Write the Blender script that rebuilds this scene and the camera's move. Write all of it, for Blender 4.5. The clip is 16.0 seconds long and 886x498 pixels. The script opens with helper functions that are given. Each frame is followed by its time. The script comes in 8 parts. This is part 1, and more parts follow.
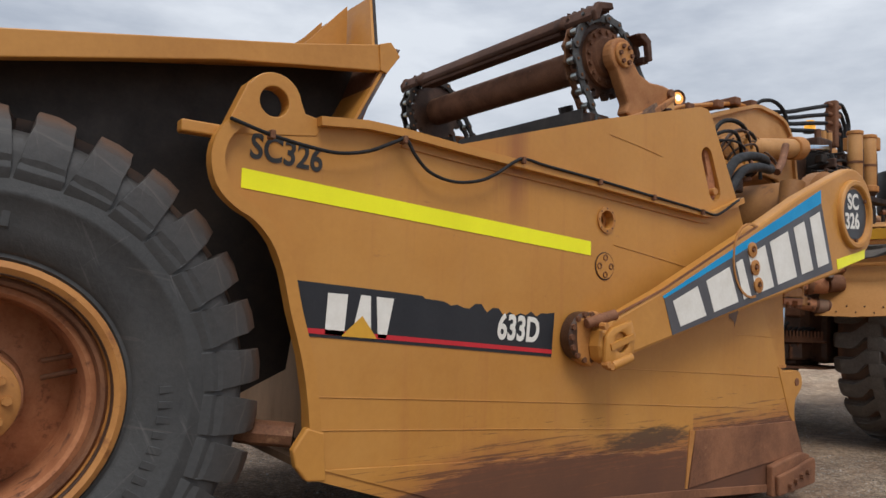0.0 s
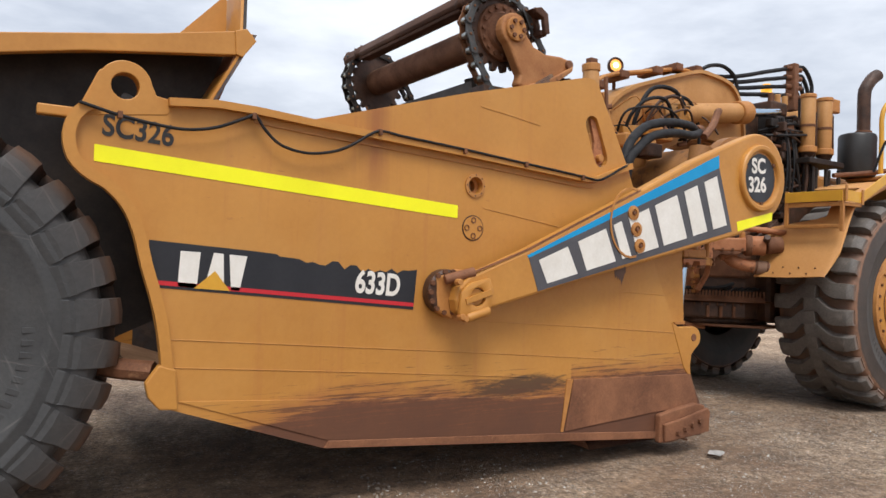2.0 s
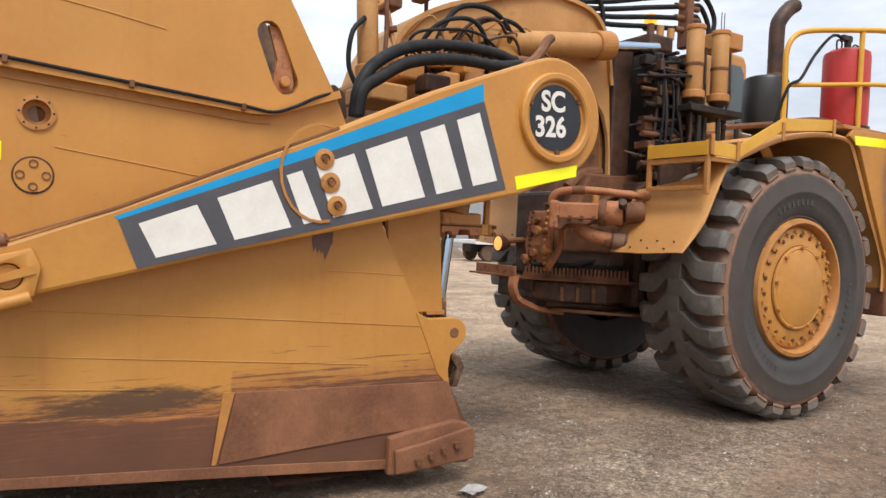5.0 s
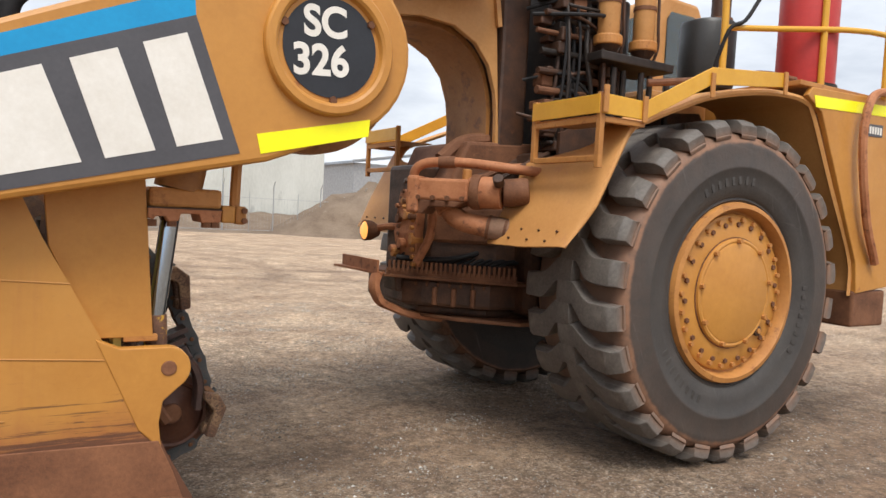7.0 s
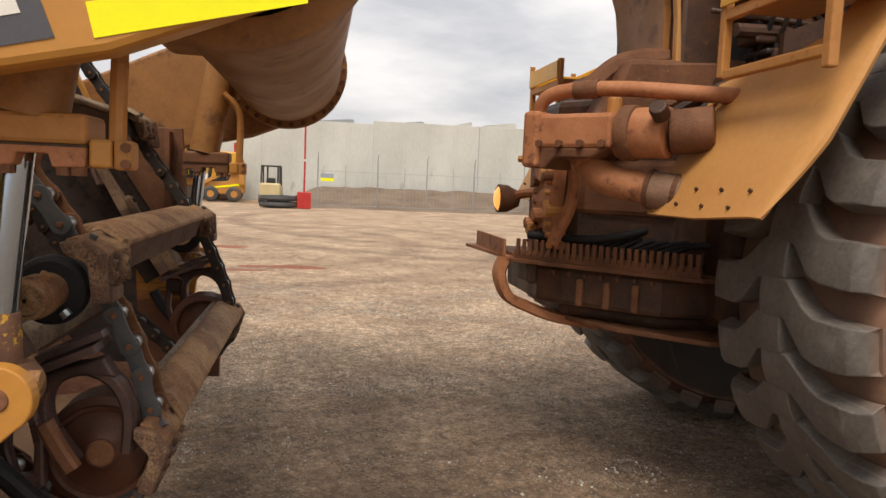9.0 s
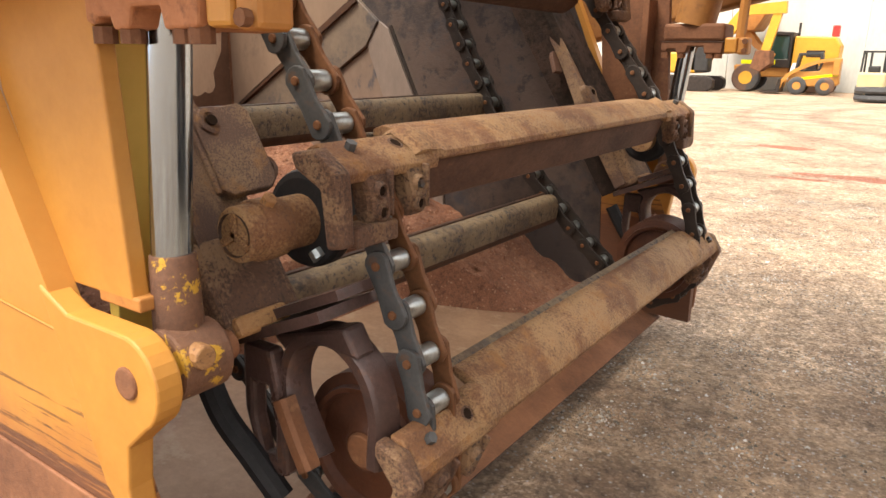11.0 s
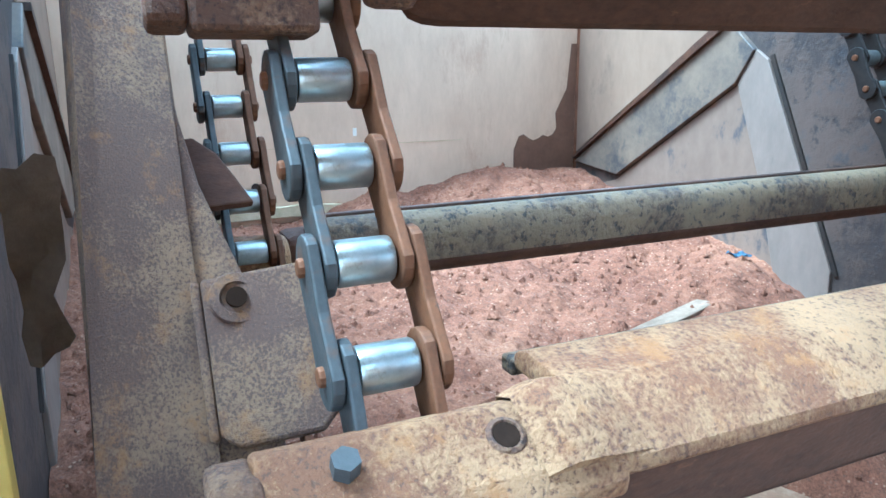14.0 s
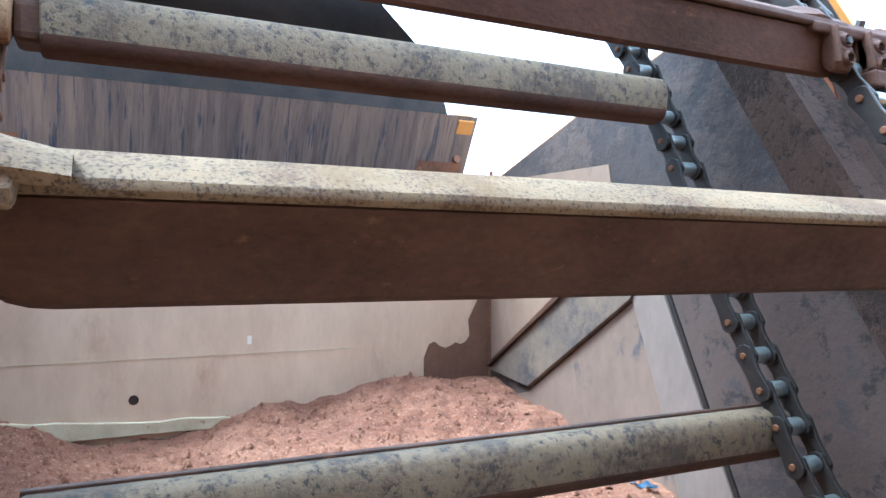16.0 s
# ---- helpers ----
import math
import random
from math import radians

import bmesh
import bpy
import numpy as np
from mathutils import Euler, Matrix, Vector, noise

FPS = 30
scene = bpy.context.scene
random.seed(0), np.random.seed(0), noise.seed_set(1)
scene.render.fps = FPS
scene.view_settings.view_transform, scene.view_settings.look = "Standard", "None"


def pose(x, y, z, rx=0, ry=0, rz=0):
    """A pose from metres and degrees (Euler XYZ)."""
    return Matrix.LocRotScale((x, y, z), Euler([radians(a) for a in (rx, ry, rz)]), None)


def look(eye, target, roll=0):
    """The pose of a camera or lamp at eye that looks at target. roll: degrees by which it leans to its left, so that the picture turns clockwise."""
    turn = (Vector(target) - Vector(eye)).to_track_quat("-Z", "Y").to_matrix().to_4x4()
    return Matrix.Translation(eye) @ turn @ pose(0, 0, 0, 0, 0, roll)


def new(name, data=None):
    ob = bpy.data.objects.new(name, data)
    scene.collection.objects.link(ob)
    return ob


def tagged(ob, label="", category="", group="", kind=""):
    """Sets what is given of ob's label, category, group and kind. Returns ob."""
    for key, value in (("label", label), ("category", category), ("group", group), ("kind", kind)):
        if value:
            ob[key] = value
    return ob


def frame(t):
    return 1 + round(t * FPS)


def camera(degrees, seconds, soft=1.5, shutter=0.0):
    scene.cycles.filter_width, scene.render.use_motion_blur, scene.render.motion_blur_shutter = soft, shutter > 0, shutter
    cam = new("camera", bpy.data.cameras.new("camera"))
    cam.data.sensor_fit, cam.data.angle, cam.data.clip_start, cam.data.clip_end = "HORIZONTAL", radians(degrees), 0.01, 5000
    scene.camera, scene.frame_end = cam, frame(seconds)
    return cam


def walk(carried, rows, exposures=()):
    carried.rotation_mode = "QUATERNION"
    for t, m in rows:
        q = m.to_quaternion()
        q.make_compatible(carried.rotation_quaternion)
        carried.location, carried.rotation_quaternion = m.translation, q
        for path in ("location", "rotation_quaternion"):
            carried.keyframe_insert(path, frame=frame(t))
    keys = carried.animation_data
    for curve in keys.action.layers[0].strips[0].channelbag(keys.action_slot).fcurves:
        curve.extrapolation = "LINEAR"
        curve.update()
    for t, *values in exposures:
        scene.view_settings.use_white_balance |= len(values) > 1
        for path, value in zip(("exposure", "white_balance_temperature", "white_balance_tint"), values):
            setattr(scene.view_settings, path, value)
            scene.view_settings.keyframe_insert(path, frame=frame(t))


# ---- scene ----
cam = camera(63.5, 16.0)
PATH = [
    (0, (-1.168, -3.122, 1.609), (0.02, -1.519, 1.742), 1.9),
    (0.5, (-1.07, -3.438, 1.603), (0.046, -1.78, 1.654), 1.8),
    (1, (-1.026, -3.77, 1.634), (0.086, -2.109, 1.673), 1.9),
    (1.5, (-0.809, -4.045, 1.611), (0.29, -2.374, 1.649), 1.9),
    (2, (-0.48, -4.187, 1.617), (0.602, -2.506, 1.644), 2.0),
    (2.5, (-0.039, -4.21, 1.624), (1.038, -2.525, 1.628), 2.1),
    (3, (0.434, -4.276, 1.627), (1.513, -2.592, 1.605), 2.2),
    (3.5, (0.89, -4.273, 1.632), (1.952, -2.579, 1.604), 2.2),
    (4, (1.342, -4.203, 1.682), (2.388, -2.499, 1.644), 2.3),
    (4.5, (1.87, -4.146, 1.677), (2.914, -2.441, 1.637), 2.5),
    (5, (2.361, -4.017, 1.657), (3.401, -2.309, 1.608), 2.5),
    (5.2, (2.557, -3.93, 1.695), (3.6, -2.224, 1.64), 2.6),
    (7.3, (4.559, -3.213, 1.742), (5.58, -1.497, 1.628), 3.1),
    (7.5, (4.716, -3.133, 1.742), (5.688, -1.389, 1.621), 3.0),
    (8, (5.178, -2.805, 1.708), (6.048, -1.009, 1.579), 3.1),
    (8.5, (5.563, -2.492, 1.675), (6.267, -0.626, 1.529), 2.9),
    (9, (5.785, -2.111, 1.64), (6.13, -0.15, 1.455), 2.4),
    (9.5, (5.951, -1.693, 1.637), (5.92, 0.286, 1.355), 2.2),
    (9.6, (5.996, -1.641, 1.628), (5.89, 0.335, 1.337), 1.8),
    (10, (6.116, -1.334, 1.632), (5.678, 0.589, 1.301), 1.5),
    (10.2, (6.135, -1.2, 1.611), (5.547, 0.675, 1.239), 1.4),
    (12.3, (5.947, -0.067, 1.597), (4.442, 1.095, 0.977), -0.5),
    (12.5, (5.89, -0.002, 1.603), (4.356, 1.128, 0.993), -0.7),
    (13, (5.783, 0.17, 1.635), (4.128, 1.135, 1.058), -0.9),
    (13.5, (5.714, 0.293, 1.695), (3.972, 1.103, 1.141), -1.0),
    (14, (5.587, 0.384, 1.746), (3.808, 1.161, 1.265), -0.6),
    (14.5, (5.505, 0.474, 1.808), (3.698, 1.262, 1.473), -0.4),
    (15, (5.483, 0.573, 1.884), (3.657, 1.373, 1.728), -0.1),
    (15.3, (5.525, 0.658, 1.897), (3.690, 1.453, 1.848), 0.1),
    (15.6, (5.567, 0.781, 1.894), (3.730, 1.572, 1.894), 0.2),
    (15.8, (5.569, 0.855, 1.889), (3.742, 1.668, 1.902), 0.2),
    (16, (5.561, 0.899, 1.884), (3.758, 1.765, 1.908), 0.3),
]
EXPOSURES = [(0, 0.4, 6200, 9), (0.5, 0.7, 6400, 10), (1.5, 0.83, 6300, 10), (3.5, 0.95, 6200, 9), (5, 1.03, 6300, 9), (7.5, 1.06, 6500, 9), (8.5, 0.95, 6900, 11), (9.0, 0.86, 7100, 12), (9.5, 1.0, 7500, 12), (10.2, 1.40, 7600, 12), (12.3, 3.02, 5450, 4), (13.1, 3.27, 4450, -7), (13.5, 3.42, 4200, -10), (14.0, 3.3, 4150, -12), (14.5, 3.46, 4500, -9), (15, 3.44, 4550, -8), (15.5, 3.26, 4650, -3), (16, 3.08, 4600, -3)]
walk(cam, [(t, look(e, g, r)) for t, e, g, r in PATH], EXPOSURES)

# ---------------------------------------------------------------- light
world = bpy.data.worlds.new("overcast_sky")
scene.world = world
world.use_nodes = True
wn, wl = world.node_tree.nodes, world.node_tree.links
wn.clear()
w_out = wn.new("ShaderNodeOutputWorld")
w_bg = wn.new("ShaderNodeBackground")
w_sky = wn.new("ShaderNodeTexSky")
w_sky.sky_type, w_sky.sun_disc = "NISHITA", False
w_sky.sun_elevation, w_sky.sun_rotation = radians(58), radians(200)
w_sky.air_density, w_sky.dust_density = 1.0, 4.0
w_co = wn.new("ShaderNodeTexCoord")
w_map = wn.new("ShaderNodeMapping")
w_map.inputs["Scale"].default_value = (1.0, 1.0, 3.2)
w_noise = wn.new("ShaderNodeTexNoise")
w_noise.inputs["Scale"].default_value, w_noise.inputs["Detail"].default_value = 3.0, 8
w_noise.inputs["Roughness"].default_value = 0.55
w_ramp = wn.new("ShaderNodeValToRGB")
w_ramp.color_ramp.elements[0].position, w_ramp.color_ramp.elements[0].color = 0.34, (6.1, 6.5, 7.3, 1)
w_ramp.color_ramp.elements[1].position, w_ramp.color_ramp.elements[1].color = 0.62, (10.4, 10.6, 11.0, 1)
w_mix = wn.new("ShaderNodeMix")
w_mix.data_type = "RGBA"
w_mix.inputs[0].default_value = 0.88
wl.new(w_co.outputs["Generated"], w_map.inputs["Vector"])
wl.new(w_map.outputs["Vector"], w_noise.inputs["Vector"])
wl.new(w_noise.outputs["Fac"], w_ramp.inputs["Fac"])
wl.new(w_sky.outputs["Color"], w_mix.inputs[6])
wl.new(w_ramp.outputs["Color"], w_mix.inputs[7])
w_sep = wn.new("ShaderNodeSeparateXYZ")
wl.new(w_co.outputs["Generated"], w_sep.inputs[0])
w_lift = wn.new("ShaderNodeMapRange")
w_lift.inputs["To Min"].default_value, w_lift.inputs["To Max"].default_value = 0.74, 1.16
wl.new(w_sep.outputs["Z"], w_lift.inputs["Value"])
w_dome = wn.new("ShaderNodeVectorMath")
w_dome.operation = "SCALE"
wl.new(w_mix.outputs[2], w_dome.inputs[0])
wl.new(w_lift.outputs["Result"], w_dome.inputs["Scale"])
wl.new(w_dome.outputs["Vector"], w_bg.inputs["Color"])
w_bg.inputs["Strength"].default_value = 0.07
wl.new(w_bg.outputs["Background"], w_out.inputs["Surface"])

sun_data = bpy.data.lights.new("sun", "SUN")
sun_data.energy, sun_data.angle, sun_data.color = 1.5, radians(25), (1.0, 0.96, 0.9)
sun = new("sun", sun_data)
sun.matrix_world = look((0, 0, 0), (0.25, 0.55, -1.0))


# ---------------------------------------------------------------- materials
def node_mat(name):
    m = bpy.data.materials.new(name)
    m.use_nodes = True
    n, l = m.node_tree.nodes, m.node_tree.links
    return m, n, l, n["Principled BSDF"]


def coords(n, l, scale=(1, 1, 1), kind="Object"):
    co, mp = n.new("ShaderNodeTexCoord"), n.new("ShaderNodeMapping")
    mp.inputs["Scale"].default_value = scale
    l.new(co.outputs[kind], mp.inputs["Vector"])
    return mp.outputs["Vector"]


def noise_tex(n, l, vec, scale, detail=5, rough=0.6):
    t = n.new("ShaderNodeTexNoise")
    t.inputs["Scale"].default_value, t.inputs["Detail"].default_value, t.inputs["Roughness"].default_value = scale, detail, rough
    l.new(vec, t.inputs["Vector"])
    return t.outputs["Fac"]


def ramp(n, l, fac, stops):
    r = n.new("ShaderNodeValToRGB")
    e = r.color_ramp.elements
    while len(e) < len(stops):
        e.new(0.5)
    for i, (p, c) in enumerate(stops):
        e[i].position, e[i].color = p, (*c, 1) if len(c) == 3 else c
    l.new(fac, r.inputs["Fac"])
    return r.outputs["Color"]


def mix(n, l, fac, a, b, mode="MIX"):
    m = n.new("ShaderNodeMix")
    m.data_type, m.blend_type = "RGBA", mode
    for sock, v in ((m.inputs[0], fac), (m.inputs[6], a), (m.inputs[7], b)):
        if hasattr(v, "default_value") or hasattr(v, "links"):
            l.new(v, sock)
        elif isinstance(v, (int, float)):
            sock.default_value = v
        else:
            sock.default_value = (*v, 1)
    return m.outputs[2]


def mathn(n, l, op, a, b=0.0):
    m = n.new("ShaderNodeMath")
    m.operation = op
    for sock, v in ((m.inputs[0], a), (m.inputs[1], b)):
        if isinstance(v, (int, float)):
            sock.default_value = v
        else:
            l.new(v, sock)
    return m.outputs[0]


def bump(n, l, bsdf, height, strength=0.3, dist=0.01):
    b = n.new("ShaderNodeBump")
    b.inputs["Strength"].default_value, b.inputs["Distance"].default_value = strength, dist
    l.new(height, b.inputs["Height"])
    l.new(b.outputs["Normal"], bsdf.inputs["Normal"])


def grained(name, dark, light, rough=0.7, metal=0.0, scale=6.0, stretch=(1, 1, 1), bump_s=0.25, dist=0.008, extra=None, fine=60.0, kind="Object", spots=(0.62, 0.72), spot_scale=2.3):
    """A surface with broad stains, fine grain and, where given, spots of a third colour."""
    m, n, l, b = node_mat(name)
    v = coords(n, l, stretch, kind)
    broad, grain = noise_tex(n, l, v, scale, 6, 0.62), noise_tex(n, l, v, fine, 4, 0.7)
    col = ramp(n, l, broad, ((0.33, dark), (0.68, light)))
    col = mix(n, l, 0.35, col, ramp(n, l, grain, ((0.3, dark), (0.7, light))))
    if extra:
        third = noise_tex(n, l, v, scale * spot_scale, 8, 0.7)
        col = mix(n, l, ramp(n, l, third, ((spots[0], (0, 0, 0)), (spots[1], (1, 1, 1)))), col, extra)
    l.new(col, b.inputs["Base Color"])
    l.new(ramp(n, l, broad, ((0.3, (rough + 0.1,) * 3), (0.7, (max(rough - 0.12, 0.05),) * 3))), b.inputs["Roughness"])
    b.inputs["Metallic"].default_value = metal
    bump(n, l, b, mathn(n, l, "ADD", grain, broad), bump_s, dist)
    return m


YEL_D, YEL_L = (0.40, 0.168, 0.028), (0.53, 0.245, 0.047)
yellow = grained("yellow_machine_paint", YEL_D, YEL_L, 0.5, 0, 1.6, (1, 1, 1), 0.06, 0.004, (0.24, 0.075, 0.02), 24, spots=(0.69, 0.76))
yellow_dusty = grained("dusty_yellow_paint", (0.33, 0.13, 0.03), (0.50, 0.225, 0.055), 0.62, 0, 3.0, (1, 1, 1), 0.12, 0.005, (0.17, 0.055, 0.018), 40, spots=(0.58, 0.7))
bright_yellow = grained("fresh_yellow_paint", (0.55, 0.27, 0.02), (0.66, 0.35, 0.03), 0.45, 0, 2.0, (1, 1, 1), 0.05, 0.003, None, 30)
rust = grained("rusty_steel", (0.075, 0.028, 0.013), (0.23, 0.095, 0.04), 0.78, 0.1, 4.0, (1, 1, 1), 0.35, 0.008, (0.30, 0.15, 0.07), 70)
toe_rust = grained("orange_brown_rust", (0.105, 0.04, 0.019), (0.30, 0.125, 0.055), 0.8, 0.05, 2.2, (1, 1, 1), 0.4, 0.006, (0.40, 0.20, 0.095), 55, spots=(0.62, 0.74), spot_scale=3.5)
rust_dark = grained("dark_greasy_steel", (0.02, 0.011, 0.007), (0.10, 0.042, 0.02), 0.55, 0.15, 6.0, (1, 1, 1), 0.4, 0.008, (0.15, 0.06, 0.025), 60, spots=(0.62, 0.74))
grease_cast = grained("greased_cast_iron", (0.026, 0.016, 0.014), (0.105, 0.060, 0.050), 0.36, 0.2, 5.0, (1, 1, 1), 0.3, 0.006, (0.17, 0.08, 0.042), 60, spots=(0.58, 0.74))
idler_rust = grained("red_brown_idler_steel", (0.045, 0.016, 0.009), (0.12, 0.042, 0.02), 0.5, 0.15, 5.0, (1, 1, 1), 0.25, 0.006, (0.17, 0.07, 0.032), 60, spots=(0.62, 0.75))
rust_pitted = grained("pitted_rusty_plate", (0.09, 0.044, 0.021), (0.22, 0.105, 0.047), 0.85, 0.05, 1.6, (1, 1, 1), 0.6, 0.004, (0.32, 0.18, 0.072), 150, spots=(0.47, 0.60), spot_scale=120)
flight_metal = grained("earth_scoured_steel", (0.185, 0.074, 0.027), (0.47, 0.262, 0.108), 0.64, 0.1, 3.2, (1, 0.7, 1), 0.5, 0.005, (0.135, 0.06, 0.028), 120, spots=(0.54, 0.66), spot_scale=30)
# rusty dirty steel, darkened further for the shade on down-facing webs
flight_rust_shade = grained("shade_darkened_rusty_steel", (0.036, 0.014, 0.007), (0.105, 0.042, 0.019), 0.8, 0.0, 5.0, (1, 0.5, 1), 0.35, 0.006, (0.15, 0.066, 0.03), 80, spots=(0.62, 0.72), spot_scale=5)
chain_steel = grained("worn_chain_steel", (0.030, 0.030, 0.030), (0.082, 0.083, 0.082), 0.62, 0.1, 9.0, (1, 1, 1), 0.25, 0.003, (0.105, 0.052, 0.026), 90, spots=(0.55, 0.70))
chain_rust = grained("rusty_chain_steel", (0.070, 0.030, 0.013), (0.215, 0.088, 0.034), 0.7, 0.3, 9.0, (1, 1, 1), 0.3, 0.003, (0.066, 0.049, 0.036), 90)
polished = grained("polished_roller_steel", (0.30, 0.33, 0.33), (0.55, 0.58, 0.56), 0.36, 0.85, 10.0, (1, 1, 1), 0.15, 0.002, (0.22, 0.20, 0.13), 70, spots=(0.56, 0.7))
chrome = grained("chrome_rod", (0.40, 0.50, 0.61), (0.46, 0.56, 0.66), 0.12, 1.0, 3.0, (1, 1, 1), 0.01, 0.001, None, 40)
rubber_hose = grained("black_rubber_hose", (0.010, 0.010, 0.011), (0.024, 0.022, 0.022), 0.62, 0, 10.0, (1, 1, 1), 0.2, 0.002, None, 120)
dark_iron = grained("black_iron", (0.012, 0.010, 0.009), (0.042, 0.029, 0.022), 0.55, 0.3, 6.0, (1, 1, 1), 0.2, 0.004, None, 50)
head_paint = grained("scuffed_ochre_casting", (0.25, 0.092, 0.028), (0.43, 0.19, 0.06), 0.7, 0, 4.0, (1, 1, 1), 0.25, 0.006, (0.15, 0.055, 0.022), 60, spots=(0.58, 0.7))
clay_paint = grained("clay_coated_paint", (0.27, 0.092, 0.034), (0.47, 0.20, 0.088), 0.75, 0, 5.0, (1, 1, 1), 0.3, 0.006, (0.11, 0.038, 0.018), 60, spots=(0.55, 0.68))
red_paint = grained("red_paint", (0.36, 0.02, 0.018), (0.50, 0.035, 0.028), 0.45, 0, 3.0, (1, 1, 1), 0.04, 0.002, None, 30)
decal_black = grained("black_decal", (0.008, 0.009, 0.013), (0.02, 0.021, 0.026), 0.42, 0, 4.0, (1, 1, 1), 0.04, 0.001, (0.10, 0.08, 0.06), 60, spots=(0.72, 0.76))
decal_grey = grained("dark_grey_decal", (0.055, 0.053, 0.06), (0.085, 0.082, 0.09), 0.45, 0, 3.0, (1, 1, 1), 0.03, 0.001, None, 50)
decal_white = grained("white_decal", (0.66, 0.62, 0.55), (0.80, 0.77, 0.71), 0.5, 0, 6.0, (1, 1, 1), 0.03, 0.001, None, 50)
decal_blue = grained("blue_decal", (0.0, 0.235, 0.50), (0.0, 0.30, 0.60), 0.6, 0, 3.0, (1, 1, 1), 0.03, 0.001, None, 50)
decal_red = grained("red_decal", (0.45, 0.012, 0.02), (0.55, 0.02, 0.03), 0.45, 0, 3.0, (1, 1, 1), 0.03, 0.001, None, 50)
tape_yellow = grained("reflective_yellow_tape", (0.84, 0.80, 0.0), (0.95, 0.92, 0.0), 0.4, 0, 3.0, (1, 1, 1), 0.04, 0.001, None, 200)
black_paint = grained("black_paint", (0.012, 0.012, 0.012), (0.03, 0.028, 0.026), 0.5, 0, 3.0, (1, 1, 1), 0.05, 0.002, None, 40)
concrete = grained("weathered_concrete", (0.42, 0.42, 0.38), (0.62, 0.62, 0.57), 0.85, 0, 0.35, (1, 1, 0.35), 0.1, 0.01, (0.36, 0.36, 0.33), 8)
galvanised = grained("galvanised_steel", (0.30, 0.31, 0.32), (0.42, 0.43, 0.44), 0.5, 0.6, 4.0, (1, 1, 1), 0.05, 0.002, None, 40)
far_earth = grained("brown_earth", (0.11, 0.075, 0.05), (0.22, 0.16, 0.11), 0.95, 0, 0.6, (1, 1, 1), 0.5, 0.05, (0.30, 0.25, 0.19), 9)
def soil_surface():
    """Loose red earth: crumbs of several sizes with a few pale and dark stones."""
    m, n, l, b = node_mat("red_soil")
    v = coords(n, l)
    broad, clod, fine = noise_tex(n, l, v, 2.2, 7, 0.65), noise_tex(n, l, v, 26, 8, 0.78), noise_tex(n, l, v, 120, 4, 0.75)
    col = ramp(n, l, broad, ((0.32, (0.155, 0.060, 0.031)), (0.5, (0.208, 0.087, 0.046)), (0.68, (0.275, 0.130, 0.072))))
    col = mix(n, l, 1.0, col, ramp(n, l, clod, ((0.34, (0.58, 0.53, 0.50)), (0.5, (1.0, 1.0, 1.0)), (0.66, (1.18, 1.2, 1.2)))), "MULTIPLY")
    col = mix(n, l, 1.0, col, ramp(n, l, fine, ((0.36, (0.62, 0.58, 0.56)), (0.6, (1.1, 1.12, 1.12)))), "MULTIPLY")
    crumb, edge = cells(n, l, v, 75)
    tone = ramp(n, l, crumb, ((0.80, (0.12, 0.065, 0.045)), (0.90, (0.29, 0.145, 0.083)), (0.97, (0.37, 0.23, 0.15))))
    pick = mathn(n, l, "MULTIPLY", ramp(n, l, crumb, ((0.78, (0, 0, 0)), (0.80, (0.8,) * 3))), ramp(n, l, edge, ((0.28, (1, 1, 1)), (0.5, (0, 0, 0)))))
    col = mix(n, l, pick, col, tone)
    l.new(col, b.inputs["Base Color"])
    b.inputs["Roughness"].default_value = 0.95
    bump(n, l, b, mathn(n, l, "ADD", mathn(n, l, "ADD", clod, mathn(n, l, "MULTIPLY", fine, 0.5)), mathn(n, l, "MULTIPLY", pick, 0.25)), 0.75, 0.012)
    return m

cream_paint = grained("faded_cream_paint", (0.46, 0.37, 0.19), (0.58, 0.48, 0.27), 0.5, 0, 2.0, (1, 1, 1), 0.04, 0.002, None, 30)
green_glass = grained("dark_green_glass", (0.012, 0.035, 0.028), (0.02, 0.05, 0.04), 0.12, 0, 2.0, (1, 1, 1), 0.0, 0.001, None, 30)
white_paint = grained("white_paint", (0.6, 0.6, 0.58), (0.75, 0.75, 0.73), 0.5, 0, 2.0, (1, 1, 1), 0.04, 0.002, None, 30)
steel_wall = grained("soil_polished_plate", (0.44, 0.30, 0.20), (0.70, 0.515, 0.36), 0.5, 0.1, 1.1, (1, 1.3, 0.5), 0.05, 0.003, (0.38, 0.225, 0.14), 7, spots=(0.56, 0.74), spot_scale=1.7)

steel_streaked = grained("streaked_upper_plate", (0.062, 0.045, 0.042), (0.235, 0.155, 0.11), 0.68, 0.0, 2.0, (1, 7.0, 0.22), 0.05, 0.003, (0.04, 0.04, 0.055), 14, spots=(0.54, 0.62))
wet_stain = grained("wet_dark_stain", (0.10, 0.05, 0.03), (0.17, 0.09, 0.055), 0.45, 0, 4.0, (1, 1, 1), 0.1, 0.003, None, 30)
dried_residue = grained("pale_dried_residue", (0.42, 0.33, 0.20), (0.60, 0.50, 0.33), 0.9, 0, 7.0, (1, 1, 1), 0.4, 0.005, (0.30, 0.17, 0.10), 50)
flaking_paint = grained("flaking_yellow_paint", (0.085, 0.040, 0.025), (0.21, 0.10, 0.052), 0.75, 0.05, 9.0, (1, 1, 1), 0.6, 0.005, (0.52, 0.29, 0.03), 90, spots=(0.555, 0.575), spot_scale=1.8)
weathered_board = grained("weathered_board", (0.13, 0.085, 0.055), (0.31, 0.225, 0.155), 0.9, 0, 14.0, (0.4, 1, 6), 0.5, 0.006, (0.38, 0.22, 0.13), 60)
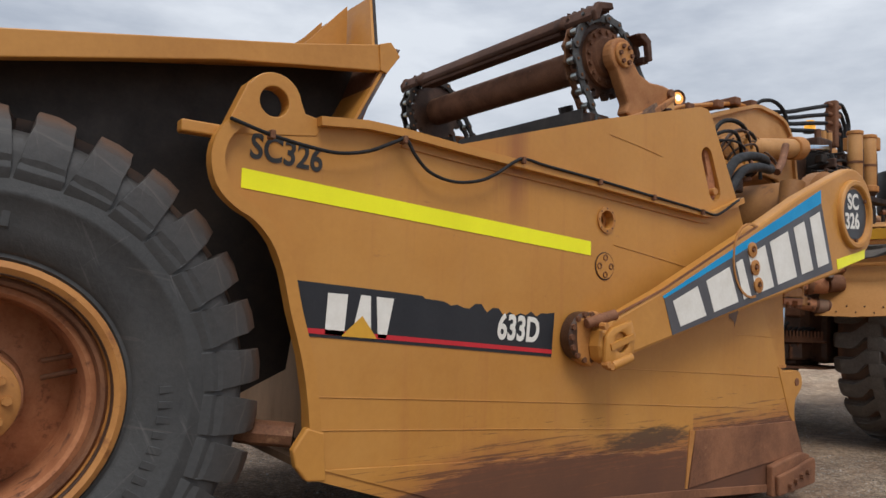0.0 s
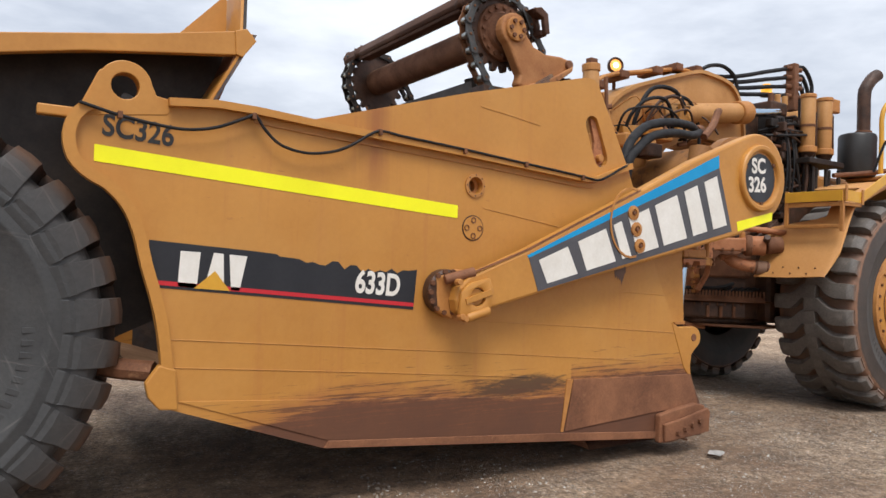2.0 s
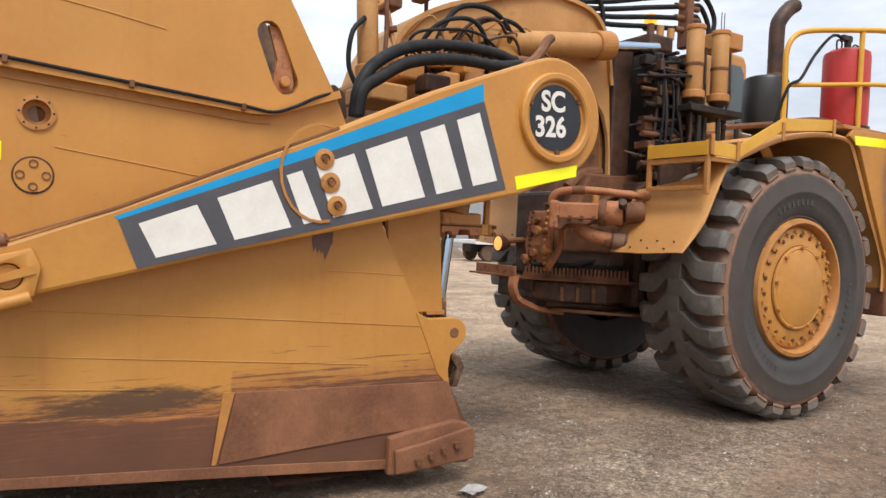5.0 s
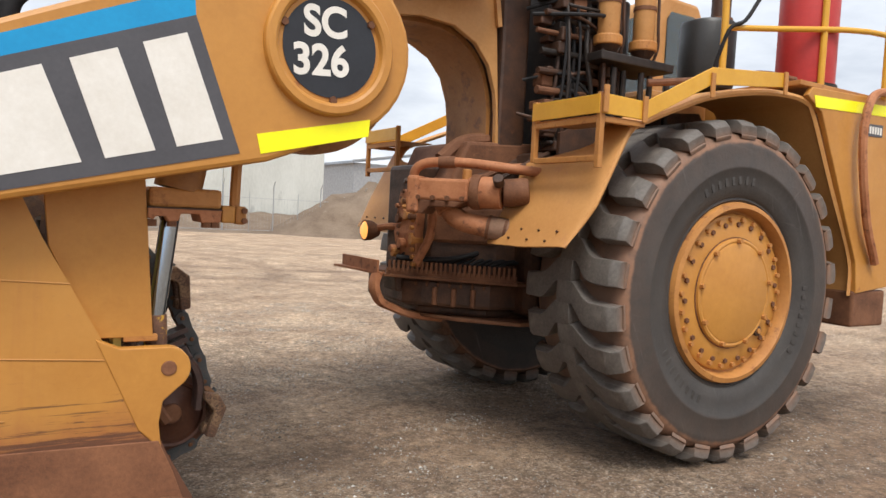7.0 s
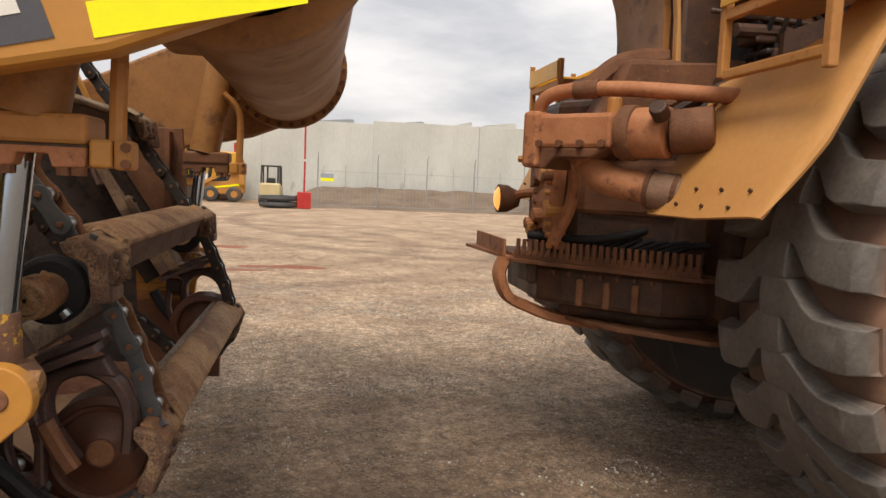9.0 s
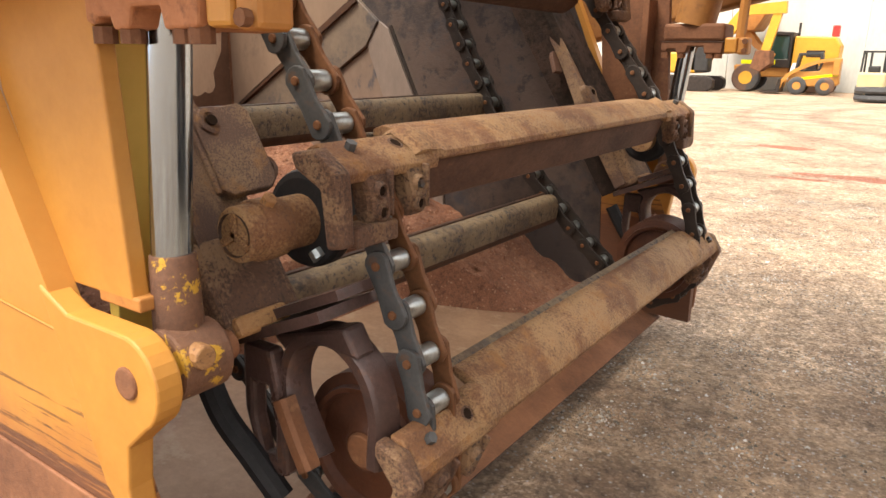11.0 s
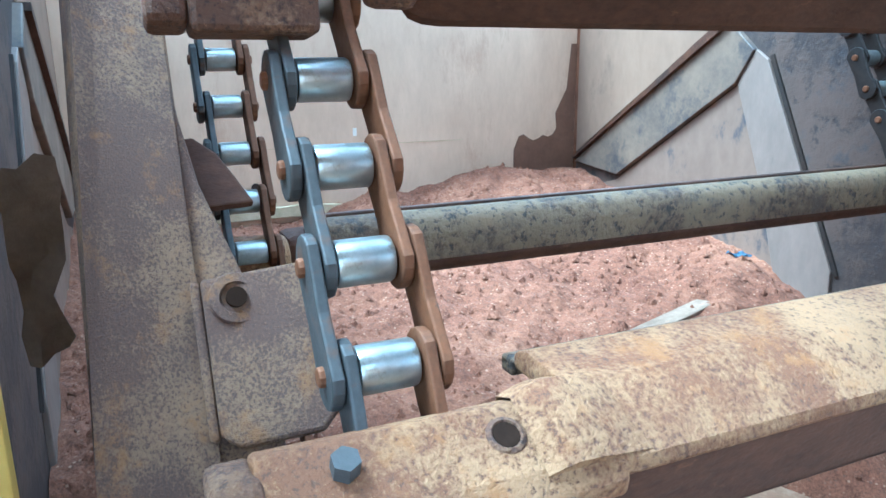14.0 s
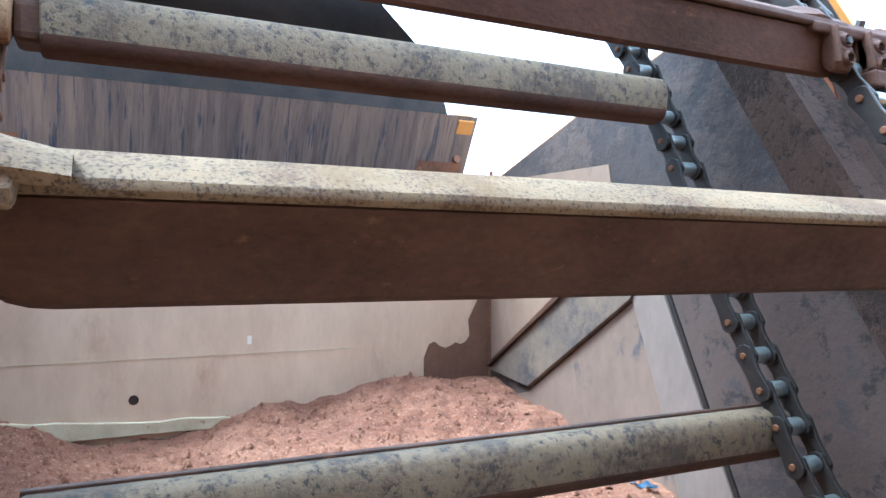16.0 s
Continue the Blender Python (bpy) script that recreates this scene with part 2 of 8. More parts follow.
blue_rag = grained("faded_blue_rag", (0.05, 0.09, 0.15), (0.12, 0.19, 0.28), 0.9, 0, 20, (1, 1, 1), 0.3, 0.003, None, 90)
floor_plate = grained("scoured_floor_plate", (0.15, 0.078, 0.042), (0.33, 0.20, 0.118), 0.55, 0.1, 2.2, (1, 1, 1), 0.1, 0.003, (0.36, 0.255, 0.17), 30, spots=(0.56, 0.70))
neck_pale = grained("dusty_neck_paint", (0.36, 0.165, 0.045), (0.52, 0.265, 0.085), 0.62, 0, 2.4, (1, 1, 1), 0.15, 0.005, (0.22, 0.085, 0.03), 40, spots=(0.62, 0.76))
# grimy yellow, darkened too for shade on the far arm and neck underside
neck_grime_shade = grained("grimy_shaded_neck_paint", (0.20, 0.082, 0.022), (0.37, 0.165, 0.042), 0.6, 0, 2.4, (1, 1, 1), 0.15, 0.005, (0.10, 0.04, 0.018), 40, spots=(0.55, 0.7))
paper_mat = grained("dirty_paper", (0.5, 0.48, 0.45), (0.7, 0.68, 0.65), 0.8, 0, 20, (1, 1, 1), 0.1, 0.002, None, 60)


def crusted(name, ground, pale, ochre, dark, cover=0.5, speck=55, rough=0.78, scale=3.0, pit=0.40, crumb=0.60, sheen=0.5, clump=0.35):
    """Scoured and corroded steel: broad pale wear, ochre rust patches, dense dark pits and pale crumbs."""
    m, n, l, b = node_mat(name)
    v = coords(n, l)
    broad, patch = noise_tex(n, l, v, scale, 7, 0.65), noise_tex(n, l, v, scale * 2.7, 8, 0.72)
    pits, crumbs = noise_tex(n, l, v, speck, 5, 0.7), noise_tex(n, l, v, speck * 1.7, 4, 0.65)
    wear = ramp(n, l, mathn(n, l, "ADD", broad, mathn(n, l, "MULTIPLY", mathn(n, l, "SUBTRACT", pits, 0.5), 0.5)), ((cover - 0.06, (0, 0, 0)), (cover + 0.06, (1, 1, 1))))
    tone = ramp(n, l, patch, ((0.3, tuple(0.78 * q for q in pale)), (0.6, tuple(1.12 * q for q in pale))))
    col = mix(n, l, wear, ground, tone)
    col = mix(n, l, ramp(n, l, patch, ((0.54, (0, 0, 0)), (0.64, (0.8,) * 3))), col, ochre)
    # pits lie thicker in some places than in others
    thick = mathn(n, l, "ADD", pits, mathn(n, l, "MULTIPLY", mathn(n, l, "SUBTRACT", patch, 0.5), clump))
    col = mix(n, l, ramp(n, l, thick, ((pit - 0.05, (0.9,) * 3), (pit + 0.04, (0, 0, 0)))), col, dark)
    col = mix(n, l, ramp(n, l, crumbs, ((crumb, (0, 0, 0)), (crumb + 0.08, (0.7,) * 3))), col, tuple(1.15 * q for q in pale))
    l.new(col, b.inputs["Base Color"])
    b.inputs["Roughness"].default_value = rough
    b.inputs["Specular IOR Level"].default_value = sheen
    bump(n, l, b, mathn(n, l, "ADD", mathn(n, l, "MULTIPLY", pits, 1.4), mathn(n, l, "ADD", crumbs, mathn(n, l, "MULTIPLY", wear, 0.4))), 0.6, 0.005)
    return m


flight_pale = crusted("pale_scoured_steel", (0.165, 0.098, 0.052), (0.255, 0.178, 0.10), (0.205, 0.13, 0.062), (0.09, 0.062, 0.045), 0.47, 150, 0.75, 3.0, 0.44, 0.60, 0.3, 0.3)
bracket_crust = crusted("crusted_bracket_steel", (0.105, 0.05, 0.028), (0.23, 0.135, 0.07), (0.17, 0.085, 0.036), (0.045, 0.024, 0.017), 0.53, 110, 0.75, 4.0, 0.42, 0.62)
flight_orange = crusted("rust_orange_flight_steel", (0.185, 0.082, 0.036), (0.335, 0.195, 0.092), (0.29, 0.135, 0.043), (0.105, 0.052, 0.03), 0.50, 130, 0.7, 4.0, 0.41, 0.62, 0.4, 0.3)
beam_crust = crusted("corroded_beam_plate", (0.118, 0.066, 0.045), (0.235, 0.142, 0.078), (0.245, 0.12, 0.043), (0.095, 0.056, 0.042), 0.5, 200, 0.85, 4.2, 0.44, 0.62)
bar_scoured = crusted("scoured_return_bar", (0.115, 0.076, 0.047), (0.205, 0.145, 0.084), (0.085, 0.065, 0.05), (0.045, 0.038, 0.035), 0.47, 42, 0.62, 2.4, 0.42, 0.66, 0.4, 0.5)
# near-black for solid discs that stand in for the shade in bolt holes
hole_dark = grained("painted_bore_shade", (0.012, 0.008, 0.006), (0.03, 0.018, 0.012), 0.95, 0, 20, (1, 1, 1), 0.1, 0.002, None, 60)
rubber_hose.node_tree.nodes["Principled BSDF"].inputs["Specular IOR Level"].default_value = 0.2
hole_dark.node_tree.nodes["Principled BSDF"].inputs["Specular IOR Level"].default_value = 0.03
fender_paint = grained("clay_smeared_fender_paint", (0.47, 0.215, 0.06), (0.61, 0.31, 0.10), 0.6, 0, 1.3, (1, 1, 1), 0.08, 0.004, (0.42, 0.175, 0.085), 40, spots=(0.56, 0.72), spot_scale=1.6)
post_paint = grained("mustard_post_paint", (0.66, 0.45, 0.09), (0.75, 0.52, 0.12), 0.5, 0, 2.0, (1, 1, 1), 0.05, 0.003, (0.66, 0.43, 0.09), 30, spots=(0.70, 0.76))
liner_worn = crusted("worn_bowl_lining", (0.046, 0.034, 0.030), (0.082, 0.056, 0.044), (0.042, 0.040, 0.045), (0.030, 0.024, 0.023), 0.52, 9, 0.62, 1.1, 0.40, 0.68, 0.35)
liner_low = grained("scoured_lower_lining", (0.13, 0.088, 0.064), (0.225, 0.158, 0.118), 0.5, 0.05, 1.4, (1, 1, 0.6), 0.05, 0.003, (0.055, 0.056, 0.064), 18, spots=(0.57, 0.66))
liner_corner = grained("polished_corner_lining", (0.165, 0.105, 0.07), (0.265, 0.18, 0.122), 0.55, 0.05, 1.4, (1, 1, 0.5), 0.05, 0.003, (0.12, 0.078, 0.054), 12, spots=(0.58, 0.74))
liner_joint = grained("grey_joint_plate", (0.14, 0.108, 0.09), (0.25, 0.192, 0.155), 0.45, 0.1, 1.8, (1, 1, 0.4), 0.05, 0.003, (0.09, 0.078, 0.07), 22, spots=(0.58, 0.70))
# bare far-beam plate, its brown darkened to include the shade inside
far_beam_dark = crusted("shade_darkened_far_plate", (0.026, 0.017, 0.013), (0.056, 0.034, 0.025), (0.032, 0.022, 0.019), (0.018, 0.013, 0.011), 0.52, 30, 0.8, 1.8, 0.40, 0.68, 0.15)
brace_worn = grained("worn_brace_plate", (0.085, 0.066, 0.054), (0.215, 0.158, 0.112), 0.5, 0.05, 2.4, (1, 1, 1), 0.08, 0.003, (0.045, 0.044, 0.048), 26, spots=(0.53, 0.66), spot_scale=1.4)


def bowl_paint():
    """Yellow paint whose lower band is ground down to bare rusted steel with a ragged edge."""
    m, n, l, b = node_mat("worn_bowl_paint")
    v = coords(n, l)
    sep = n.new("ShaderNodeSeparateXYZ")
    l.new(v, sep.inputs[0])
    x, z = sep.outputs["X"], sep.outputs["Z"]
    broad, grain = noise_tex(n, l, v, 1.3, 6, 0.6), noise_tex(n, l, v, 26, 4, 0.65)
    streak = noise_tex(n, l, coords(n, l, (1.5, 1, 46)), 1.0, 8, 0.72)
    run = noise_tex(n, l, coords(n, l, (9, 1, 0.5)), 1.0, 5, 0.65)
    paint = mix(n, l, 0.25, ramp(n, l, broad, ((0.3, YEL_D), (0.7, YEL_L))), ramp(n, l, grain, ((0.3, YEL_D), (0.7, YEL_L))))
    paint = mix(n, l, mathn(n, l, "MULTIPLY", ramp(n, l, run, ((0.55, (0, 0, 0)), (0.75, (1, 1, 1)))), 0.45), paint, (0.36, 0.12, 0.032))
    scuff = noise_tex(n, l, coords(n, l, (6, 1, 14)), 1.0, 9, 0.8)
    paint = mix(n, l, mathn(n, l, "MULTIPLY", ramp(n, l, scuff, ((0.60, (0, 0, 0)), (0.66, (1, 1, 1)))), 0.5), paint, (0.30, 0.11, 0.035))
    dusty = noise_tex(n, l, v, 0.8, 6, 0.65)
    paint = mix(n, l, mathn(n, l, "MULTIPLY", ramp(n, l, dusty, ((0.45, (0, 0, 0)), (0.7, (1, 1, 1)))), 0.35), paint, (0.56, 0.30, 0.085))
    near = mathn(n, l, "ABSOLUTE", mathn(n, l, "ADD", mathn(n, l, "SUBTRACT", x, 1.66), mathn(n, l, "MULTIPLY", mathn(n, l, "SUBTRACT", run, 0.5), 0.25)))
    high = ramp(n, l, mathn(n, l, "SUBTRACT", z, 1.9), ((0.0, (0, 0, 0)), (0.35, (1, 1, 1))))
    spill = mathn(n, l, "MULTIPLY", ramp(n, l, near, ((0.02, (0.6,) * 3), (0.13, (0, 0, 0)))), high)
    paint = mix(n, l, spill, paint, (0.22, 0.06, 0.022))
    cloud = noise_tex(n, l, v, 2.6, 8, 0.7)
    steel = ramp(n, l, cloud, ((0.28, (0.052, 0.022, 0.013)), (0.48, (0.135, 0.05, 0.022)), (0.62, (0.22, 0.083, 0.032)), (0.8, (0.31, 0.135, 0.055))))
    steel = mix(n, l, 0.4, steel, ramp(n, l, streak, ((0.3, (0.05, 0.02, 0.012)), (0.48, (0.16, 0.056, 0.022)), (0.70, (0.30, 0.118, 0.044)))))
    # the worn edge climbs towards the front of the bowl
    edge = mathn(n, l, "SUBTRACT", 0.785, mathn(n, l, "MULTIPLY", mathn(n, l, "SUBTRACT", x, 0.46), 0.066))
    edge = mathn(n, l, "SUBTRACT", edge, mathn(n, l, "MULTIPLY", mathn(n, l, "MAXIMUM", mathn(n, l, "SUBTRACT", 1.5, x), 0.0), 0.30))
    edge = mathn(n, l, "MAXIMUM", edge, mathn(n, l, "MULTIPLY", mathn(n, l, "MINIMUM", mathn(n, l, "MAXIMUM", mathn(n, l, "SUBTRACT", x, 3.36), 0.0), 0.1), 7.2))
    depth = mathn(n, l, "SUBTRACT", edge, z)
    fine = noise_tex(n, l, coords(n, l, (5, 1, 30)), 1.0, 9, 0.78)
    ragged = mathn(n, l, "ADD", depth, mathn(n, l, "ADD", mathn(n, l, "MULTIPLY", mathn(n, l, "SUBTRACT", streak, 0.5), 0.16), mathn(n, l, "MULTIPLY", mathn(n, l, "SUBTRACT", fine, 0.5), 0.22)))
    worn = ramp(n, l, ragged, ((0.0, (0, 0, 0)), (0.035, (1, 1, 1))))
    # rust bleeds into the paint above the bare steel
    bleed = ramp(n, l, mathn(n, l, "ADD", mathn(n, l, "ADD", depth, 0.13), mathn(n, l, "MULTIPLY", mathn(n, l, "SUBTRACT", cloud, 0.5), 0.5)), ((0.0, (0, 0, 0)), (0.14, (0.7,) * 3)))
    paint = mix(n, l, bleed, paint, (0.30, 0.105, 0.034))
    col = mix(n, l, worn, paint, steel)
    # blackened patch where the upper edge rubs
    bx = mathn(n, l, "DIVIDE", mathn(n, l, "SUBTRACT", x, 2.95), 0.55)
    bz = mathn(n, l, "DIVIDE", mathn(n, l, "SUBTRACT", z, 0.69), 0.085)
    blot = mathn(n, l, "ADD", mathn(n, l, "ADD", mathn(n, l, "MULTIPLY", bx, bx), mathn(n, l, "MULTIPLY", bz, bz)), mathn(n, l, "MULTIPLY", mathn(n, l, "SUBTRACT", fine, 0.5), 4.5))
    col = mix(n, l, ramp(n, l, blot, ((0.35, (0.85,) * 3), (1.0, (0, 0, 0)))), col, (0.045, 0.028, 0.02))
    scr = mathn(n, l, "ADD", mathn(n, l, "SUBTRACT", depth, -0.25), mathn(n, l, "MULTIPLY", mathn(n, l, "SUBTRACT", streak, 0.62), 2.0))
    col = mix(n, l, mathn(n, l, "MULTIPLY", ramp(n, l, scr, ((0.0, (0, 0, 0)), (0.08, (1, 1, 1)))), 0.75), col, (0.10, 0.04, 0.02))
    nick = noise_tex(n, l, coords(n, l, (3.2, 1, 70)), 1.0, 6, 0.7)
    scr = mathn(n, l, "MULTIPLY", ramp(n, l, nick, ((0.635, (0, 0, 0)), (0.66, (1, 1, 1)))), ramp(n, l, mathn(n, l, "ADD", depth, 0.32), ((0.0, (0, 0, 0)), (0.12, (0.8,) * 3))))
    col = mix(n, l, scr, col, (0.085, 0.036, 0.02))
    l.new(col, b.inputs["Base Color"])
    l.new(ramp(n, l, worn, ((0.0, (0.5,) * 3), (1.0, (0.68,) * 3))), b.inputs["Roughness"])
    bump(n, l, b, mathn(n, l, "ADD", mathn(n, l, "MULTIPLY", worn, -0.6), mathn(n, l, "MULTIPLY", grain, 0.25)), 0.3, 0.006)
    return m


bowl_yellow = bowl_paint()


def tyre_rubber(name, dust, rings, clay=(0.20, 0.108, 0.066), worn=1.0, warm=(1, 1, 1)):
    """Dusty rubber with long scuffs; rings gives how much clay clings at each radius from the axle."""
    m, n, l, b = node_mat(name)
    v = coords(n, l)
    broad, grain = noise_tex(n, l, v, 3.0, 7, 0.65), noise_tex(n, l, v, 45, 4, 0.7)
    col = ramp(n, l, broad, ((0.3, tuple(worn * q * k for q, k in zip((0.028, 0.028, 0.029), warm))), (0.62, tuple(worn * q * k for q, k in zip((0.056, 0.055, 0.054), warm))), (0.8, dust)))
    col = mix(n, l, 0.3, col, ramp(n, l, grain, ((0.3, (0.015, 0.016, 0.018)), (0.75, dust))))
    # long scuffs in three directions
    for turn, sx, sz, lo, tint in ((25, 22.0, 1.4, 0.62, (0.15, 0.145, 0.135)), (-50, 30.0, 1.8, 0.64, (0.14, 0.13, 0.118)), (80, 18.0, 1.2, 0.63, (0.13, 0.115, 0.10))):
        turned = n.new("ShaderNodeMapping")
        turned.inputs["Rotation"].default_value = (0, radians(turn), 0)
        l.new(v, turned.inputs["Vector"])
        pulled = n.new("ShaderNodeMapping")
        pulled.inputs["Scale"].default_value = (sx, 1, sz)
        l.new(turned.outputs["Vector"], pulled.inputs["Vector"])
        scuff = noise_tex(n, l, pulled.outputs["Vector"], 1.0, 5, 0.62)
        col = mix(n, l, ramp(n, l, scuff, ((lo, (0, 0, 0)), (lo + 0.09, (0.5,) * 3))), col, tuple(worn * q for q in tint))
    sep = n.new("ShaderNodeSeparateXYZ")
    l.new(v, sep.inputs[0])
    rad = mathn(n, l, "SQRT", mathn(n, l, "ADD", mathn(n, l, "MULTIPLY", sep.outputs["X"], sep.outputs["X"]), mathn(n, l, "MULTIPLY", sep.outputs["Z"], sep.outputs["Z"])))
    smear = noise_tex(n, l, v, 7.0, 7, 0.7)
    rad = mathn(n, l, "ADD", rad, mathn(n, l, "MULTIPLY", mathn(n, l, "SUBTRACT", smear, 0.5), 0.05))
    ring = ramp(n, l, mathn(n, l, "SUBTRACT", rad, 0.5), [(r - 0.5, (k,) * 3) for r, k in rings])
    patch = ramp(n, l, smear, ((0.30, (0.35,) * 3), (0.55, (1, 1, 1))))
    tone = mix(n, l, mathn(n, l, "MULTIPLY", grain, 0.7), clay, tuple(0.5 * q for q in clay))
    col = mix(n, l, mathn(n, l, "MULTIPLY", ring, patch), col, tone)
    l.new(col, b.inputs["Base Color"])
    b.inputs["Roughness"].default_value = 0.62
    bump(n, l, b, mathn(n, l, "ADD", mathn(n, l, "ADD", grain, broad), smear), 0.35, 0.006)
    return m


rubber = tyre_rubber("dusty_tyre_rubber", (0.066, 0.064, 0.060), ((0.9, 0.0), (1.06, 0.08), (1.11, 0.30), (1.15, 0.75), (1.2, 0.85)), (0.17, 0.088, 0.05))
rubber_drive = tyre_rubber("clay_stained_tyre_rubber", (0.055, 0.051, 0.047), ((0.60, 0.03), (0.90, 0.02), (0.925, 0.08), (1.085, 0.12), (1.105, 0.9), (1.15, 0.8), (1.175, 0.45), (1.25, 0.25)), (0.32, 0.16, 0.09), 0.8, (1.12, 1.0, 0.88))
rubber_lug = tyre_rubber("scuffed_lug_rubber", (0.21, 0.195, 0.175), ((0.9, 0.5), (1.10, 1.0), (1.15, 0.75), (1.19, 0.22), (1.235, 0.04)), (0.27, 0.14, 0.08), 2.0, (1.12, 1.0, 0.88))
dusty_seal = grained("dusty_seal_rubber", (0.13, 0.095, 0.072), (0.26, 0.20, 0.155), 0.85, 0, 5.0, (1, 1, 1), 0.3, 0.006, None, 60)
rubber_band = grained("clay_stained_rubber", (0.12, 0.072, 0.047), (0.285, 0.16, 0.10), 0.85, 0, 3.0, (1, 1, 1), 0.3, 0.006, None, 60)


def lit_lens(name, strength, colour):
    m, n, l, b = node_mat(name)
    b.inputs["Base Color"].default_value = (*colour, 1)
    b.inputs["Emission Color"].default_value = (*colour, 1)
    b.inputs["Emission Strength"].default_value = strength
    b.inputs["Roughness"].default_value = 0.15
    return m


lens_warm = lit_lens("lit_warm_lens", 0.55, (1.0, 0.42, 0.10))
lens_core = lit_lens("lit_lamp_core", 1.6, (1.0, 0.78, 0.45))
lens_amber = lit_lens("amber_lens", 0.5, (1.0, 0.45, 0.04))


def glass_pane():
    m, n, l, b = node_mat("tinted_glass")
    b.inputs["Base Color"].default_value = (0.35, 0.45, 0.5, 1)
    b.inputs["Transmission Weight"].default_value = 0.9
    b.inputs["Roughness"].default_value = 0.05
    return m


glass = glass_pane()


def cells(n, l, vec, scale):
    """A random value for each small stone."""
    t = n.new("ShaderNodeTexVoronoi")
    t.inputs["Scale"].default_value = scale
    l.new(vec, t.inputs["Vector"])
    sep = n.new("ShaderNodeSeparateColor")
    l.new(t.outputs["Color"], sep.inputs[0])
    return sep.outputs[0], t.outputs["Distance"]


def gravel():
    m, n, l, b = node_mat("gravelled_earth")
    v = coords(n, l, (1, 1, 1), "Object")
    broad, mid = noise_tex(n, l, v, 0.25, 6, 0.6), noise_tex(n, l, v, 1.7, 8, 0.7)
    fine = noise_tex(n, l, v, 60, 4, 0.75)
    mud = ramp(n, l, mid, ((0.3, (0.12, 0.078, 0.049)), (0.5, (0.21, 0.147, 0.098)), (0.7, (0.28, 0.205, 0.14))))
    mud = mix(n, l, 0.35, mud, ramp(n, l, fine, ((0.3, (0.12, 0.085, 0.06)), (0.7, (0.33, 0.26, 0.19)))))
    c1, _ = cells(n, l, v, 70)
    c2, _ = cells(n, l, v, 26)
    grit = ramp(n, l, c1, ((0.0, (0.06, 0.048, 0.036)), (0.45, (0.22, 0.18, 0.135)), (0.8, (0.34, 0.285, 0.22)), (0.97, (0.72, 0.68, 0.62))))
    big = ramp(n, l, c2, ((0.0, (0.09, 0.07, 0.05)), (0.6, (0.27, 0.225, 0.175)), (0.95, (0.55, 0.51, 0.45))))
    grit = mix(n, l, 0.35, grit, big)
    lanes = noise_tex(n, l, coords(n, l, (0.35, 1.0, 1), "Object"), 0.62, 7, 0.66)
    patch = ramp(n, l, lanes, ((0.47, (0.06,) * 3), (0.60, (0.95,) * 3)))
    col = mix(n, l, patch, mud, grit)
    col = mix(n, l, 0.3, col, ramp(n, l, broad, ((0.35, (0.17, 0.125, 0.085)), (0.65, (0.32, 0.26, 0.195)))))
    # damp earth by the machine, its shade included, against paler gravel beyond
    yard_pos = n.new("ShaderNodeSeparateXYZ")
    l.new(v, yard_pos.inputs[0])
    reach = mathn(n, l, "ADD", yard_pos.outputs["Y"], mathn(n, l, "MULTIPLY", mathn(n, l, "SUBTRACT", mid, 0.5), 3.0))
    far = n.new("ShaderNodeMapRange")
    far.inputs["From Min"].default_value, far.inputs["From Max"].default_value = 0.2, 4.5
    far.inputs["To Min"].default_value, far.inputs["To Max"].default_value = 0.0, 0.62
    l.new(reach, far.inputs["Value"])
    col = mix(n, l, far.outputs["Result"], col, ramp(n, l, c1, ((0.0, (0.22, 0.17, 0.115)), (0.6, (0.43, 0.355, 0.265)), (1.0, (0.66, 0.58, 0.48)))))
    # curved wheel tracks across the yard
    sep = n.new("ShaderNodeSeparateXYZ")
    l.new(v, sep.inputs[0])
    wob = mathn(n, l, "MULTIPLY", mid, 0.5)
    for cx, cy, rad in ((2.0, 16.5, 6.4), (2.0, 16.5, 8.6), (14.5, 26.0, 12.0), (14.5, 26.0, 14.2)):
        dx, dy = mathn(n, l, "SUBTRACT", sep.outputs["X"], cx), mathn(n, l, "SUBTRACT", sep.outputs["Y"], cy)
        r = mathn(n, l, "SQRT", mathn(n, l, "ADD", mathn(n, l, "MULTIPLY", dx, dx), mathn(n, l, "MULTIPLY", dy, dy)))
        off = mathn(n, l, "ABSOLUTE", mathn(n, l, "SUBTRACT", mathn(n, l, "ADD", r, wob), rad))
        band = ramp(n, l, off, ((0.18, (0.45,) * 3), (0.42, (0, 0, 0))))
        col = mix(n, l, band, col, (0.155, 0.112, 0.078))
    clump = noise_tex(n, l, v, 7.0, 9, 0.78)
    churn = noise_tex(n, l, v, 0.9, 7, 0.72)
    col = mix(n, l, 1.0, col, ramp(n, l, clump, ((0.32, (0.55, 0.53, 0.5)), (0.5, (1.02, 1.0, 0.96)), (0.68, (1.5, 1.45, 1.36)))), "MULTIPLY")
    col = mix(n, l, 1.0, col, ramp(n, l, churn, ((0.36, (0.70, 0.61, 0.54)), (0.62, (1.28, 1.22, 1.13)))), "MULTIPLY")
    # spilled red clay
    for cx, cy, sx, sy in ((5.3, 11.3, 1.5, 0.42), (4.6, 10.7, 0.8, 0.2), (3.7, 14.8, 0.9, 0.5)):
        dx = mathn(n, l, "DIVIDE", mathn(n, l, "SUBTRACT", sep.outputs["X"], cx), sx)
        dy = mathn(n, l, "DIVIDE", mathn(n, l, "SUBTRACT", sep.outputs["Y"], cy), sy)
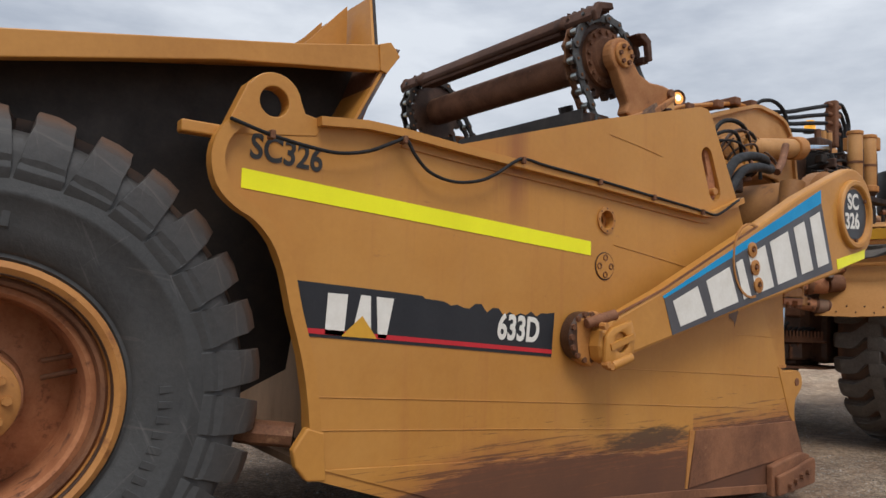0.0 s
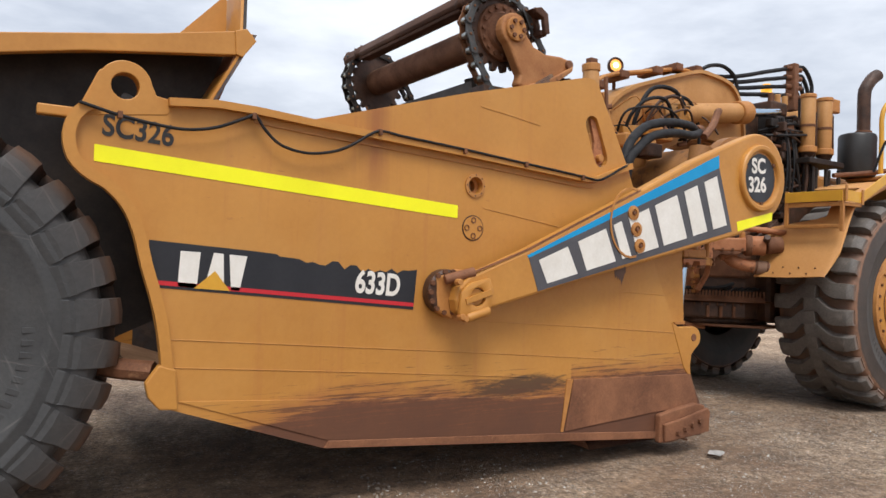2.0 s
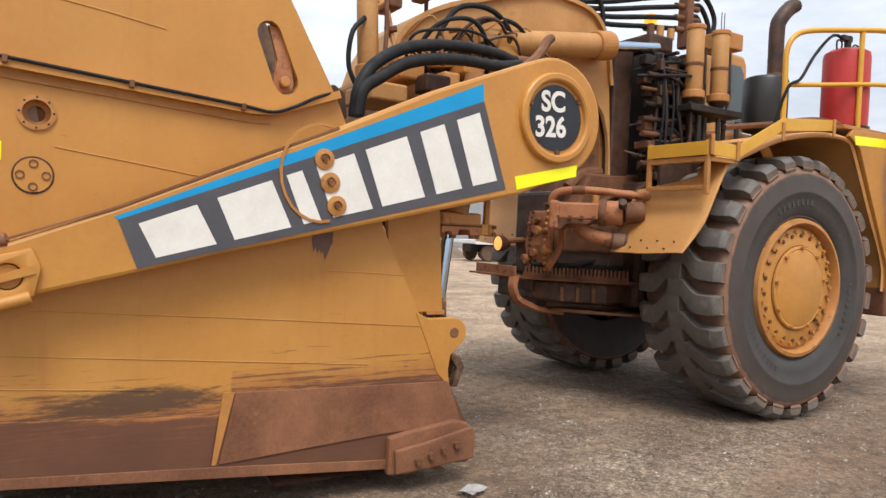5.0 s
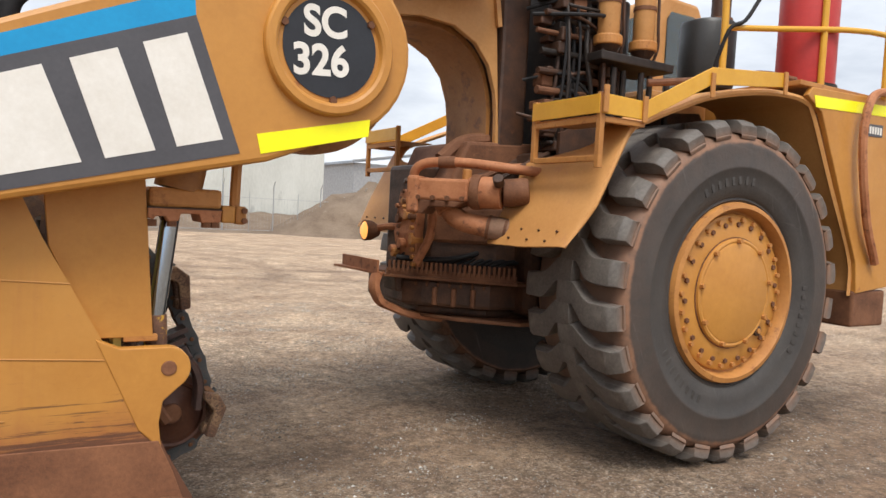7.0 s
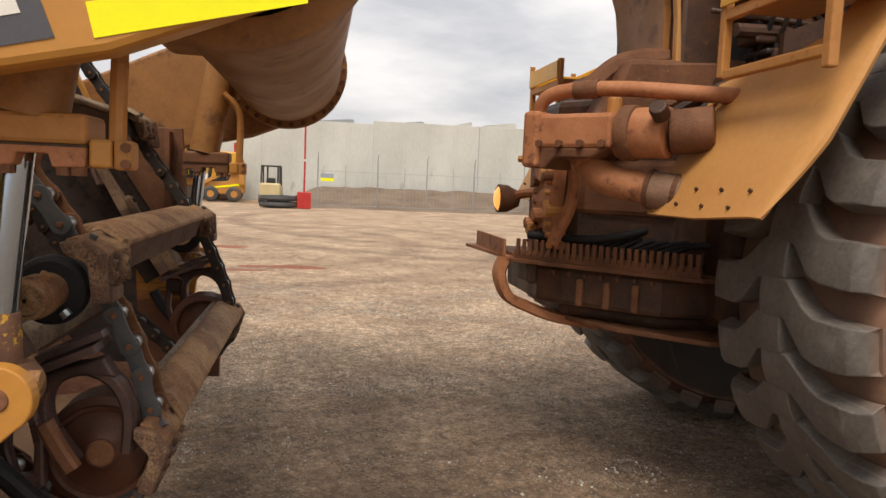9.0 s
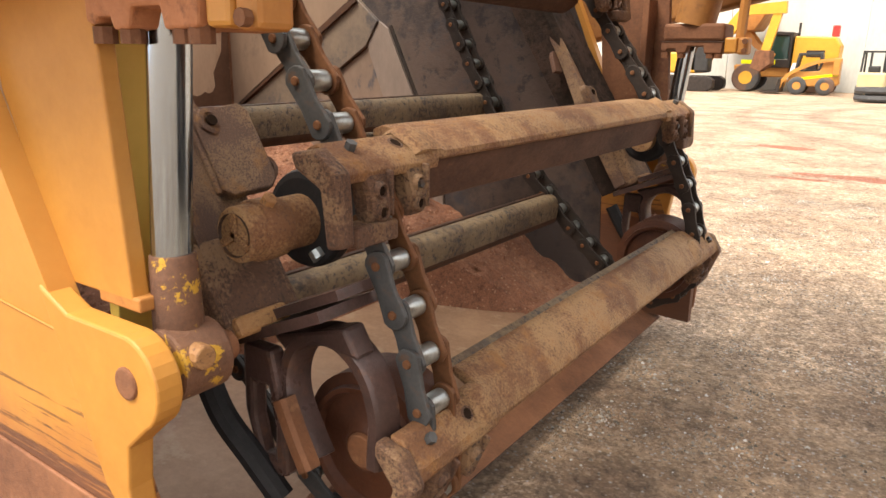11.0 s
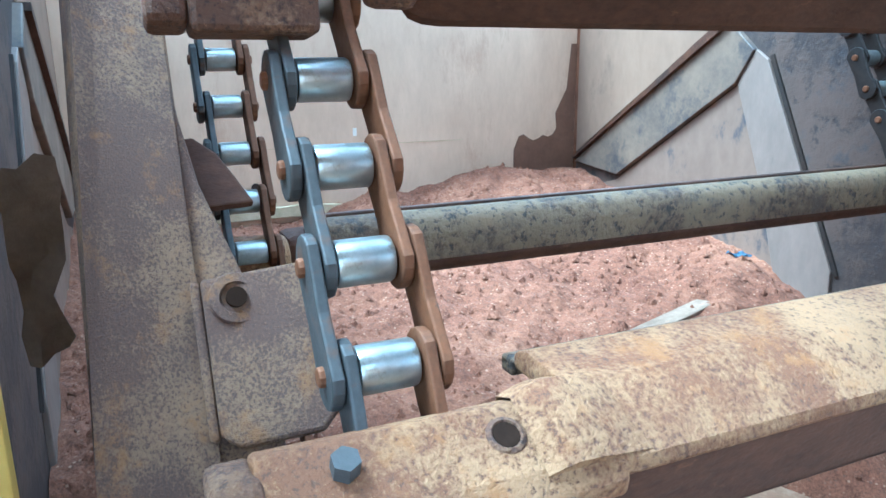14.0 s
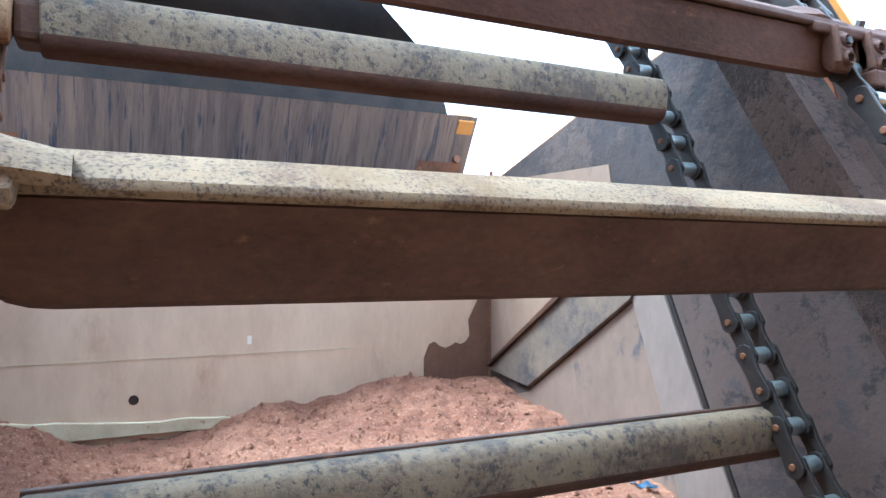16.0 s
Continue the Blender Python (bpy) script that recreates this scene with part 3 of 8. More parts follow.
        q = mathn(n, l, "ADD", mathn(n, l, "ADD", mathn(n, l, "MULTIPLY", dx, dx), mathn(n, l, "MULTIPLY", dy, dy)), mathn(n, l, "MULTIPLY", mid, 1.2))
        col = mix(n, l, ramp(n, l, q, ((0.86, (0.95,) * 3), (1.28, (0, 0, 0)))), col, (0.25, 0.083, 0.042))
    # churned clods and fine stones throw a darker and lighter grain over it all
    clod = noise_tex(n, l, v, 22.0, 8, 0.8)
    pebble, edge = cells(n, l, v, 48)
    col = mix(n, l, 1.0, col, ramp(n, l, clod, ((0.36, (0.62, 0.575, 0.55)), (0.5, (1.15, 1.08, 1.07)), (0.66, (1.55, 1.46, 1.42)))), "MULTIPLY")
    col = mix(n, l, mathn(n, l, "MULTIPLY", ramp(n, l, pebble, ((0.86, (0, 0, 0)), (0.92, (0.75,) * 3))), ramp(n, l, edge, ((0.25, (1, 1, 1)), (0.45, (0, 0, 0))))), col, (0.50, 0.46, 0.42))
    l.new(col, b.inputs["Base Color"])
    b.inputs["Roughness"].default_value = 0.9
    h = mathn(n, l, "ADD", mathn(n, l, "MULTIPLY", mid, 1.6), mathn(n, l, "ADD", mathn(n, l, "MULTIPLY", mathn(n, l, "MULTIPLY", c1, patch), 0.55), mathn(n, l, "ADD", mathn(n, l, "MULTIPLY", fine, 0.6), mathn(n, l, "ADD", mathn(n, l, "MULTIPLY", clump, 1.3), mathn(n, l, "MULTIPLY", clod, 0.9)))))
    bump(n, l, b, h, 1.0, 0.03)
    return m


gravel_mat = gravel()
red_soil = soil_surface()


def stones():
    m, n, l, b = node_mat("gravel_stone")
    g = n.new("ShaderNodeNewGeometry")
    col = ramp(n, l, g.outputs["Random Per Island"], ((0.0, (0.10, 0.08, 0.06)), (0.5, (0.27, 0.225, 0.18)), (0.85, (0.42, 0.38, 0.32)), (1.0, (0.68, 0.65, 0.6))))
    l.new(col, b.inputs["Base Color"])
    b.inputs["Roughness"].default_value = 0.9
    return m


stone_mat = stones()


# ---------------------------------------------------------------- building helpers
def part(name, bm, material, parent=None, label="", smooth=None):
    """Links a bmesh as one mesh object under a thing or under a part."""
    me = bpy.data.meshes.new(name)
    bmesh.ops.recalc_face_normals(bm, faces=bm.faces[:])
    bm.to_mesh(me)
    bm.free()
    for mt in (material if isinstance(material, (list, tuple)) else (material,)):
        me.materials.append(mt)
    if smooth:
        me.shade_smooth()
        me.set_sharp_from_angle(angle=radians(smooth))
    ob = new(name, me)
    if parent is not None:
        ob.parent = parent
    return tagged(ob, label)


def shared(name, me, parent, m):
    ob = new(name, me)
    ob.parent = parent
    ob.matrix_basis = m
    return ob


def thing(name, label, category, group="", kind="", at=(0, 0, 0)):
    e = new(name)
    e.empty_display_size = 0.2
    e.location = at
    return tagged(e, label, category, group, kind)


def bevel(bm, r, seg=2, angle=30):
    es = [e for e in bm.edges if len(e.link_faces) == 2 and e.calc_face_angle(0) > radians(angle)]
    if es and r > 0:
        bmesh.ops.bevel(bm, geom=es, offset=r, segments=seg, affect="EDGES", profile=0.5, clamp_overlap=True)
    return bm


def box(x0, x1, y0, y1, z0, z1, r=0.01, m=None, bm=None, seg=2):
    b = bmesh.new()
    c = Matrix.Translation(((x0 + x1) / 2, (y0 + y1) / 2, (z0 + z1) / 2)) @ Matrix.Diagonal((x1 - x0, y1 - y0, z1 - z0, 1))
    bmesh.ops.create_cube(b, size=1, matrix=c)
    bevel(b, r, seg)
    return join(bm, b, m)


def join(bm, b, m=None):
    """Adds bmesh b, moved by m, to bm (or returns it alone)."""
    if m is not None:
        b.transform(m)
    if bm is None:
        return b
    me = bpy.data.meshes.new("tmp")
    b.to_mesh(me)
    b.free()
    bm.from_mesh(me)
    bpy.data.meshes.remove(me)
    return bm


def rod(p0, p1, r, seg=20, r1=None, bev=0.0, bm=None):
    """A cylinder or cone from p0 to p1."""
    p0, p1 = Vector(p0), Vector(p1)
    b = bmesh.new()
    d = p1 - p0
    bmesh.ops.create_cone(b, cap_ends=True, segments=seg, radius1=r, radius2=r if r1 is None else r1, depth=d.length)
    bevel(b, bev, 2, 50)
    m = Matrix.Translation((p0 + p1) / 2) @ d.to_track_quat("Z", "Y").to_matrix().to_4x4()
    return join(bm, b, m)


def plate(outer, holes=(), y0=0.0, y1=0.05, r=0.0, axis="y", bm=None):
    """A flat plate with holes, cut to an outline in the plane across the axis, from y0 to y1."""
    b = bmesh.new()
    put = {"y": lambda u, v: (u, y0, v), "x": lambda u, v: (y0, u, v), "z": lambda u, v: (u, v, y0)}[axis]
    for loop in (outer, *holes):
        vs = [b.verts.new(put(*p)) for p in loop]
        for i in range(len(vs)):
            b.edges.new((vs[i - 1], vs[i]))
    bmesh.ops.triangle_fill(b, use_beauty=True, use_dissolve=False, edges=b.edges[:])
    bmesh.ops.dissolve_limit(b, angle_limit=0.01, verts=b.verts[:], edges=b.edges[:])
    got = bmesh.ops.extrude_face_region(b, geom=b.faces[:])
    d = {"y": (0, y1 - y0, 0), "x": (y1 - y0, 0, 0), "z": (0, 0, y1 - y0)}[axis]
    bmesh.ops.translate(b, vec=d, verts=[g for g in got["geom"] if isinstance(g, bmesh.types.BMVert)])
    bmesh.ops.recalc_face_normals(b, faces=b.faces[:])
    if r:
        bevel(b, r, 2, 40)
    return join(bm, b)


def ring_pts(cx, cz, r, n=24, a0=0.0, a1=360.0):
    full = abs(a1 - a0) >= 360
    k = n if full else n - 1
    return [(cx + r * math.cos(radians(a0 + (a1 - a0) * i / k)), cz + r * math.sin(radians(a0 + (a1 - a0) * i / k))) for i in range(n)]


def lathe(profile, seg=48, centre=(0, 0, 0), axis="y", closed=False, bm=None, caps=False):
    """Turns a profile of (radius, along) round the axis."""
    b = bmesh.new()
    rings = []
    for i in range(seg):
        a = 2 * math.pi * i / seg
        c, s = math.cos(a), math.sin(a)
        rings.append([b.verts.new((r * c, h, r * s) if axis == "y" else (r * c, r * s, h) if axis == "z" else (h, r * c, r * s)) for r, h in profile])
    k = len(profile)
    for i in range(seg):
        p, q = rings[i], rings[(i + 1) % seg]
        for j in range(k if closed else k - 1):
            b.faces.new((p[j], p[(j + 1) % k], q[(j + 1) % k], q[j]))
    if caps:
        for j in (0, k - 1):
            if profile[j][0] > 1e-4:
                b.faces.new([rg[j] for rg in rings])
    bmesh.ops.remove_doubles(b, verts=b.verts[:], dist=1e-5)
    return join(bm, b, Matrix.Translation(centre))


def smooth_line(pts, n=8):
    """Points of a smooth curve through the given ones."""
    p = [Vector(q) for q in pts]
    p = [2 * p[0] - p[1], *p, 2 * p[-1] - p[-2]]
    out = []
    for i in range(1, len(p) - 2):
        for j in range(n):
            t = j / n
            out.append(0.5 * (2 * p[i] + (p[i + 1] - p[i - 1]) * t + (2 * p[i - 1] - 5 * p[i] + 4 * p[i + 1] - p[i + 2]) * t * t + (3 * p[i] - p[i - 1] - 3 * p[i + 1] + p[i + 2]) * t ** 3))
    return [*out, p[-2]]


def sweep(pts, section, bm=None, closed_ends=True, up=(0, 1, 0)):
    """Carries a section of (u, v) along points; v lies along 'up'."""
    b = bmesh.new()
    pts = [Vector(p) for p in pts]
    up = Vector(up)
    rows = []
    for i, p in enumerate(pts):
        t = (pts[min(i + 1, len(pts) - 1)] - pts[max(i - 1, 0)]).normalized()
        u = up.cross(t)
        u = u.normalized() if u.length > 1e-4 else Vector((1, 0, 0))
        w = t.cross(u)
        rows.append([b.verts.new(p + u * a + w * c) for a, c in section])
    k = len(section)
    for r0, r1 in zip(rows, rows[1:]):
        for j in range(k):
            b.faces.new((r0[j], r0[(j + 1) % k], r1[(j + 1) % k], r1[j]))
    if closed_ends:
        b.faces.new(rows[0])
        b.faces.new(rows[-1][::-1])
    return join(bm, b)


def hose(pts, r, n=8, bm=None, seg=8):
    """A round hose or pipe through points; the frame is carried along so that it never twists."""
    line = smooth_line(pts, n)
    b = bmesh.new()
    rows, u = [], None
    for i, p in enumerate(line):
        t = (line[min(i + 1, len(line) - 1)] - line[max(i - 1, 0)]).normalized()
        if u is None:
            u = t.orthogonal().normalized()
        u = (u - t * u.dot(t)).normalized()
        w = t.cross(u)
        rows.append([b.verts.new(p + r * (u * math.cos(2 * math.pi * k / seg) + w * math.sin(2 * math.pi * k / seg))) for k in range(seg)])
    for r0, r1 in zip(rows, rows[1:]):
        for k in range(seg):
            b.faces.new((r0[k], r0[(k + 1) % seg], r1[(k + 1) % seg], r1[k]))
    b.faces.new(rows[0][::-1])
    b.faces.new(rows[-1])
    return join(bm, b)


def bolt_mesh(r=0.016, h=0.014):
    b = bmesh.new()
    bmesh.ops.create_cone(b, cap_ends=True, segments=6, radius1=r, radius2=r * 0.92, depth=h, matrix=Matrix.Translation((0, 0, h / 2)))
    me = bpy.data.meshes.new("bolt")
    b.to_mesh(me)
    b.free()
    return me


def letters(text, size, material, parent, m, name="lettering", extrude=0.001, squeeze=1.0, bold=0.03):
    c = bpy.data.curves.new("t", "FONT")
    c.body, c.size, c.extrude, c.offset = text, size, extrude, size * bold
    tmp = bpy.data.objects.new("t", c)
    scene.collection.objects.link(tmp)
    bpy.context.view_layer.update()
    me = bpy.data.meshes.new_from_object(tmp.evaluated_get(bpy.context.evaluated_depsgraph_get()))
    bpy.data.objects.remove(tmp)
    me.materials.clear()
    me.materials.append(material)
    ob = new(name, me)
    ob.parent = parent
    ob.matrix_basis = m @ Matrix.Diagonal((squeeze, 1, 1, 1))
    return ob


YC = 1.74  # the machine's centre line


def flip(y):
    return 2 * YC - y


# ---------------------------------------------------------------- ground and far surroundings
def build_ground():
    bm = bmesh.new()
    steps = [-260, -120, -60, -30, -16] + [-9 + 0.3 * i for i in range(88)] + [20, 24, 30, 38, 48, 62, 80, 120, 200, 320]
    ys = [-200, -80, -40, -20, -10] + [-6 + 0.3 * i for i in range(68)] + [16, 18, 21, 25, 30, 36, 44, 55, 70, 100, 160, 300]
    grid = []
    for x in steps:
        col = []
        for y in ys:
            h = 0.018 * noise.noise(Vector((x * 0.7, y * 0.7, 1.0))) + 0.012 * noise.noise(Vector((x * 2.3, y * 2.3, 4.0)))
            h += 0.035 * noise.noise(Vector((x * 0.12, y * 0.12, 7.0)))
            col.append(bm.verts.new((x, y, h - 0.012)))
        grid.append(col)
    for c0, c1 in zip(grid, grid[1:]):
        for j in range(len(ys) - 1):
            bm.faces.new((c0[j], c1[j], c1[j + 1], c0[j + 1]))
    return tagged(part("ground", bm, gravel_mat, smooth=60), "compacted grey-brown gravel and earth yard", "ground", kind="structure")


ground = build_ground()


def scatter_stones(count, x0, x1, y0, y1, rmin, rmax, seed):
    rng = random.Random(seed)
    verts, faces = [], []
    for _ in range(count):
        x, y = rng.uniform(x0, x1), rng.uniform(y0, y1)
        if noise.noise(Vector((x * 0.55, y * 1.1, 9.0))) + 0.5 * noise.noise(Vector((x * 2.1, y * 3.0, 2.0))) < rng.uniform(-0.25, 0.35):
            continue
        r = rmin + (rmax - rmin) * rng.random() ** 4
        h = 0.018 * noise.noise(Vector((x * 0.7, y * 0.7, 1.0))) + 0.012 * noise.noise(Vector((x * 2.3, y * 2.3, 4.0))) + 0.035 * noise.noise(Vector((x * 0.12, y * 0.12, 7.0))) - 0.012
        k, a = len(verts), rng.uniform(0, 6.28)
        for i in range(5):
            q = r * rng.uniform(0.7, 1.2)
            verts.append((x + q * math.cos(a + i * 1.257), y + q * math.sin(a + i * 1.257), h - 0.004))
        verts.append((x + rng.uniform(-0.3, 0.3) * r, y + rng.uniform(-0.3, 0.3) * r, h + r * rng.uniform(0.35, 0.8)))
        faces += [(k + i, k + (i + 1) % 5, k + 5) for i in range(5)]
    me = bpy.data.meshes.new("gravel")
    me.from_pydata(verts, [], faces)
    me.materials.append(stone_mat)
    return tagged(new("gravel", me), "loose grey gravel scattered over the yard", "gravel", kind="stuff")


scatter_stones(90000, 1.5, 11.5, -2.5, 9.0, 0.004, 0.017, 5)

scatter_stones(60000, 4.2, 9.0, 1.5, 9.0, 0.004, 0.014, 12)


def tread_prints():
    """Ridges of mud pressed up by passing tyres."""
    rng = random.Random(8)
    verts, faces = [], []
    for x0, y0, ang, k in ((6.0, -0.35, 4, 13), (6.3, -1.35, -12, 12), (6.9, 0.05, 20, 7), (5.6, 3.2, 8, 16), (6.1, 2.4, 30, 10), (7.4, 8.6, 60, 14), (8.3, 12.0, 75, 12)):
        ca, sa = math.cos(radians(ang)), math.sin(radians(ang))
        for i in range(k):
            for side in (-1, 1):
                if rng.random() < 0.5:
                    continue
                cx, ln, sl = i * 0.17 + rng.uniform(-0.02, 0.02), rng.uniform(0.14, 0.26), 0.55 * side
                q = len(verts)
                for t in range(5):
                    s = t / 4
                    w, h = 0.03 * math.sin(math.pi * (0.12 + 0.76 * s)), 0.015 * math.sin(math.pi * (0.1 + 0.8 * s)) * rng.uniform(0.3, 1.3)
                    px, py = cx + s * ln * sl + rng.uniform(-0.01, 0.01), side * (0.05 + s * ln)
                    gx, gy = x0 + px * ca - py * sa, y0 + px * sa + py * ca
                    g = 0.018 * noise.noise(Vector((gx * 0.7, gy * 0.7, 1.0))) + 0.012 * noise.noise(Vector((gx * 2.3, gy * 2.3, 4.0))) + 0.035 * noise.noise(Vector((gx * 0.12, gy * 0.12, 7.0))) - 0.012
                    verts += [(gx - w * ca, gy - w * sa, g - 0.004), (gx, gy, g + h), (gx + w * ca, gy + w * sa, g - 0.004)]
                for t in range(4):
                    a = q + 3 * t
                    faces += [(a, a + 1, a + 4, a + 3), (a + 1, a + 2, a + 5, a + 4)]
    me = bpy.data.meshes.new("tyre_tracks")
    me.from_pydata(verts, [], faces)
    me.materials.append(gravel_mat)
    return tagged(new("tyre_tracks", me), "crumbly tyre tread prints pressed into the mud", "tyre tracks", kind="stuff")


tread_prints()


roof_blue = grained("blue_grey_roof_sheet", (0.24, 0.28, 0.33), (0.36, 0.40, 0.45), 0.5, 0.3, 1.0, (1, 1, 1), 0.05, 0.01, None, 12)


def far_yard():
    # concrete boundary wall in tilt-up panels
    wall = thing("boundary_wall", "tall pale grey concrete panel wall round the yard", "wall", kind="structure")
    b = box(0, 7.16, 0, 0.18, 0, 5.30, 0.015)
    me = bpy.data.meshes.new("panel")
    b.to_mesh(me)
    b.free()
    me.materials.append(concrete)
    for i in range(9):
        shared("panel", me, wall, Matrix.Translation((-41.15 + 7.2 * i, 46.0 + (0.04 if i % 2 else 0), 0.22 if i > 6 else 0.0)))
    for x, z, w in ((5.0, 5.2, 3.0), (10.2, 5.3, 2.6), (15.0, 5.45, 1.2), (17.2, 5.55, 2.2), (-3.0, 5.3, 3.0)):
        part("roof_beyond", plate([(x, z - 0.6), (x + w, z - 0.6), (x + w, z + 0.42), (x + 0.9 * w, z + 0.45), (x, z + 0.2)], (), 47.5, 49.5), (galvanised, concrete)[x > 14], wall, "roof edge beyond the wall")
    shed = thing("warehouse", "far grey-blue corrugated steel warehouse behind the wall", "warehouse", kind="structure", at=(33, 62, 0))
    part("wall", box(0, 34, 0, 18, 0, 6.2, 0.05), galvanised, shed)
    part("roof", plate([(-0.4, 6.1), (17, 9.0), (34.4, 6.1), (34.4, 6.35), (17, 9.3), (-0.4, 6.35)], (), -0.5, 18.5), roof_blue, shed, "pale blue-grey sheet roof")
    for k in range(5):
        part("roof_rib", sweep([(-0.4 + 3.4 * k, -0.52, 6.36 + 0.565 * k), (3.0 + 3.4 * k, -0.52, 6.925 + 0.565 * k)], [(-0.06, -0.06), (0.06, -0.06), (0.06, 0.06), (-0.06, 0.06)]), galvanised, shed)
    bank = bmesh.new()
    pts = []
    for i in range(140):
        x = -34 + i * 0.45
        row = []
        for j in range(18):
            y = 36.3 + j * 0.55
            h = min(max((x - 3.2) / 2.6, 0.0), 1.0) * 1.05 * min(j / 13, 1.0) ** 1.3 + min(max((x - 2.0) / 3.0, 0.0), 1.0) * 0.16 * min(j / 3, 1.0) * (noise.noise(Vector((x * 0.5, y * 1.1, 2))) + 0.6 * noise.noise(Vector((x * 1.4, y * 2.2, 5))))
            row.append(bank.verts.new((x, y, h - (0.12 if j == 0 or x < 2.5 else 0.02))))
        pts.append(row)
    for r0, r1 in zip(pts, pts[1:]):
        for j in range(17):
            bank.faces.new((r0[j], r1[j], r1[j + 1], r0[j + 1]))
    tagged(part("earth_bank", bank, far_earth, smooth=60), "low bank of brown earth along the concrete wall", "earth bank", kind="structure")
    mound = bmesh.new()
    rows = []
    for i in range(28):
        row = []
        for j in range(20):
            x, y = -7 + i * 0.55, -5 + j * 0.55
            d = math.hypot(x / 6.5, y / 4.6)
            h = 3.4 * max(0, 1 - d) * (1 + 0.25 * noise.noise(Vector((x * 0.6, y * 0.6, 0)))) + 0.15 * noise.noise(Vector((x * 1.6, y * 1.6, 3)))
            row.append(mound.verts.new((23.3 + x, 38 + y, h * 1.05 - 0.15)))
        rows.append(row)
    for r0, r1 in zip(rows, rows[1:]):
        for j in range(19):
            mound.faces.new((r0[j], r1[j], r1[j + 1], r0[j + 1]))
    tagged(part("dirt_mound", mound, far_earth, smooth=60), "heap of brown excavated dirt beside the wall", "dirt heap", kind="structure")

    fence = thing("wire_fence", "galvanised wire mesh fence in front of the concrete wall", "fence", kind="structure")
    bm = rod((0, 0, -0.1), (0, 0, 2.75), 0.035, 8)
    rod((0, 0, 2.75), (0, -0.25, 3.0), 0.02, 6, bm=bm)
    me = bpy.data.meshes.new("post")
    bm.to_mesh(me)
    bm.free()
    me.materials.append(galvanised)
    xs = [5.7, 8.95, 11.7, 14.4] + [14.4 + 2.9 * k for k in range(1, 8)]
    thin = bpy.data.meshes.new("post")
    bm = rod((0, 0, -0.1), (0, 0, 2.35), 0.018, 6)
    bm.to_mesh(thin)
    bm.free()
    thin.materials.append(galvanised)
    for x in xs:
        shared("post", me, fence, Matrix.Translation((x, 37.6, 0)))
        shared("post", thin, fence, Matrix.Translation((x + 1.5, 37.6, 0)))
    bm = bmesh.new()
    for z in (0.15, 2.0):
        rod((xs[0], 37.6, z), (xs[-1], 37.6, z), 0.012, 5, bm=bm)
    for i in range(150):
        x = xs[0] + (xs[-1] - xs[0]) * i / 149
        rod((x, 37.6, 0.1), (x, 37.6, 2.0), 0.003, 3, bm=bm)
    part("mesh", bm, galvanised, fence)
    part("sign", box(5.85, 6.55, 37.52, 37.55, 1.45, 1.62, 0.005), tape_yellow, fence, "small yellow and blue warning sign")
    part("sign_head", box(5.85, 6.55, 37.52, 37.55, 1.63, 1.86, 0.005), roof_blue, fence)

    pole = thing("signal_pole", "slender red steel pole standing in a red base", "pole", at=(5.03, 35.6, 0))
    part("shaft", rod((0, 0, 0), (0, 0, 4.35), 0.05, 10), red_paint, pole)
    part("band", rod((0, 0, 2.42), (0, 0, 2.52), 0.056, 10), white_paint, pole)
    part("base", box(-0.35, 0.35, -0.3, 0.3, 0, 0.85, 0.03), red_paint, pole)
    part("cap", rod((-0.6, 0, 4.32), (0.12, 0, 4.40), 0.025, 6), galvanised, pole)
    t = thing("tyre_stack", "black rubber tyres lying beside the red pole", "tyre", at=(3.75, 35.7, 0))
    for k in range(2):
        part("tyre", lathe([(0.55, 0), (0.62, 0.06), (0.95, 0.05), (1.0, 0.15), (0.95, 0.3), (0.6, 0.3)], 24, (0, 0, 0.32 * k), "z", True), rubber, t, smooth=40)

    # counterbalance forklift
    f = thing("forklift", "cream forklift with black roll cage parked in the yard", "forklift", at=(3.08, 40.3, 0))
    part("body", box(-0.6, 0.6, -1.0, 1.0, 0.35, 1.05, 0.08), cream_paint, f)
    part("counterweight", box(-0.58, 0.58, -1.25, -0.9, 0.3, 1.2, 0.1), cream_paint, f)
    for sx in (-1, 1):
        part("cage_post", rod((0.52 * sx, -0.9, 1.0), (0.5 * sx, -0.6, 2.15), 0.045, 8), black_paint, f)
        part("cage_post", rod((0.52 * sx, 0.8, 1.0), (0.5 * sx, 0.5, 2.15), 0.045, 8), black_paint, f)
        part("mast_rail", box(0.3 * sx - 0.05, 0.3 * sx + 0.05, 1.05, 1.15, 0.1, 2.2, 0.01), black_paint, f)
        for wy in (-0.8, 0.75):
            part("wheel", rod((0.42 * sx, wy, 0.3), (0.64 * sx, wy, 0.3), 0.3, 16, bev=0.03), rubber, f)
    part("cage_roof", box(-0.55, 0.55, -0.65, 0.55, 2.12, 2.2, 0.02), black_paint, f)
    part("seat", box(-0.25, 0.25, -0.6, -0.1, 1.0, 1.5, 0.06), black_paint, f)

    def wheel_loader(x, y):
        s = thing("wheel_loader", "yellow wheel loader with a dark cab and raised bucket", "loader", "loaders in the yard", at=(x, y, 0))
        part("hood", plate([(1.0, 0.9), (3.25, 0.9), (3.3, 2.5), (3.0, 2.95), (1.05, 3.0)], (), -0.75, 0.75, 0.08), bright_yellow, s)
        part("grille", box(1.7, 2.6, -0.77, -0.75, 1.9, 2.25, 0.01), dark_iron, s)
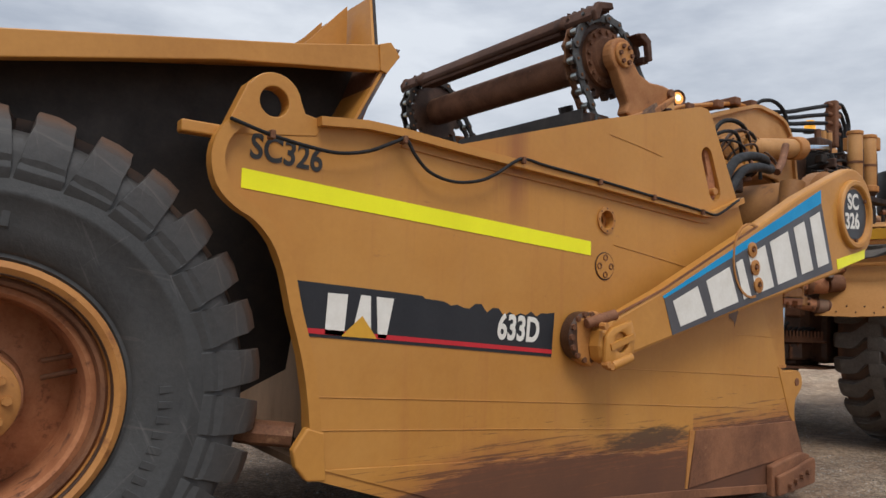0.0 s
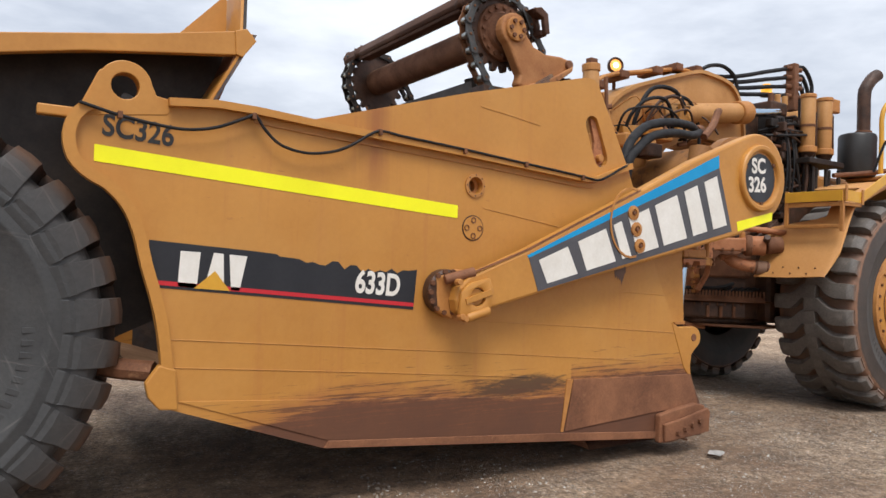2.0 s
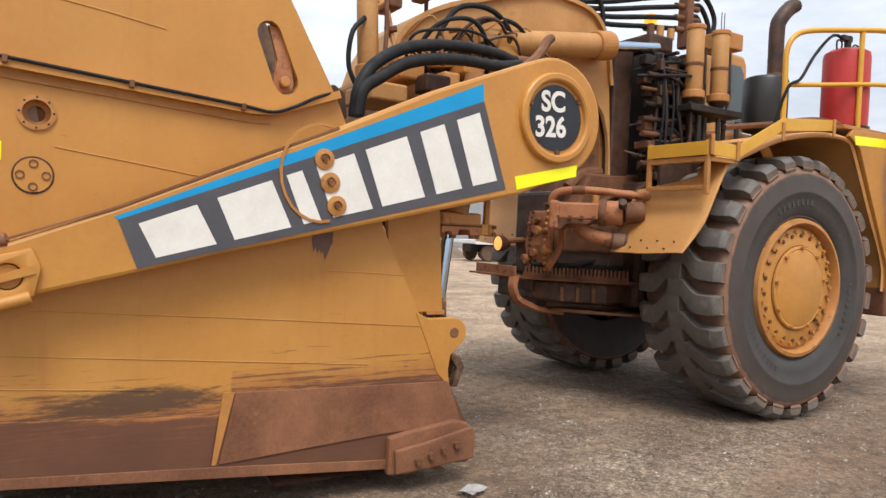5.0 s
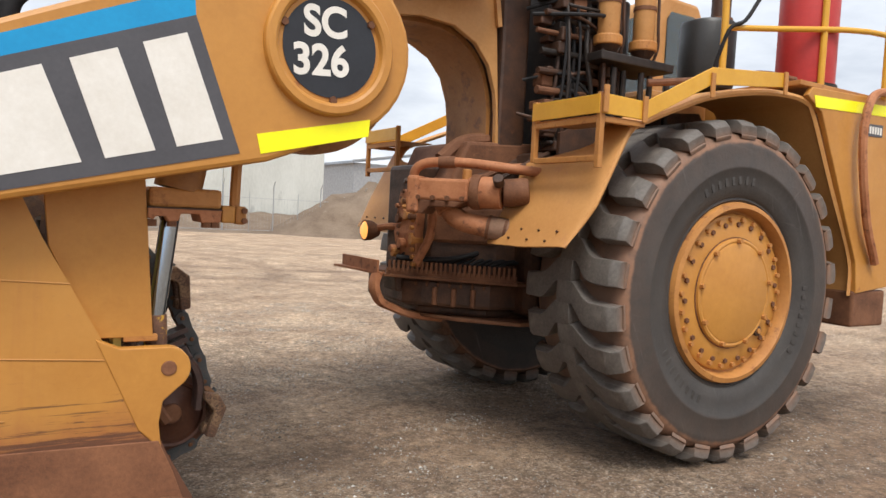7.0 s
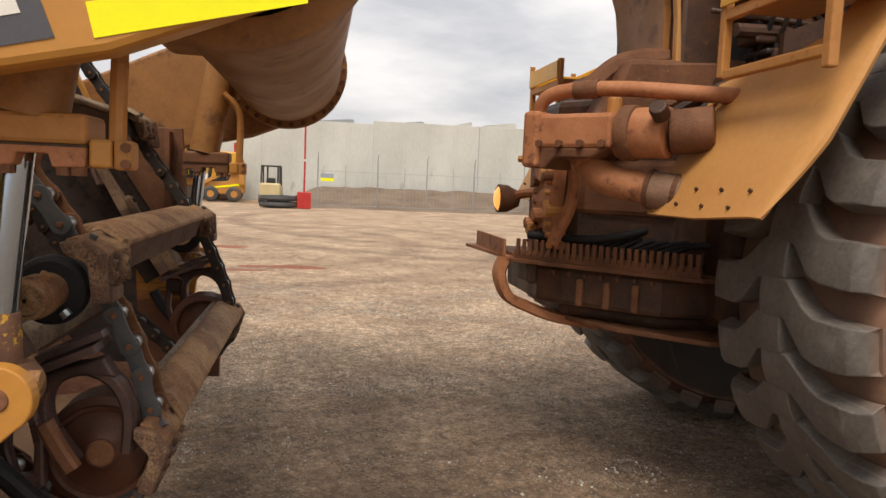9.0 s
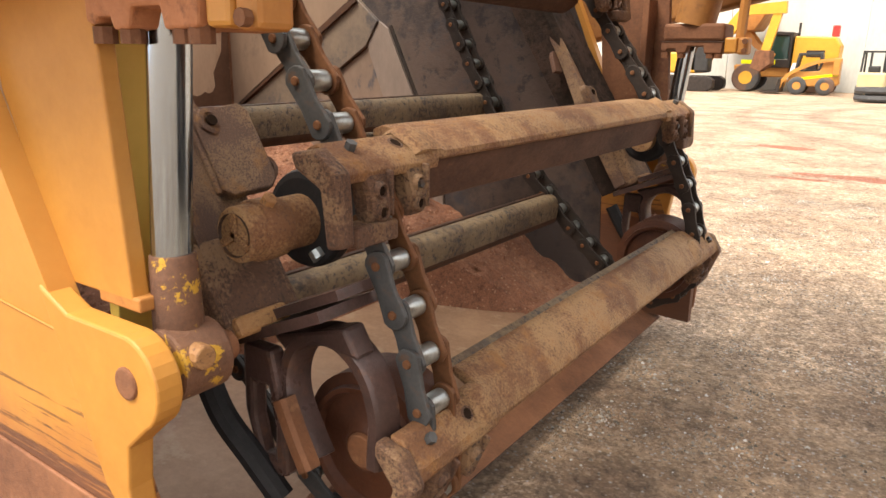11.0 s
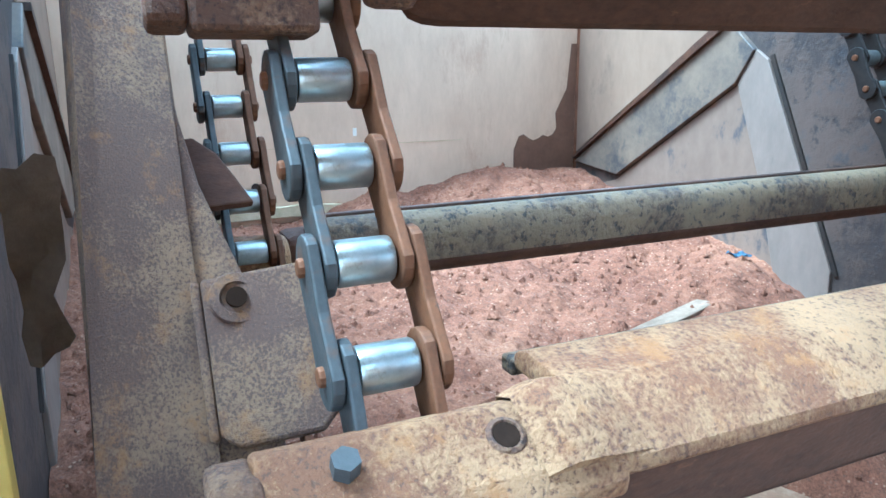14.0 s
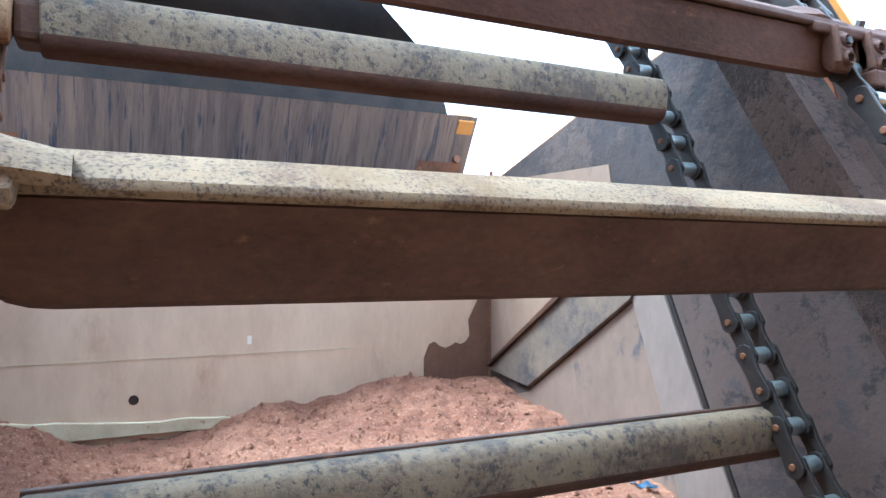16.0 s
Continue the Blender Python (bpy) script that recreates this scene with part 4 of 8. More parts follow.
        cab = part("cab", plate([(-0.45, 1.3), (0.95, 1.3), (0.95, 3.2), (-0.25, 3.25)], ([(-0.28, 1.75), (0.8, 1.75), (0.8, 3.0), (-0.15, 3.05)],), -0.75, 0.75, 0.04), dark_iron, s, "dark cab with green-tinted windows")
        part("window", box(-0.2, 0.78, -0.66, 0.66, 1.78, 3.0, 0.01), green_glass, cab)
        part("lamp_box", box(2.75, 3.1, -0.3, 0.1, 2.97, 3.55, 0.03), red_paint, s)
        part("exhaust", rod((1.15, -0.2, 2.9), (1.15, -0.2, 3.7), 0.06, 10), dark_iron, s)
        part("front_frame", box(-2.0, 0.9, -0.55, 0.55, 0.8, 1.45, 0.08), yellow, s)
        part("reflective_strip", box(-1.6, 0.2, -0.77, -0.75, 1.5, 1.72, 0.01), tape_yellow, s)
        part("bucket", plate([(-3.0, 3.15), (-1.0, 3.3), (-0.35, 4.3), (-0.75, 4.6), (-1.7, 3.9), (-3.0, 3.35)], (), -1.3, 1.3, 0.05), yellow_dusty, s)
        for sy in (-0.62, 0.5):
            part("lift_arm", sweep([(0.1, sy, 1.9), (-0.9, sy, 2.5), (-1.6, sy, 3.3)], [(-0.16, -0.06), (0.16, -0.06), (0.16, 0.06), (-0.16, 0.06)]), yellow_dusty, s)
        for wx in (-1.2, 2.2):
            for sy in (-1.15, 0.65):
                w = part("wheel", rod((wx, sy, 0.75), (wx, sy + 0.5, 0.75), 0.75, 24, bev=0.08), rubber, s)
                part("rim", rod((wx, sy - 0.02, 0.75), (wx, sy + 0.2, 0.75), 0.36, 16), bright_yellow, w)

    def skid_steer(x, y, rz, paint, label):
        s = thing("skid_steer_loader", label, "loader", "loaders in the yard", at=(x, y, 0))
        s.rotation_euler = (0, 0, radians(rz))
        part("body", plate([(-1.45, 0.55), (-1.2, 0.42), (0.75, 0.42), (0.95, 0.6), (0.85, 1.15), (-0.5, 1.2), (-0.7, 1.75), (-1.4, 1.7)], (), -0.55, 0.55, 0.06), paint, s)
        part("stripe", plate([(-1.35, 0.98), (0.6, 0.72), (0.6, 0.82), (-1.35, 1.10)], (), -0.565, 0.565), tape_yellow, s)
        cab = part("cab", plate([(-0.65, 1.15), (0.72, 1.15), (0.55, 2.08), (-0.55, 2.12)], ([(-0.48, 1.28), (0.55, 1.28), (0.44, 1.95), (-0.42, 1.98)],), -0.46, 0.46, 0.02), black_paint, s)
        part("seat", box(-0.35, 0.15, -0.3, 0.3, 1.0, 1.6, 0.08), dark_iron, cab)
        for sy in (-0.5, 0.3):
            part("front_frame", plate([(0.72, 0.75), (0.98, 0.7), (0.80, 1.55), (0.62, 1.6)], (), sy, sy + 0.2, 0.02), white_paint, s, "white front frame")
        part("bucket", plate([(1.25, 0.08), (2.15, 0.08), (2.2, 0.13), (1.42, 0.2), (1.32, 0.75), (1.22, 0.75)], (), -0.9, 0.9), dark_iron, s)
        for sy in (-1, 1):
            part("tower", box(-1.42, -1.1, *sorted((0.56 * sy, 0.72 * sy)), 1.0, 1.85, 0.04), paint, s)
            part("lift_arm", sweep(smooth_line([(-1.3, 0.66 * sy, 1.8), (-0.3, 0.66 * sy, 1.62), (0.7, 0.66 * sy, 1.15), (1.15, 0.66 * sy, 0.7), (1.3, 0.66 * sy, 0.3)], 4), [(-0.09, -0.05), (0.09, -0.05), (0.09, 0.05), (-0.09, 0.05)]), paint, s)
            for wx in (-0.85, 0.45):
                w = part("wheel", lathe([(0.20, 0.0), (0.36, -0.02), (0.44, 0.03), (0.45, 0.13), (0.44, 0.22), (0.36, 0.27), (0.20, 0.25)], 24, (wx, (0.58 * sy if sy > 0 else -0.84), 0.45), closed=True), rubber, s, smooth=40)
                part("rim", rod((wx, 0.60 * sy, 0.45), (wx, 0.82 * sy, 0.45), 0.2, 14), paint, w)

    skid_steer(0.05, 41.6, 183, yellow, "orange and white skid steer loader with black cab")
    wheel_loader(-2.2, 44.2)

    e = thing("excavator", "yellow crawler excavator parked behind the loaders", "excavator", at=(-6.5, 42.0, 0))
    for sy in (-1.2, 1.2):
        part("track", plate([(-2, 0.15), (-1.7, 0), (1.7, 0), (2, 0.2), (2, 0.6), (1.7, 0.8), (-1.7, 0.8), (-2, 0.6)], (), sy - 0.3, sy + 0.3, 0.04), dark_iron, e)
    part("house", box(-2.2, 1.0, -1.3, 1.3, 0.95, 2.1, 0.12), bright_yellow, e)
    part("cab", box(0.2, 1.6, -1.3, -0.3, 1.0, 2.9, 0.12), black_paint, e)
    part("boom", sweep([(1.0, 0.1, 1.6), (3.0, 0.1, 4.3), (5.0, 0.1, 4.4)], [(-0.3, -0.2), (0.3, -0.2), (0.3, 0.2), (-0.3, 0.2)]), bright_yellow, e)
    part("stick", sweep([(4.7, 0.1, 4.6), (4.2, 0.1, 2.2)], [(-0.22, -0.15), (0.22, -0.15), (0.22, 0.15), (-0.22, 0.15)]), bright_yellow, e)
    part("bucket", plate([(3.8, 2.2), (4.5, 2.2), (4.6, 1.5), (4.1, 1.1), (3.6, 1.3)], (), -0.5, 0.7, 0.03), rust, e)

    t = thing("flatbed_truck", "white flatbed truck parked across the yard", "truck", at=(28.6, 31.5, 0))
    part("tray", box(-3.2, 2.6, -1.2, 1.2, 1.05, 1.25, 0.02), white_paint, t)
    part("side_board", box(-3.2, 2.6, -1.24, -1.2, 1.0, 1.5, 0.01), white_paint, t)
    part("cab", box(2.8, 4.6, -1.15, 1.15, 0.6, 2.6, 0.12), white_paint, t)
    part("chassis", box(-3.0, 4.3, -0.45, 0.45, 0.55, 1.0, 0.03), dark_iron, t)
    for wx in (-2.1, -1.0, 3.6):
        for sy in (-1.05, 0.8):
            part("wheel", rod((wx, sy, 0.48), (wx, sy + 0.28, 0.48), 0.48, 20, bev=0.05), rubber, t)


far_yard()


# ---------------------------------------------------------------- wheels
def lug_mesh(rows, da, seed, material, soft=0.006):
    """One moulded lug of a rock tread. rows: (top radius, base radius, across, turn and half width in pitches, flare of the foot), from the sidewall inwards."""
    rng = random.Random(seed)
    bm = bmesh.new()
    rings = []
    for top, base, y, turn, wt, flare in rows:
        w0, w1 = wt + rng.uniform(-0.018, 0.018), min(wt + flare, 0.495)
        t = top - abs(rng.gauss(0, 0.004))
        rings.append([bm.verts.new((r * math.sin(a), y + rng.uniform(-0.004, 0.004), r * math.cos(a))) for r, a in
                      ((t, (turn - w0) * da), (t + 0.003, turn * da), (t - abs(rng.gauss(0, 0.004)), (turn + w0) * da), (base, (turn + w1) * da), (base, (turn - w1) * da))])
    for r0, r1 in zip(rings, rings[1:]):
        for j in range(5):
            bm.faces.new((r0[j], r0[(j + 1) % 5], r1[(j + 1) % 5], r1[j]))
    bm.faces.new(rings[0])
    bm.faces.new(rings[-1][::-1])
    bmesh.ops.recalc_face_normals(bm, faces=bm.faces[:])
    bevel(bm, soft, 2, 28)
    me = bpy.data.meshes.new("tread_lug")
    bm.to_mesh(me)
    bm.free()
    me.materials.append(material)
    me.shade_smooth()
    me.set_sharp_from_angle(angle=radians(17))
    return me


def haul_tread(R, width):
    """Worn bowl tyre: lugs run far down the rounded shoulder, with wedge-shaped gaps."""
    return [(0.86, 0.84, 0.010, -0.04, 0.475, 0.01), (0.95, 0.90, -0.008, -0.03, 0.43, 0.03), (1.03, 0.945, 0.004, -0.02, 0.365, 0.05), (R - 0.075, 1.0, 0.034, 0.0, 0.315, 0.06), (R - 0.03, R - 0.125, 0.078, 0.0, 0.295, 0.06),
            (R - 0.004, R - 0.11, 0.13, 0.02, 0.285, 0.06), (R, R - 0.10, 0.26, 0.08, 0.30, 0.06), (R, R - 0.095, width * 0.56, 0.30, 0.29, 0.06)]


def drive_tread(R, width):
    """Traction tyre: thick bars that bend towards the middle and hook into the other side."""
    return [(R - 0.125, R - 0.15, 0.016, -0.02, 0.255, 0.05), (R - 0.055, R - 0.12, 0.004, -0.02, 0.265, 0.05), (R - 0.012, R - 0.105, 0.05, -0.02, 0.27, 0.05), (R, R - 0.10, 0.10, -0.02, 0.275, 0.05),
            (R, R - 0.095, 0.21, -0.01, 0.285, 0.045), (R, R - 0.095, 0.27, 0.07, 0.30, 0.04), (R, R - 0.095, 0.38, 0.42, 0.27, 0.04), (R, R - 0.095, width * 0.57, 0.44, 0.26, 0.04)]


def tyre(parent, cx, cz, y0, sgn, R, width, rim_r, count, rows, depth, skin, tread, lettered):
    """A tyre whose outer face is at y0; sgn gives the way inwards."""
    holder = new("wheel")
    holder.parent = parent
    holder.location = (cx, y0, cz)
    holder.scale = (1, sgn, 1)
    Rb = R - depth
    k = Rb - rim_r
    prof = [(rim_r, 0.10), (rim_r + 0.012, 0.07), (rim_r + 0.03, 0.058), (rim_r + 0.04, 0.048), (rim_r + 0.055, 0.052), (rim_r + 0.07, 0.036),
            (rim_r + k * 0.30, 0.016), (rim_r + k * 0.48, 0.004), (rim_r + k * 0.50, -0.004), (rim_r + k * 0.53, -0.004), (rim_r + k * 0.56, 0.002),
            (Rb - 0.12, 0.006), (Rb - 0.07, 0.012), (Rb - 0.03, 0.045), (Rb - 0.006, 0.11), (Rb, 0.2), (Rb + 0.004, width / 2), (Rb, width - 0.2), (Rb - 0.006, width - 0.11), (Rb - 0.07, width - 0.012),
            (rim_r + k * 0.5, width), (rim_r, width - 0.1)]
    part("tyre", lathe(prof, 112), skin, holder, "worn black rubber rock tyre", smooth=50)
    if lettered:
        for a0, num in ((205, 8), (330, 8), (88, 8)):
            for i in range(num):
                rr = rim_r + k * 0.36
                m = Matrix.Rotation(radians(a0 + 5.2 * i), 4, "Y")
                part("moulded_block", box(-0.02, 0.012, 0.010, 0.0165, rr - 0.045, rr + 0.045, 0.003, m), skin, holder)
    kinds = [lug_mesh(rows, 2 * math.pi / count, 40 + q, tread) for q in range(4)]
    for q in range(count):
        shared("tread_lug", kinds[q * 7 % 4], holder, Matrix.Rotation(2 * math.pi * q / count, 4, "Y"))
        shared("tread_lug", kinds[q * 5 % 4], holder, Matrix.Translation((0, width, 0)) @ Matrix.Rotation(2 * math.pi * (q + 0.5) / count, 4, "Y") @ Matrix.Diagonal((1, -1, 1, 1)))
    return holder


bolt_big, bolt_small = bolt_mesh(0.02, 0.03), bolt_mesh(0.013, 0.012)
for bm_, mt_ in ((bolt_big, yellow_dusty), (bolt_small, rust)):
    bm_.materials.append(mt_)
bolt_rust = bolt_mesh(0.02, 0.016)
bolt_rust.materials.append(rust)
bolt_toe = bolt_mesh(0.026, 0.028)
bolt_toe.materials.append(rust)


def ring_of_bolts(parent, me, cx, cz, y, r, n, out=-1, a0=0.0):
    for k in range(n):
        a = a0 + 2 * math.pi * k / n
        shared("bolt", me, parent, Matrix.Translation((cx + r * math.cos(a), y, cz + r * math.sin(a))) @ Matrix.Rotation(radians(90 * -out), 4, "X"))


def drive_rim(w, rim_r):
    """A planetary hub: a thin rim ring, bolt flange, drum and cover."""
    part("rim", lathe([(rim_r + 0.03, 0.06), (rim_r + 0.02, 0.02), (rim_r - 0.015, 0.012), (rim_r - 0.03, 0.04), (rim_r - 0.04, 0.10), (rim_r - 0.065, 0.11), (rim_r - 0.07, 0.16)], 64), yellow_dusty, w, "dusty yellow wheel rim", smooth=35)
    hub = part("hub", lathe([(rim_r - 0.06, 0.15), (rim_r - 0.062, 0.085), (rim_r - 0.075, 0.075), (rim_r - 0.20, 0.06), (rim_r - 0.235, 0.058), (rim_r - 0.24, 0.035), (rim_r - 0.255, 0.028), (rim_r - 0.27, 0.032), (rim_r - 0.285, 0.024), (0.0, 0.02)], 64), yellow, w, "yellow planetary hub with bolt circles", smooth=35)
    ring_of_bolts(hub, bolt_big, 0, 0, 0.078, rim_r - 0.10, 26)
    ring_of_bolts(hub, bolt_rust, 0, 0, 0.068, rim_r - 0.135, 22, a0=0.1)
    ring_of_bolts(hub, bolt_big, 0, 0, 0.03, rim_r - 0.255, 9, a0=0.2)
    part("seal_ring", lathe([(rim_r - 0.238, 0.06), (rim_r - 0.238, 0.052), (rim_r - 0.228, 0.052), (rim_r - 0.228, 0.06)], 56, closed=True), rust, hub)
    plug = part("plug", rod((0.30, 0.09, -0.29), (0.30, 0.03, -0.29), 0.04, 12, bev=0.006), rust_dark, hub)
    part("plug_core", rod((0.30, 0.04, -0.29), (0.30, 0.02, -0.29), 0.02, 8), yellow_dusty, plug)


def idle_rim(w, rim_r):
    """A deep dished rim with a recessed disc and hub."""
    part("rim", lathe([(rim_r + 0.03, 0.07), (rim_r + 0.03, 0.03), (rim_r + 0.005, 0.015), (rim_r - 0.02, 0.03), (rim_r - 0.03, 0.075)], 64), yellow_dusty, w, "rust-streaked yellow wheel rim", smooth=35)
    part("lock_ring", lathe([(rim_r - 0.03, 0.075), (rim_r - 0.045, 0.06), (rim_r - 0.06, 0.065), (rim_r - 0.065, 0.10), (rim_r - 0.07, 0.12)], 64), rust, w, "rusty lock ring", smooth=35)
    part("rim_groove", lathe([(rim_r - 0.018, 0.028), (rim_r - 0.021, 0.024), (rim_r - 0.026, 0.03), (rim_r - 0.026, 0.05)], 64), rust_dark, w, smooth=35)
    part("bead_seat", lathe([(rim_r - 0.065, 0.11), (rim_r - 0.09, 0.10), (rim_r - 0.105, 0.12), (rim_r - 0.11, 0.30), (rim_r - 0.12, 0.42)], 64), clay_paint, w, smooth=35)
    part("disc", lathe([(rim_r - 0.10, 0.40), (0.30, 0.36), (0.22, 0.33), (0.2, 0.20), (0.0, 0.19)], 48), clay_paint, w, "rusty recessed wheel disc", smooth=35)
    hub = part("hub", lathe([(0.19, 0.19), (0.185, 0.14), (0.17, 0.13), (0.0, 0.125)], 40), yellow_dusty, w, smooth=35)
    ring_of_bolts(hub, bolt_big, 0, 0, 0.135, 0.135, 10)
    for dz in (-0.035, 0.035):
        part("valve_stem", rod((0.27, 0.30, 0.1 + dz), (0.40, 0.26, 0.13 + dz), 0.012, 8), rust, w)


# ---------------------------------------------------------------- scraper bowl
scraper = thing("scraper", "weathered yellow elevating scraper bowl with worn paint and rusty lower plates", "scraper")

SIDE = [(0.40, 0.73), (1.37, 0.40), (3.39, 0.23), (4.5, 0.13), (5.07, 0.10), (5.07, 0.33), (4.92, 0.61), (4.80, 0.90), (4.66, 1.10), (4.42, 1.55), (4.02, 2.42),
        (3.72, 2.94), (3.66, 3.05), (3.61, 3.095), (3.52, 3.10), (2.38, 2.80), (1.21, 2.45), (0.62, 2.47), (0.36, 2.45), (0.0, 2.40), (-0.10, 2.32), (-0.14, 2.20),
        (-0.11, 2.06), (-0.02, 1.98), (0.07, 1.94), (0.16, 1.83), (0.22, 1.70), (0.27, 1.50), (0.32, 1.36), (0.37, 1.10)]
SLOT = [(3.597 + 0.070 * math.cos(a), 2.735 + 0.070 * math.sin(a)) for a in [radians(d) for d in range(20, 201, 30)]] + \
       [(3.705 + 0.074 * math.cos(a), 2.475 + 0.074 * math.sin(a)) for a in [radians(d) for d in range(200, 381, 30)]]
HOLE = ring_pts(2.467, 2.147, 0.062, 20)


def bowl_side(y_out, sgn, name):
    y0, y1 = (y_out, y_out + 0.06 * sgn)
    side = part(name, plate(SIDE, (SLOT, HOLE), y0, y1), [bowl_yellow], scraper, "yellow bowl side plate, rusted along its foot")
    k = 0.028 * sgn
    # rolled flange along the rear edge
    rear = [(x, y_out - 0.012 * sgn, z) for x, z in ((0.42, 0.76), (0.40, 1.0), (0.37, 1.2), (0.33, 1.36), (0.28, 1.52), (0.23, 1.71), (0.165, 1.85), (0.07, 1.95), (-0.02, 2.0), (-0.10, 2.08), (-0.125, 2.2), (-0.09, 2.31), (0.0, 2.385))]
    part("rear_flange", sweep(smooth_line(rear, 3), [(-0.03, -0.035), (0.03, -0.035), (0.03, 0.035), (-0.03, 0.035)]), yellow, side)
    part("foot_gusset", plate([(0.29, 0.88), (0.36, 0.98), (0.45, 0.95), (0.47, 0.72), (0.37, 0.73), (0.31, 0.8)], (), y_out - 0.05 * sgn, y_out, 0.01), yellow, side)
    lug_o = [(-0.10, 2.30), (0.01, 2.56)] + ring_pts(0.14, 2.49, 0.138, 13, 150, 10) + [(0.30, 2.46), (0.42, 2.44), (0.36, 2.36)]
    part("lifting_lug", plate(lug_o, (ring_pts(0.14, 2.49, 0.072, 20),), y_out - 0.004 * sgn, y_out + 0.09 * sgn, 0.006), yellow, side, "thick yellow lifting eye")
    ledge = [(0.36, y_out - k, 2.43), (0.62, y_out - k, 2.455), (0.85, y_out - k, 2.45), (1.21, y_out - k, 2.425), (2.39, y_out - k, 2.36), (3.50, y_out - k, 2.285), (3.62, y_out - k, 2.29), (4.02, y_out - k, 2.44)]
    part("top_rail", sweep(ledge, [(-0.022, -0.028), (0.022, -0.028), (0.022, 0.028), (-0.022, 0.028)]), yellow, side, "round-edged yellow rail with chipped paint")
    part("rail_seam", sweep([(x, y + 0.022 * sgn, z - 0.062) for x, y, z in ledge[2:-1]], [(-0.006, -0.006), (0.006, -0.006), (0.006, 0.006), (-0.006, 0.006)]), yellow_dusty, side)
    for x0, z0, x1, z1 in ((3.99, 1.392, 4.52, 1.367), (2.45, 1.185, 4.68, 1.037), (0.39, 1.115, 4.30, 0.81), (0.42, 0.955, 3.05, 0.745), (2.55, 1.99, 3.72, 1.83), (2.5, 2.72, 3.05, 2.655)):
        part("weld_seam", sweep([(x0, y_out - 0.002 * sgn, z0), ((x0 + x1) / 2, y_out - 0.002 * sgn, (z0 + z1) / 2 + 0.004), (x1, y_out - 0.002 * sgn, z1)], [(-0.003, -0.001), (0.0, -0.0025), (0.003, -0.001), (0.0, 0.003)]), bowl_yellow, side)
    part("foot_plate", plate([(0.46, 0.765), (1.9, 0.675), (3.385, 0.578), (3.35, 0.29), (1.40, 0.445)], (), y_out - 0.007 * sgn, y_out, 0.003), bowl_yellow, side)
    # wear strip, toe block
    part("wear_strip", plate([(3.41, 0.705), (3.475, 0.70), (3.385, 0.30), (3.36, 0.30)], (), y_out - 0.006 * sgn, y_out), yellow_dusty, side)
    part("wear_plate", plate([(3.48, 0.70), (4.20, 0.685), (4.885, 0.665), (4.95, 0.52), (5.0, 0.38), (4.4, 0.36), (3.40, 0.30)], (), y_out - 0.010 * sgn, y_out, 0.004), toe_rust, side, "rust-brown wear plate")
    part("lower_lip", plate([(1.37, 0.40), (1.40, 0.445), (3.39, 0.29), (4.5, 0.19), (4.5, 0.13), (3.39, 0.23)], (), y_out - 0.014 * sgn, y_out, 0.004), toe_rust, side)
    toe = part("toe_block", plate([(4.44, 0.105), (4.44, 0.345), (4.62, 0.375), (4.92, 0.41), (5.03, 0.385), (5.045, 0.33), (5.04, 0.14), (4.80, 0.12), (4.60, 0.095)], (), y_out - 0.06 * sgn, y_out, 0.014), toe_rust, side, "rusted toe casting with bolts")
    part("toe_pad", plate([(4.48, 0.115), (4.47, 0.27), (4.70, 0.30), (5.035, 0.365), (5.07, 0.33), (5.06, 0.15), (4.80, 0.13)], (), y_out - 0.095 * sgn, y_out - 0.06 * sgn, 0.012), toe_rust, toe)
    for i in range(4):
        shared("bolt", bolt_toe, toe, Matrix.Translation((4.63 + 0.095 * i, y_out - 0.094 * sgn, 0.185 + 0.026 * i)) @ Matrix.Rotation(radians(90 * sgn), 4, "X"))
    # ported boss and its blanking disc
    boss = part("port_boss", lathe([(0.085, 0), (0.085, -0.012), (0.062, -0.014), (0.062, 0.05), (0.040, 0.055), (0.040, 0.10), (0.0, 0.10)], 32, (2.467, y_out, 2.147)), yellow_dusty, side, smooth=35)
    for a in range(8):
        part("bolt_hole", rod((2.467 + 0.074 * math.cos(a * 0.785), y_out - 0.010 * sgn, 2.147 + 0.074 * math.sin(a * 0.785)), (2.467 + 0.074 * math.cos(a * 0.785), y_out - 0.0135 * sgn, 2.147 + 0.074 * math.sin(a * 0.785)), 0.006, 8), dark_iron, boss)
    disc = part("blank_disc", lathe([(0.083, 0), (0.083, -0.008), (0.0, -0.008)], 32, (2.46, y_out, 1.843)), yellow, side)
    part("disc_groove", lathe([(0.092, 0.001), (0.092, -0.003), (0.083, -0.003), (0.083, 0.001)], 32, (2.46, y_out, 1.843), closed=True), rust_dark, disc)
    for a in (0, 90, 180, 270):
        part("disc_port", lathe([(0.021, 0), (0.021, -0.006), (0.015, -0.006), (0.015, 0)], 16, (2.46 + 0.056 * math.cos(radians(a)), y_out - 0.007 * sgn, 1.843 + 0.056 * math.sin(radians(a))), closed=True), rust, disc)
    # pin of the door link in the slot
    part("slot_pin", rod((3.70, y_out - 0.012 * sgn, 2.475), (3.70, y_out + 0.10 * sgn, 2.475), 0.03, 16, bev=0.006), yellow_dusty, side)
    part("slot_link", plate(ring_pts(3.70, 2.475, 0.062, 14, 180, 360) + [(3.74, 2.60), (3.66, 2.78), (3.60, 2.79), (3.66, 2.60)], (), y_out + 0.03 * sgn, y_out + 0.06 * sgn, 0.004), clay_paint, side)
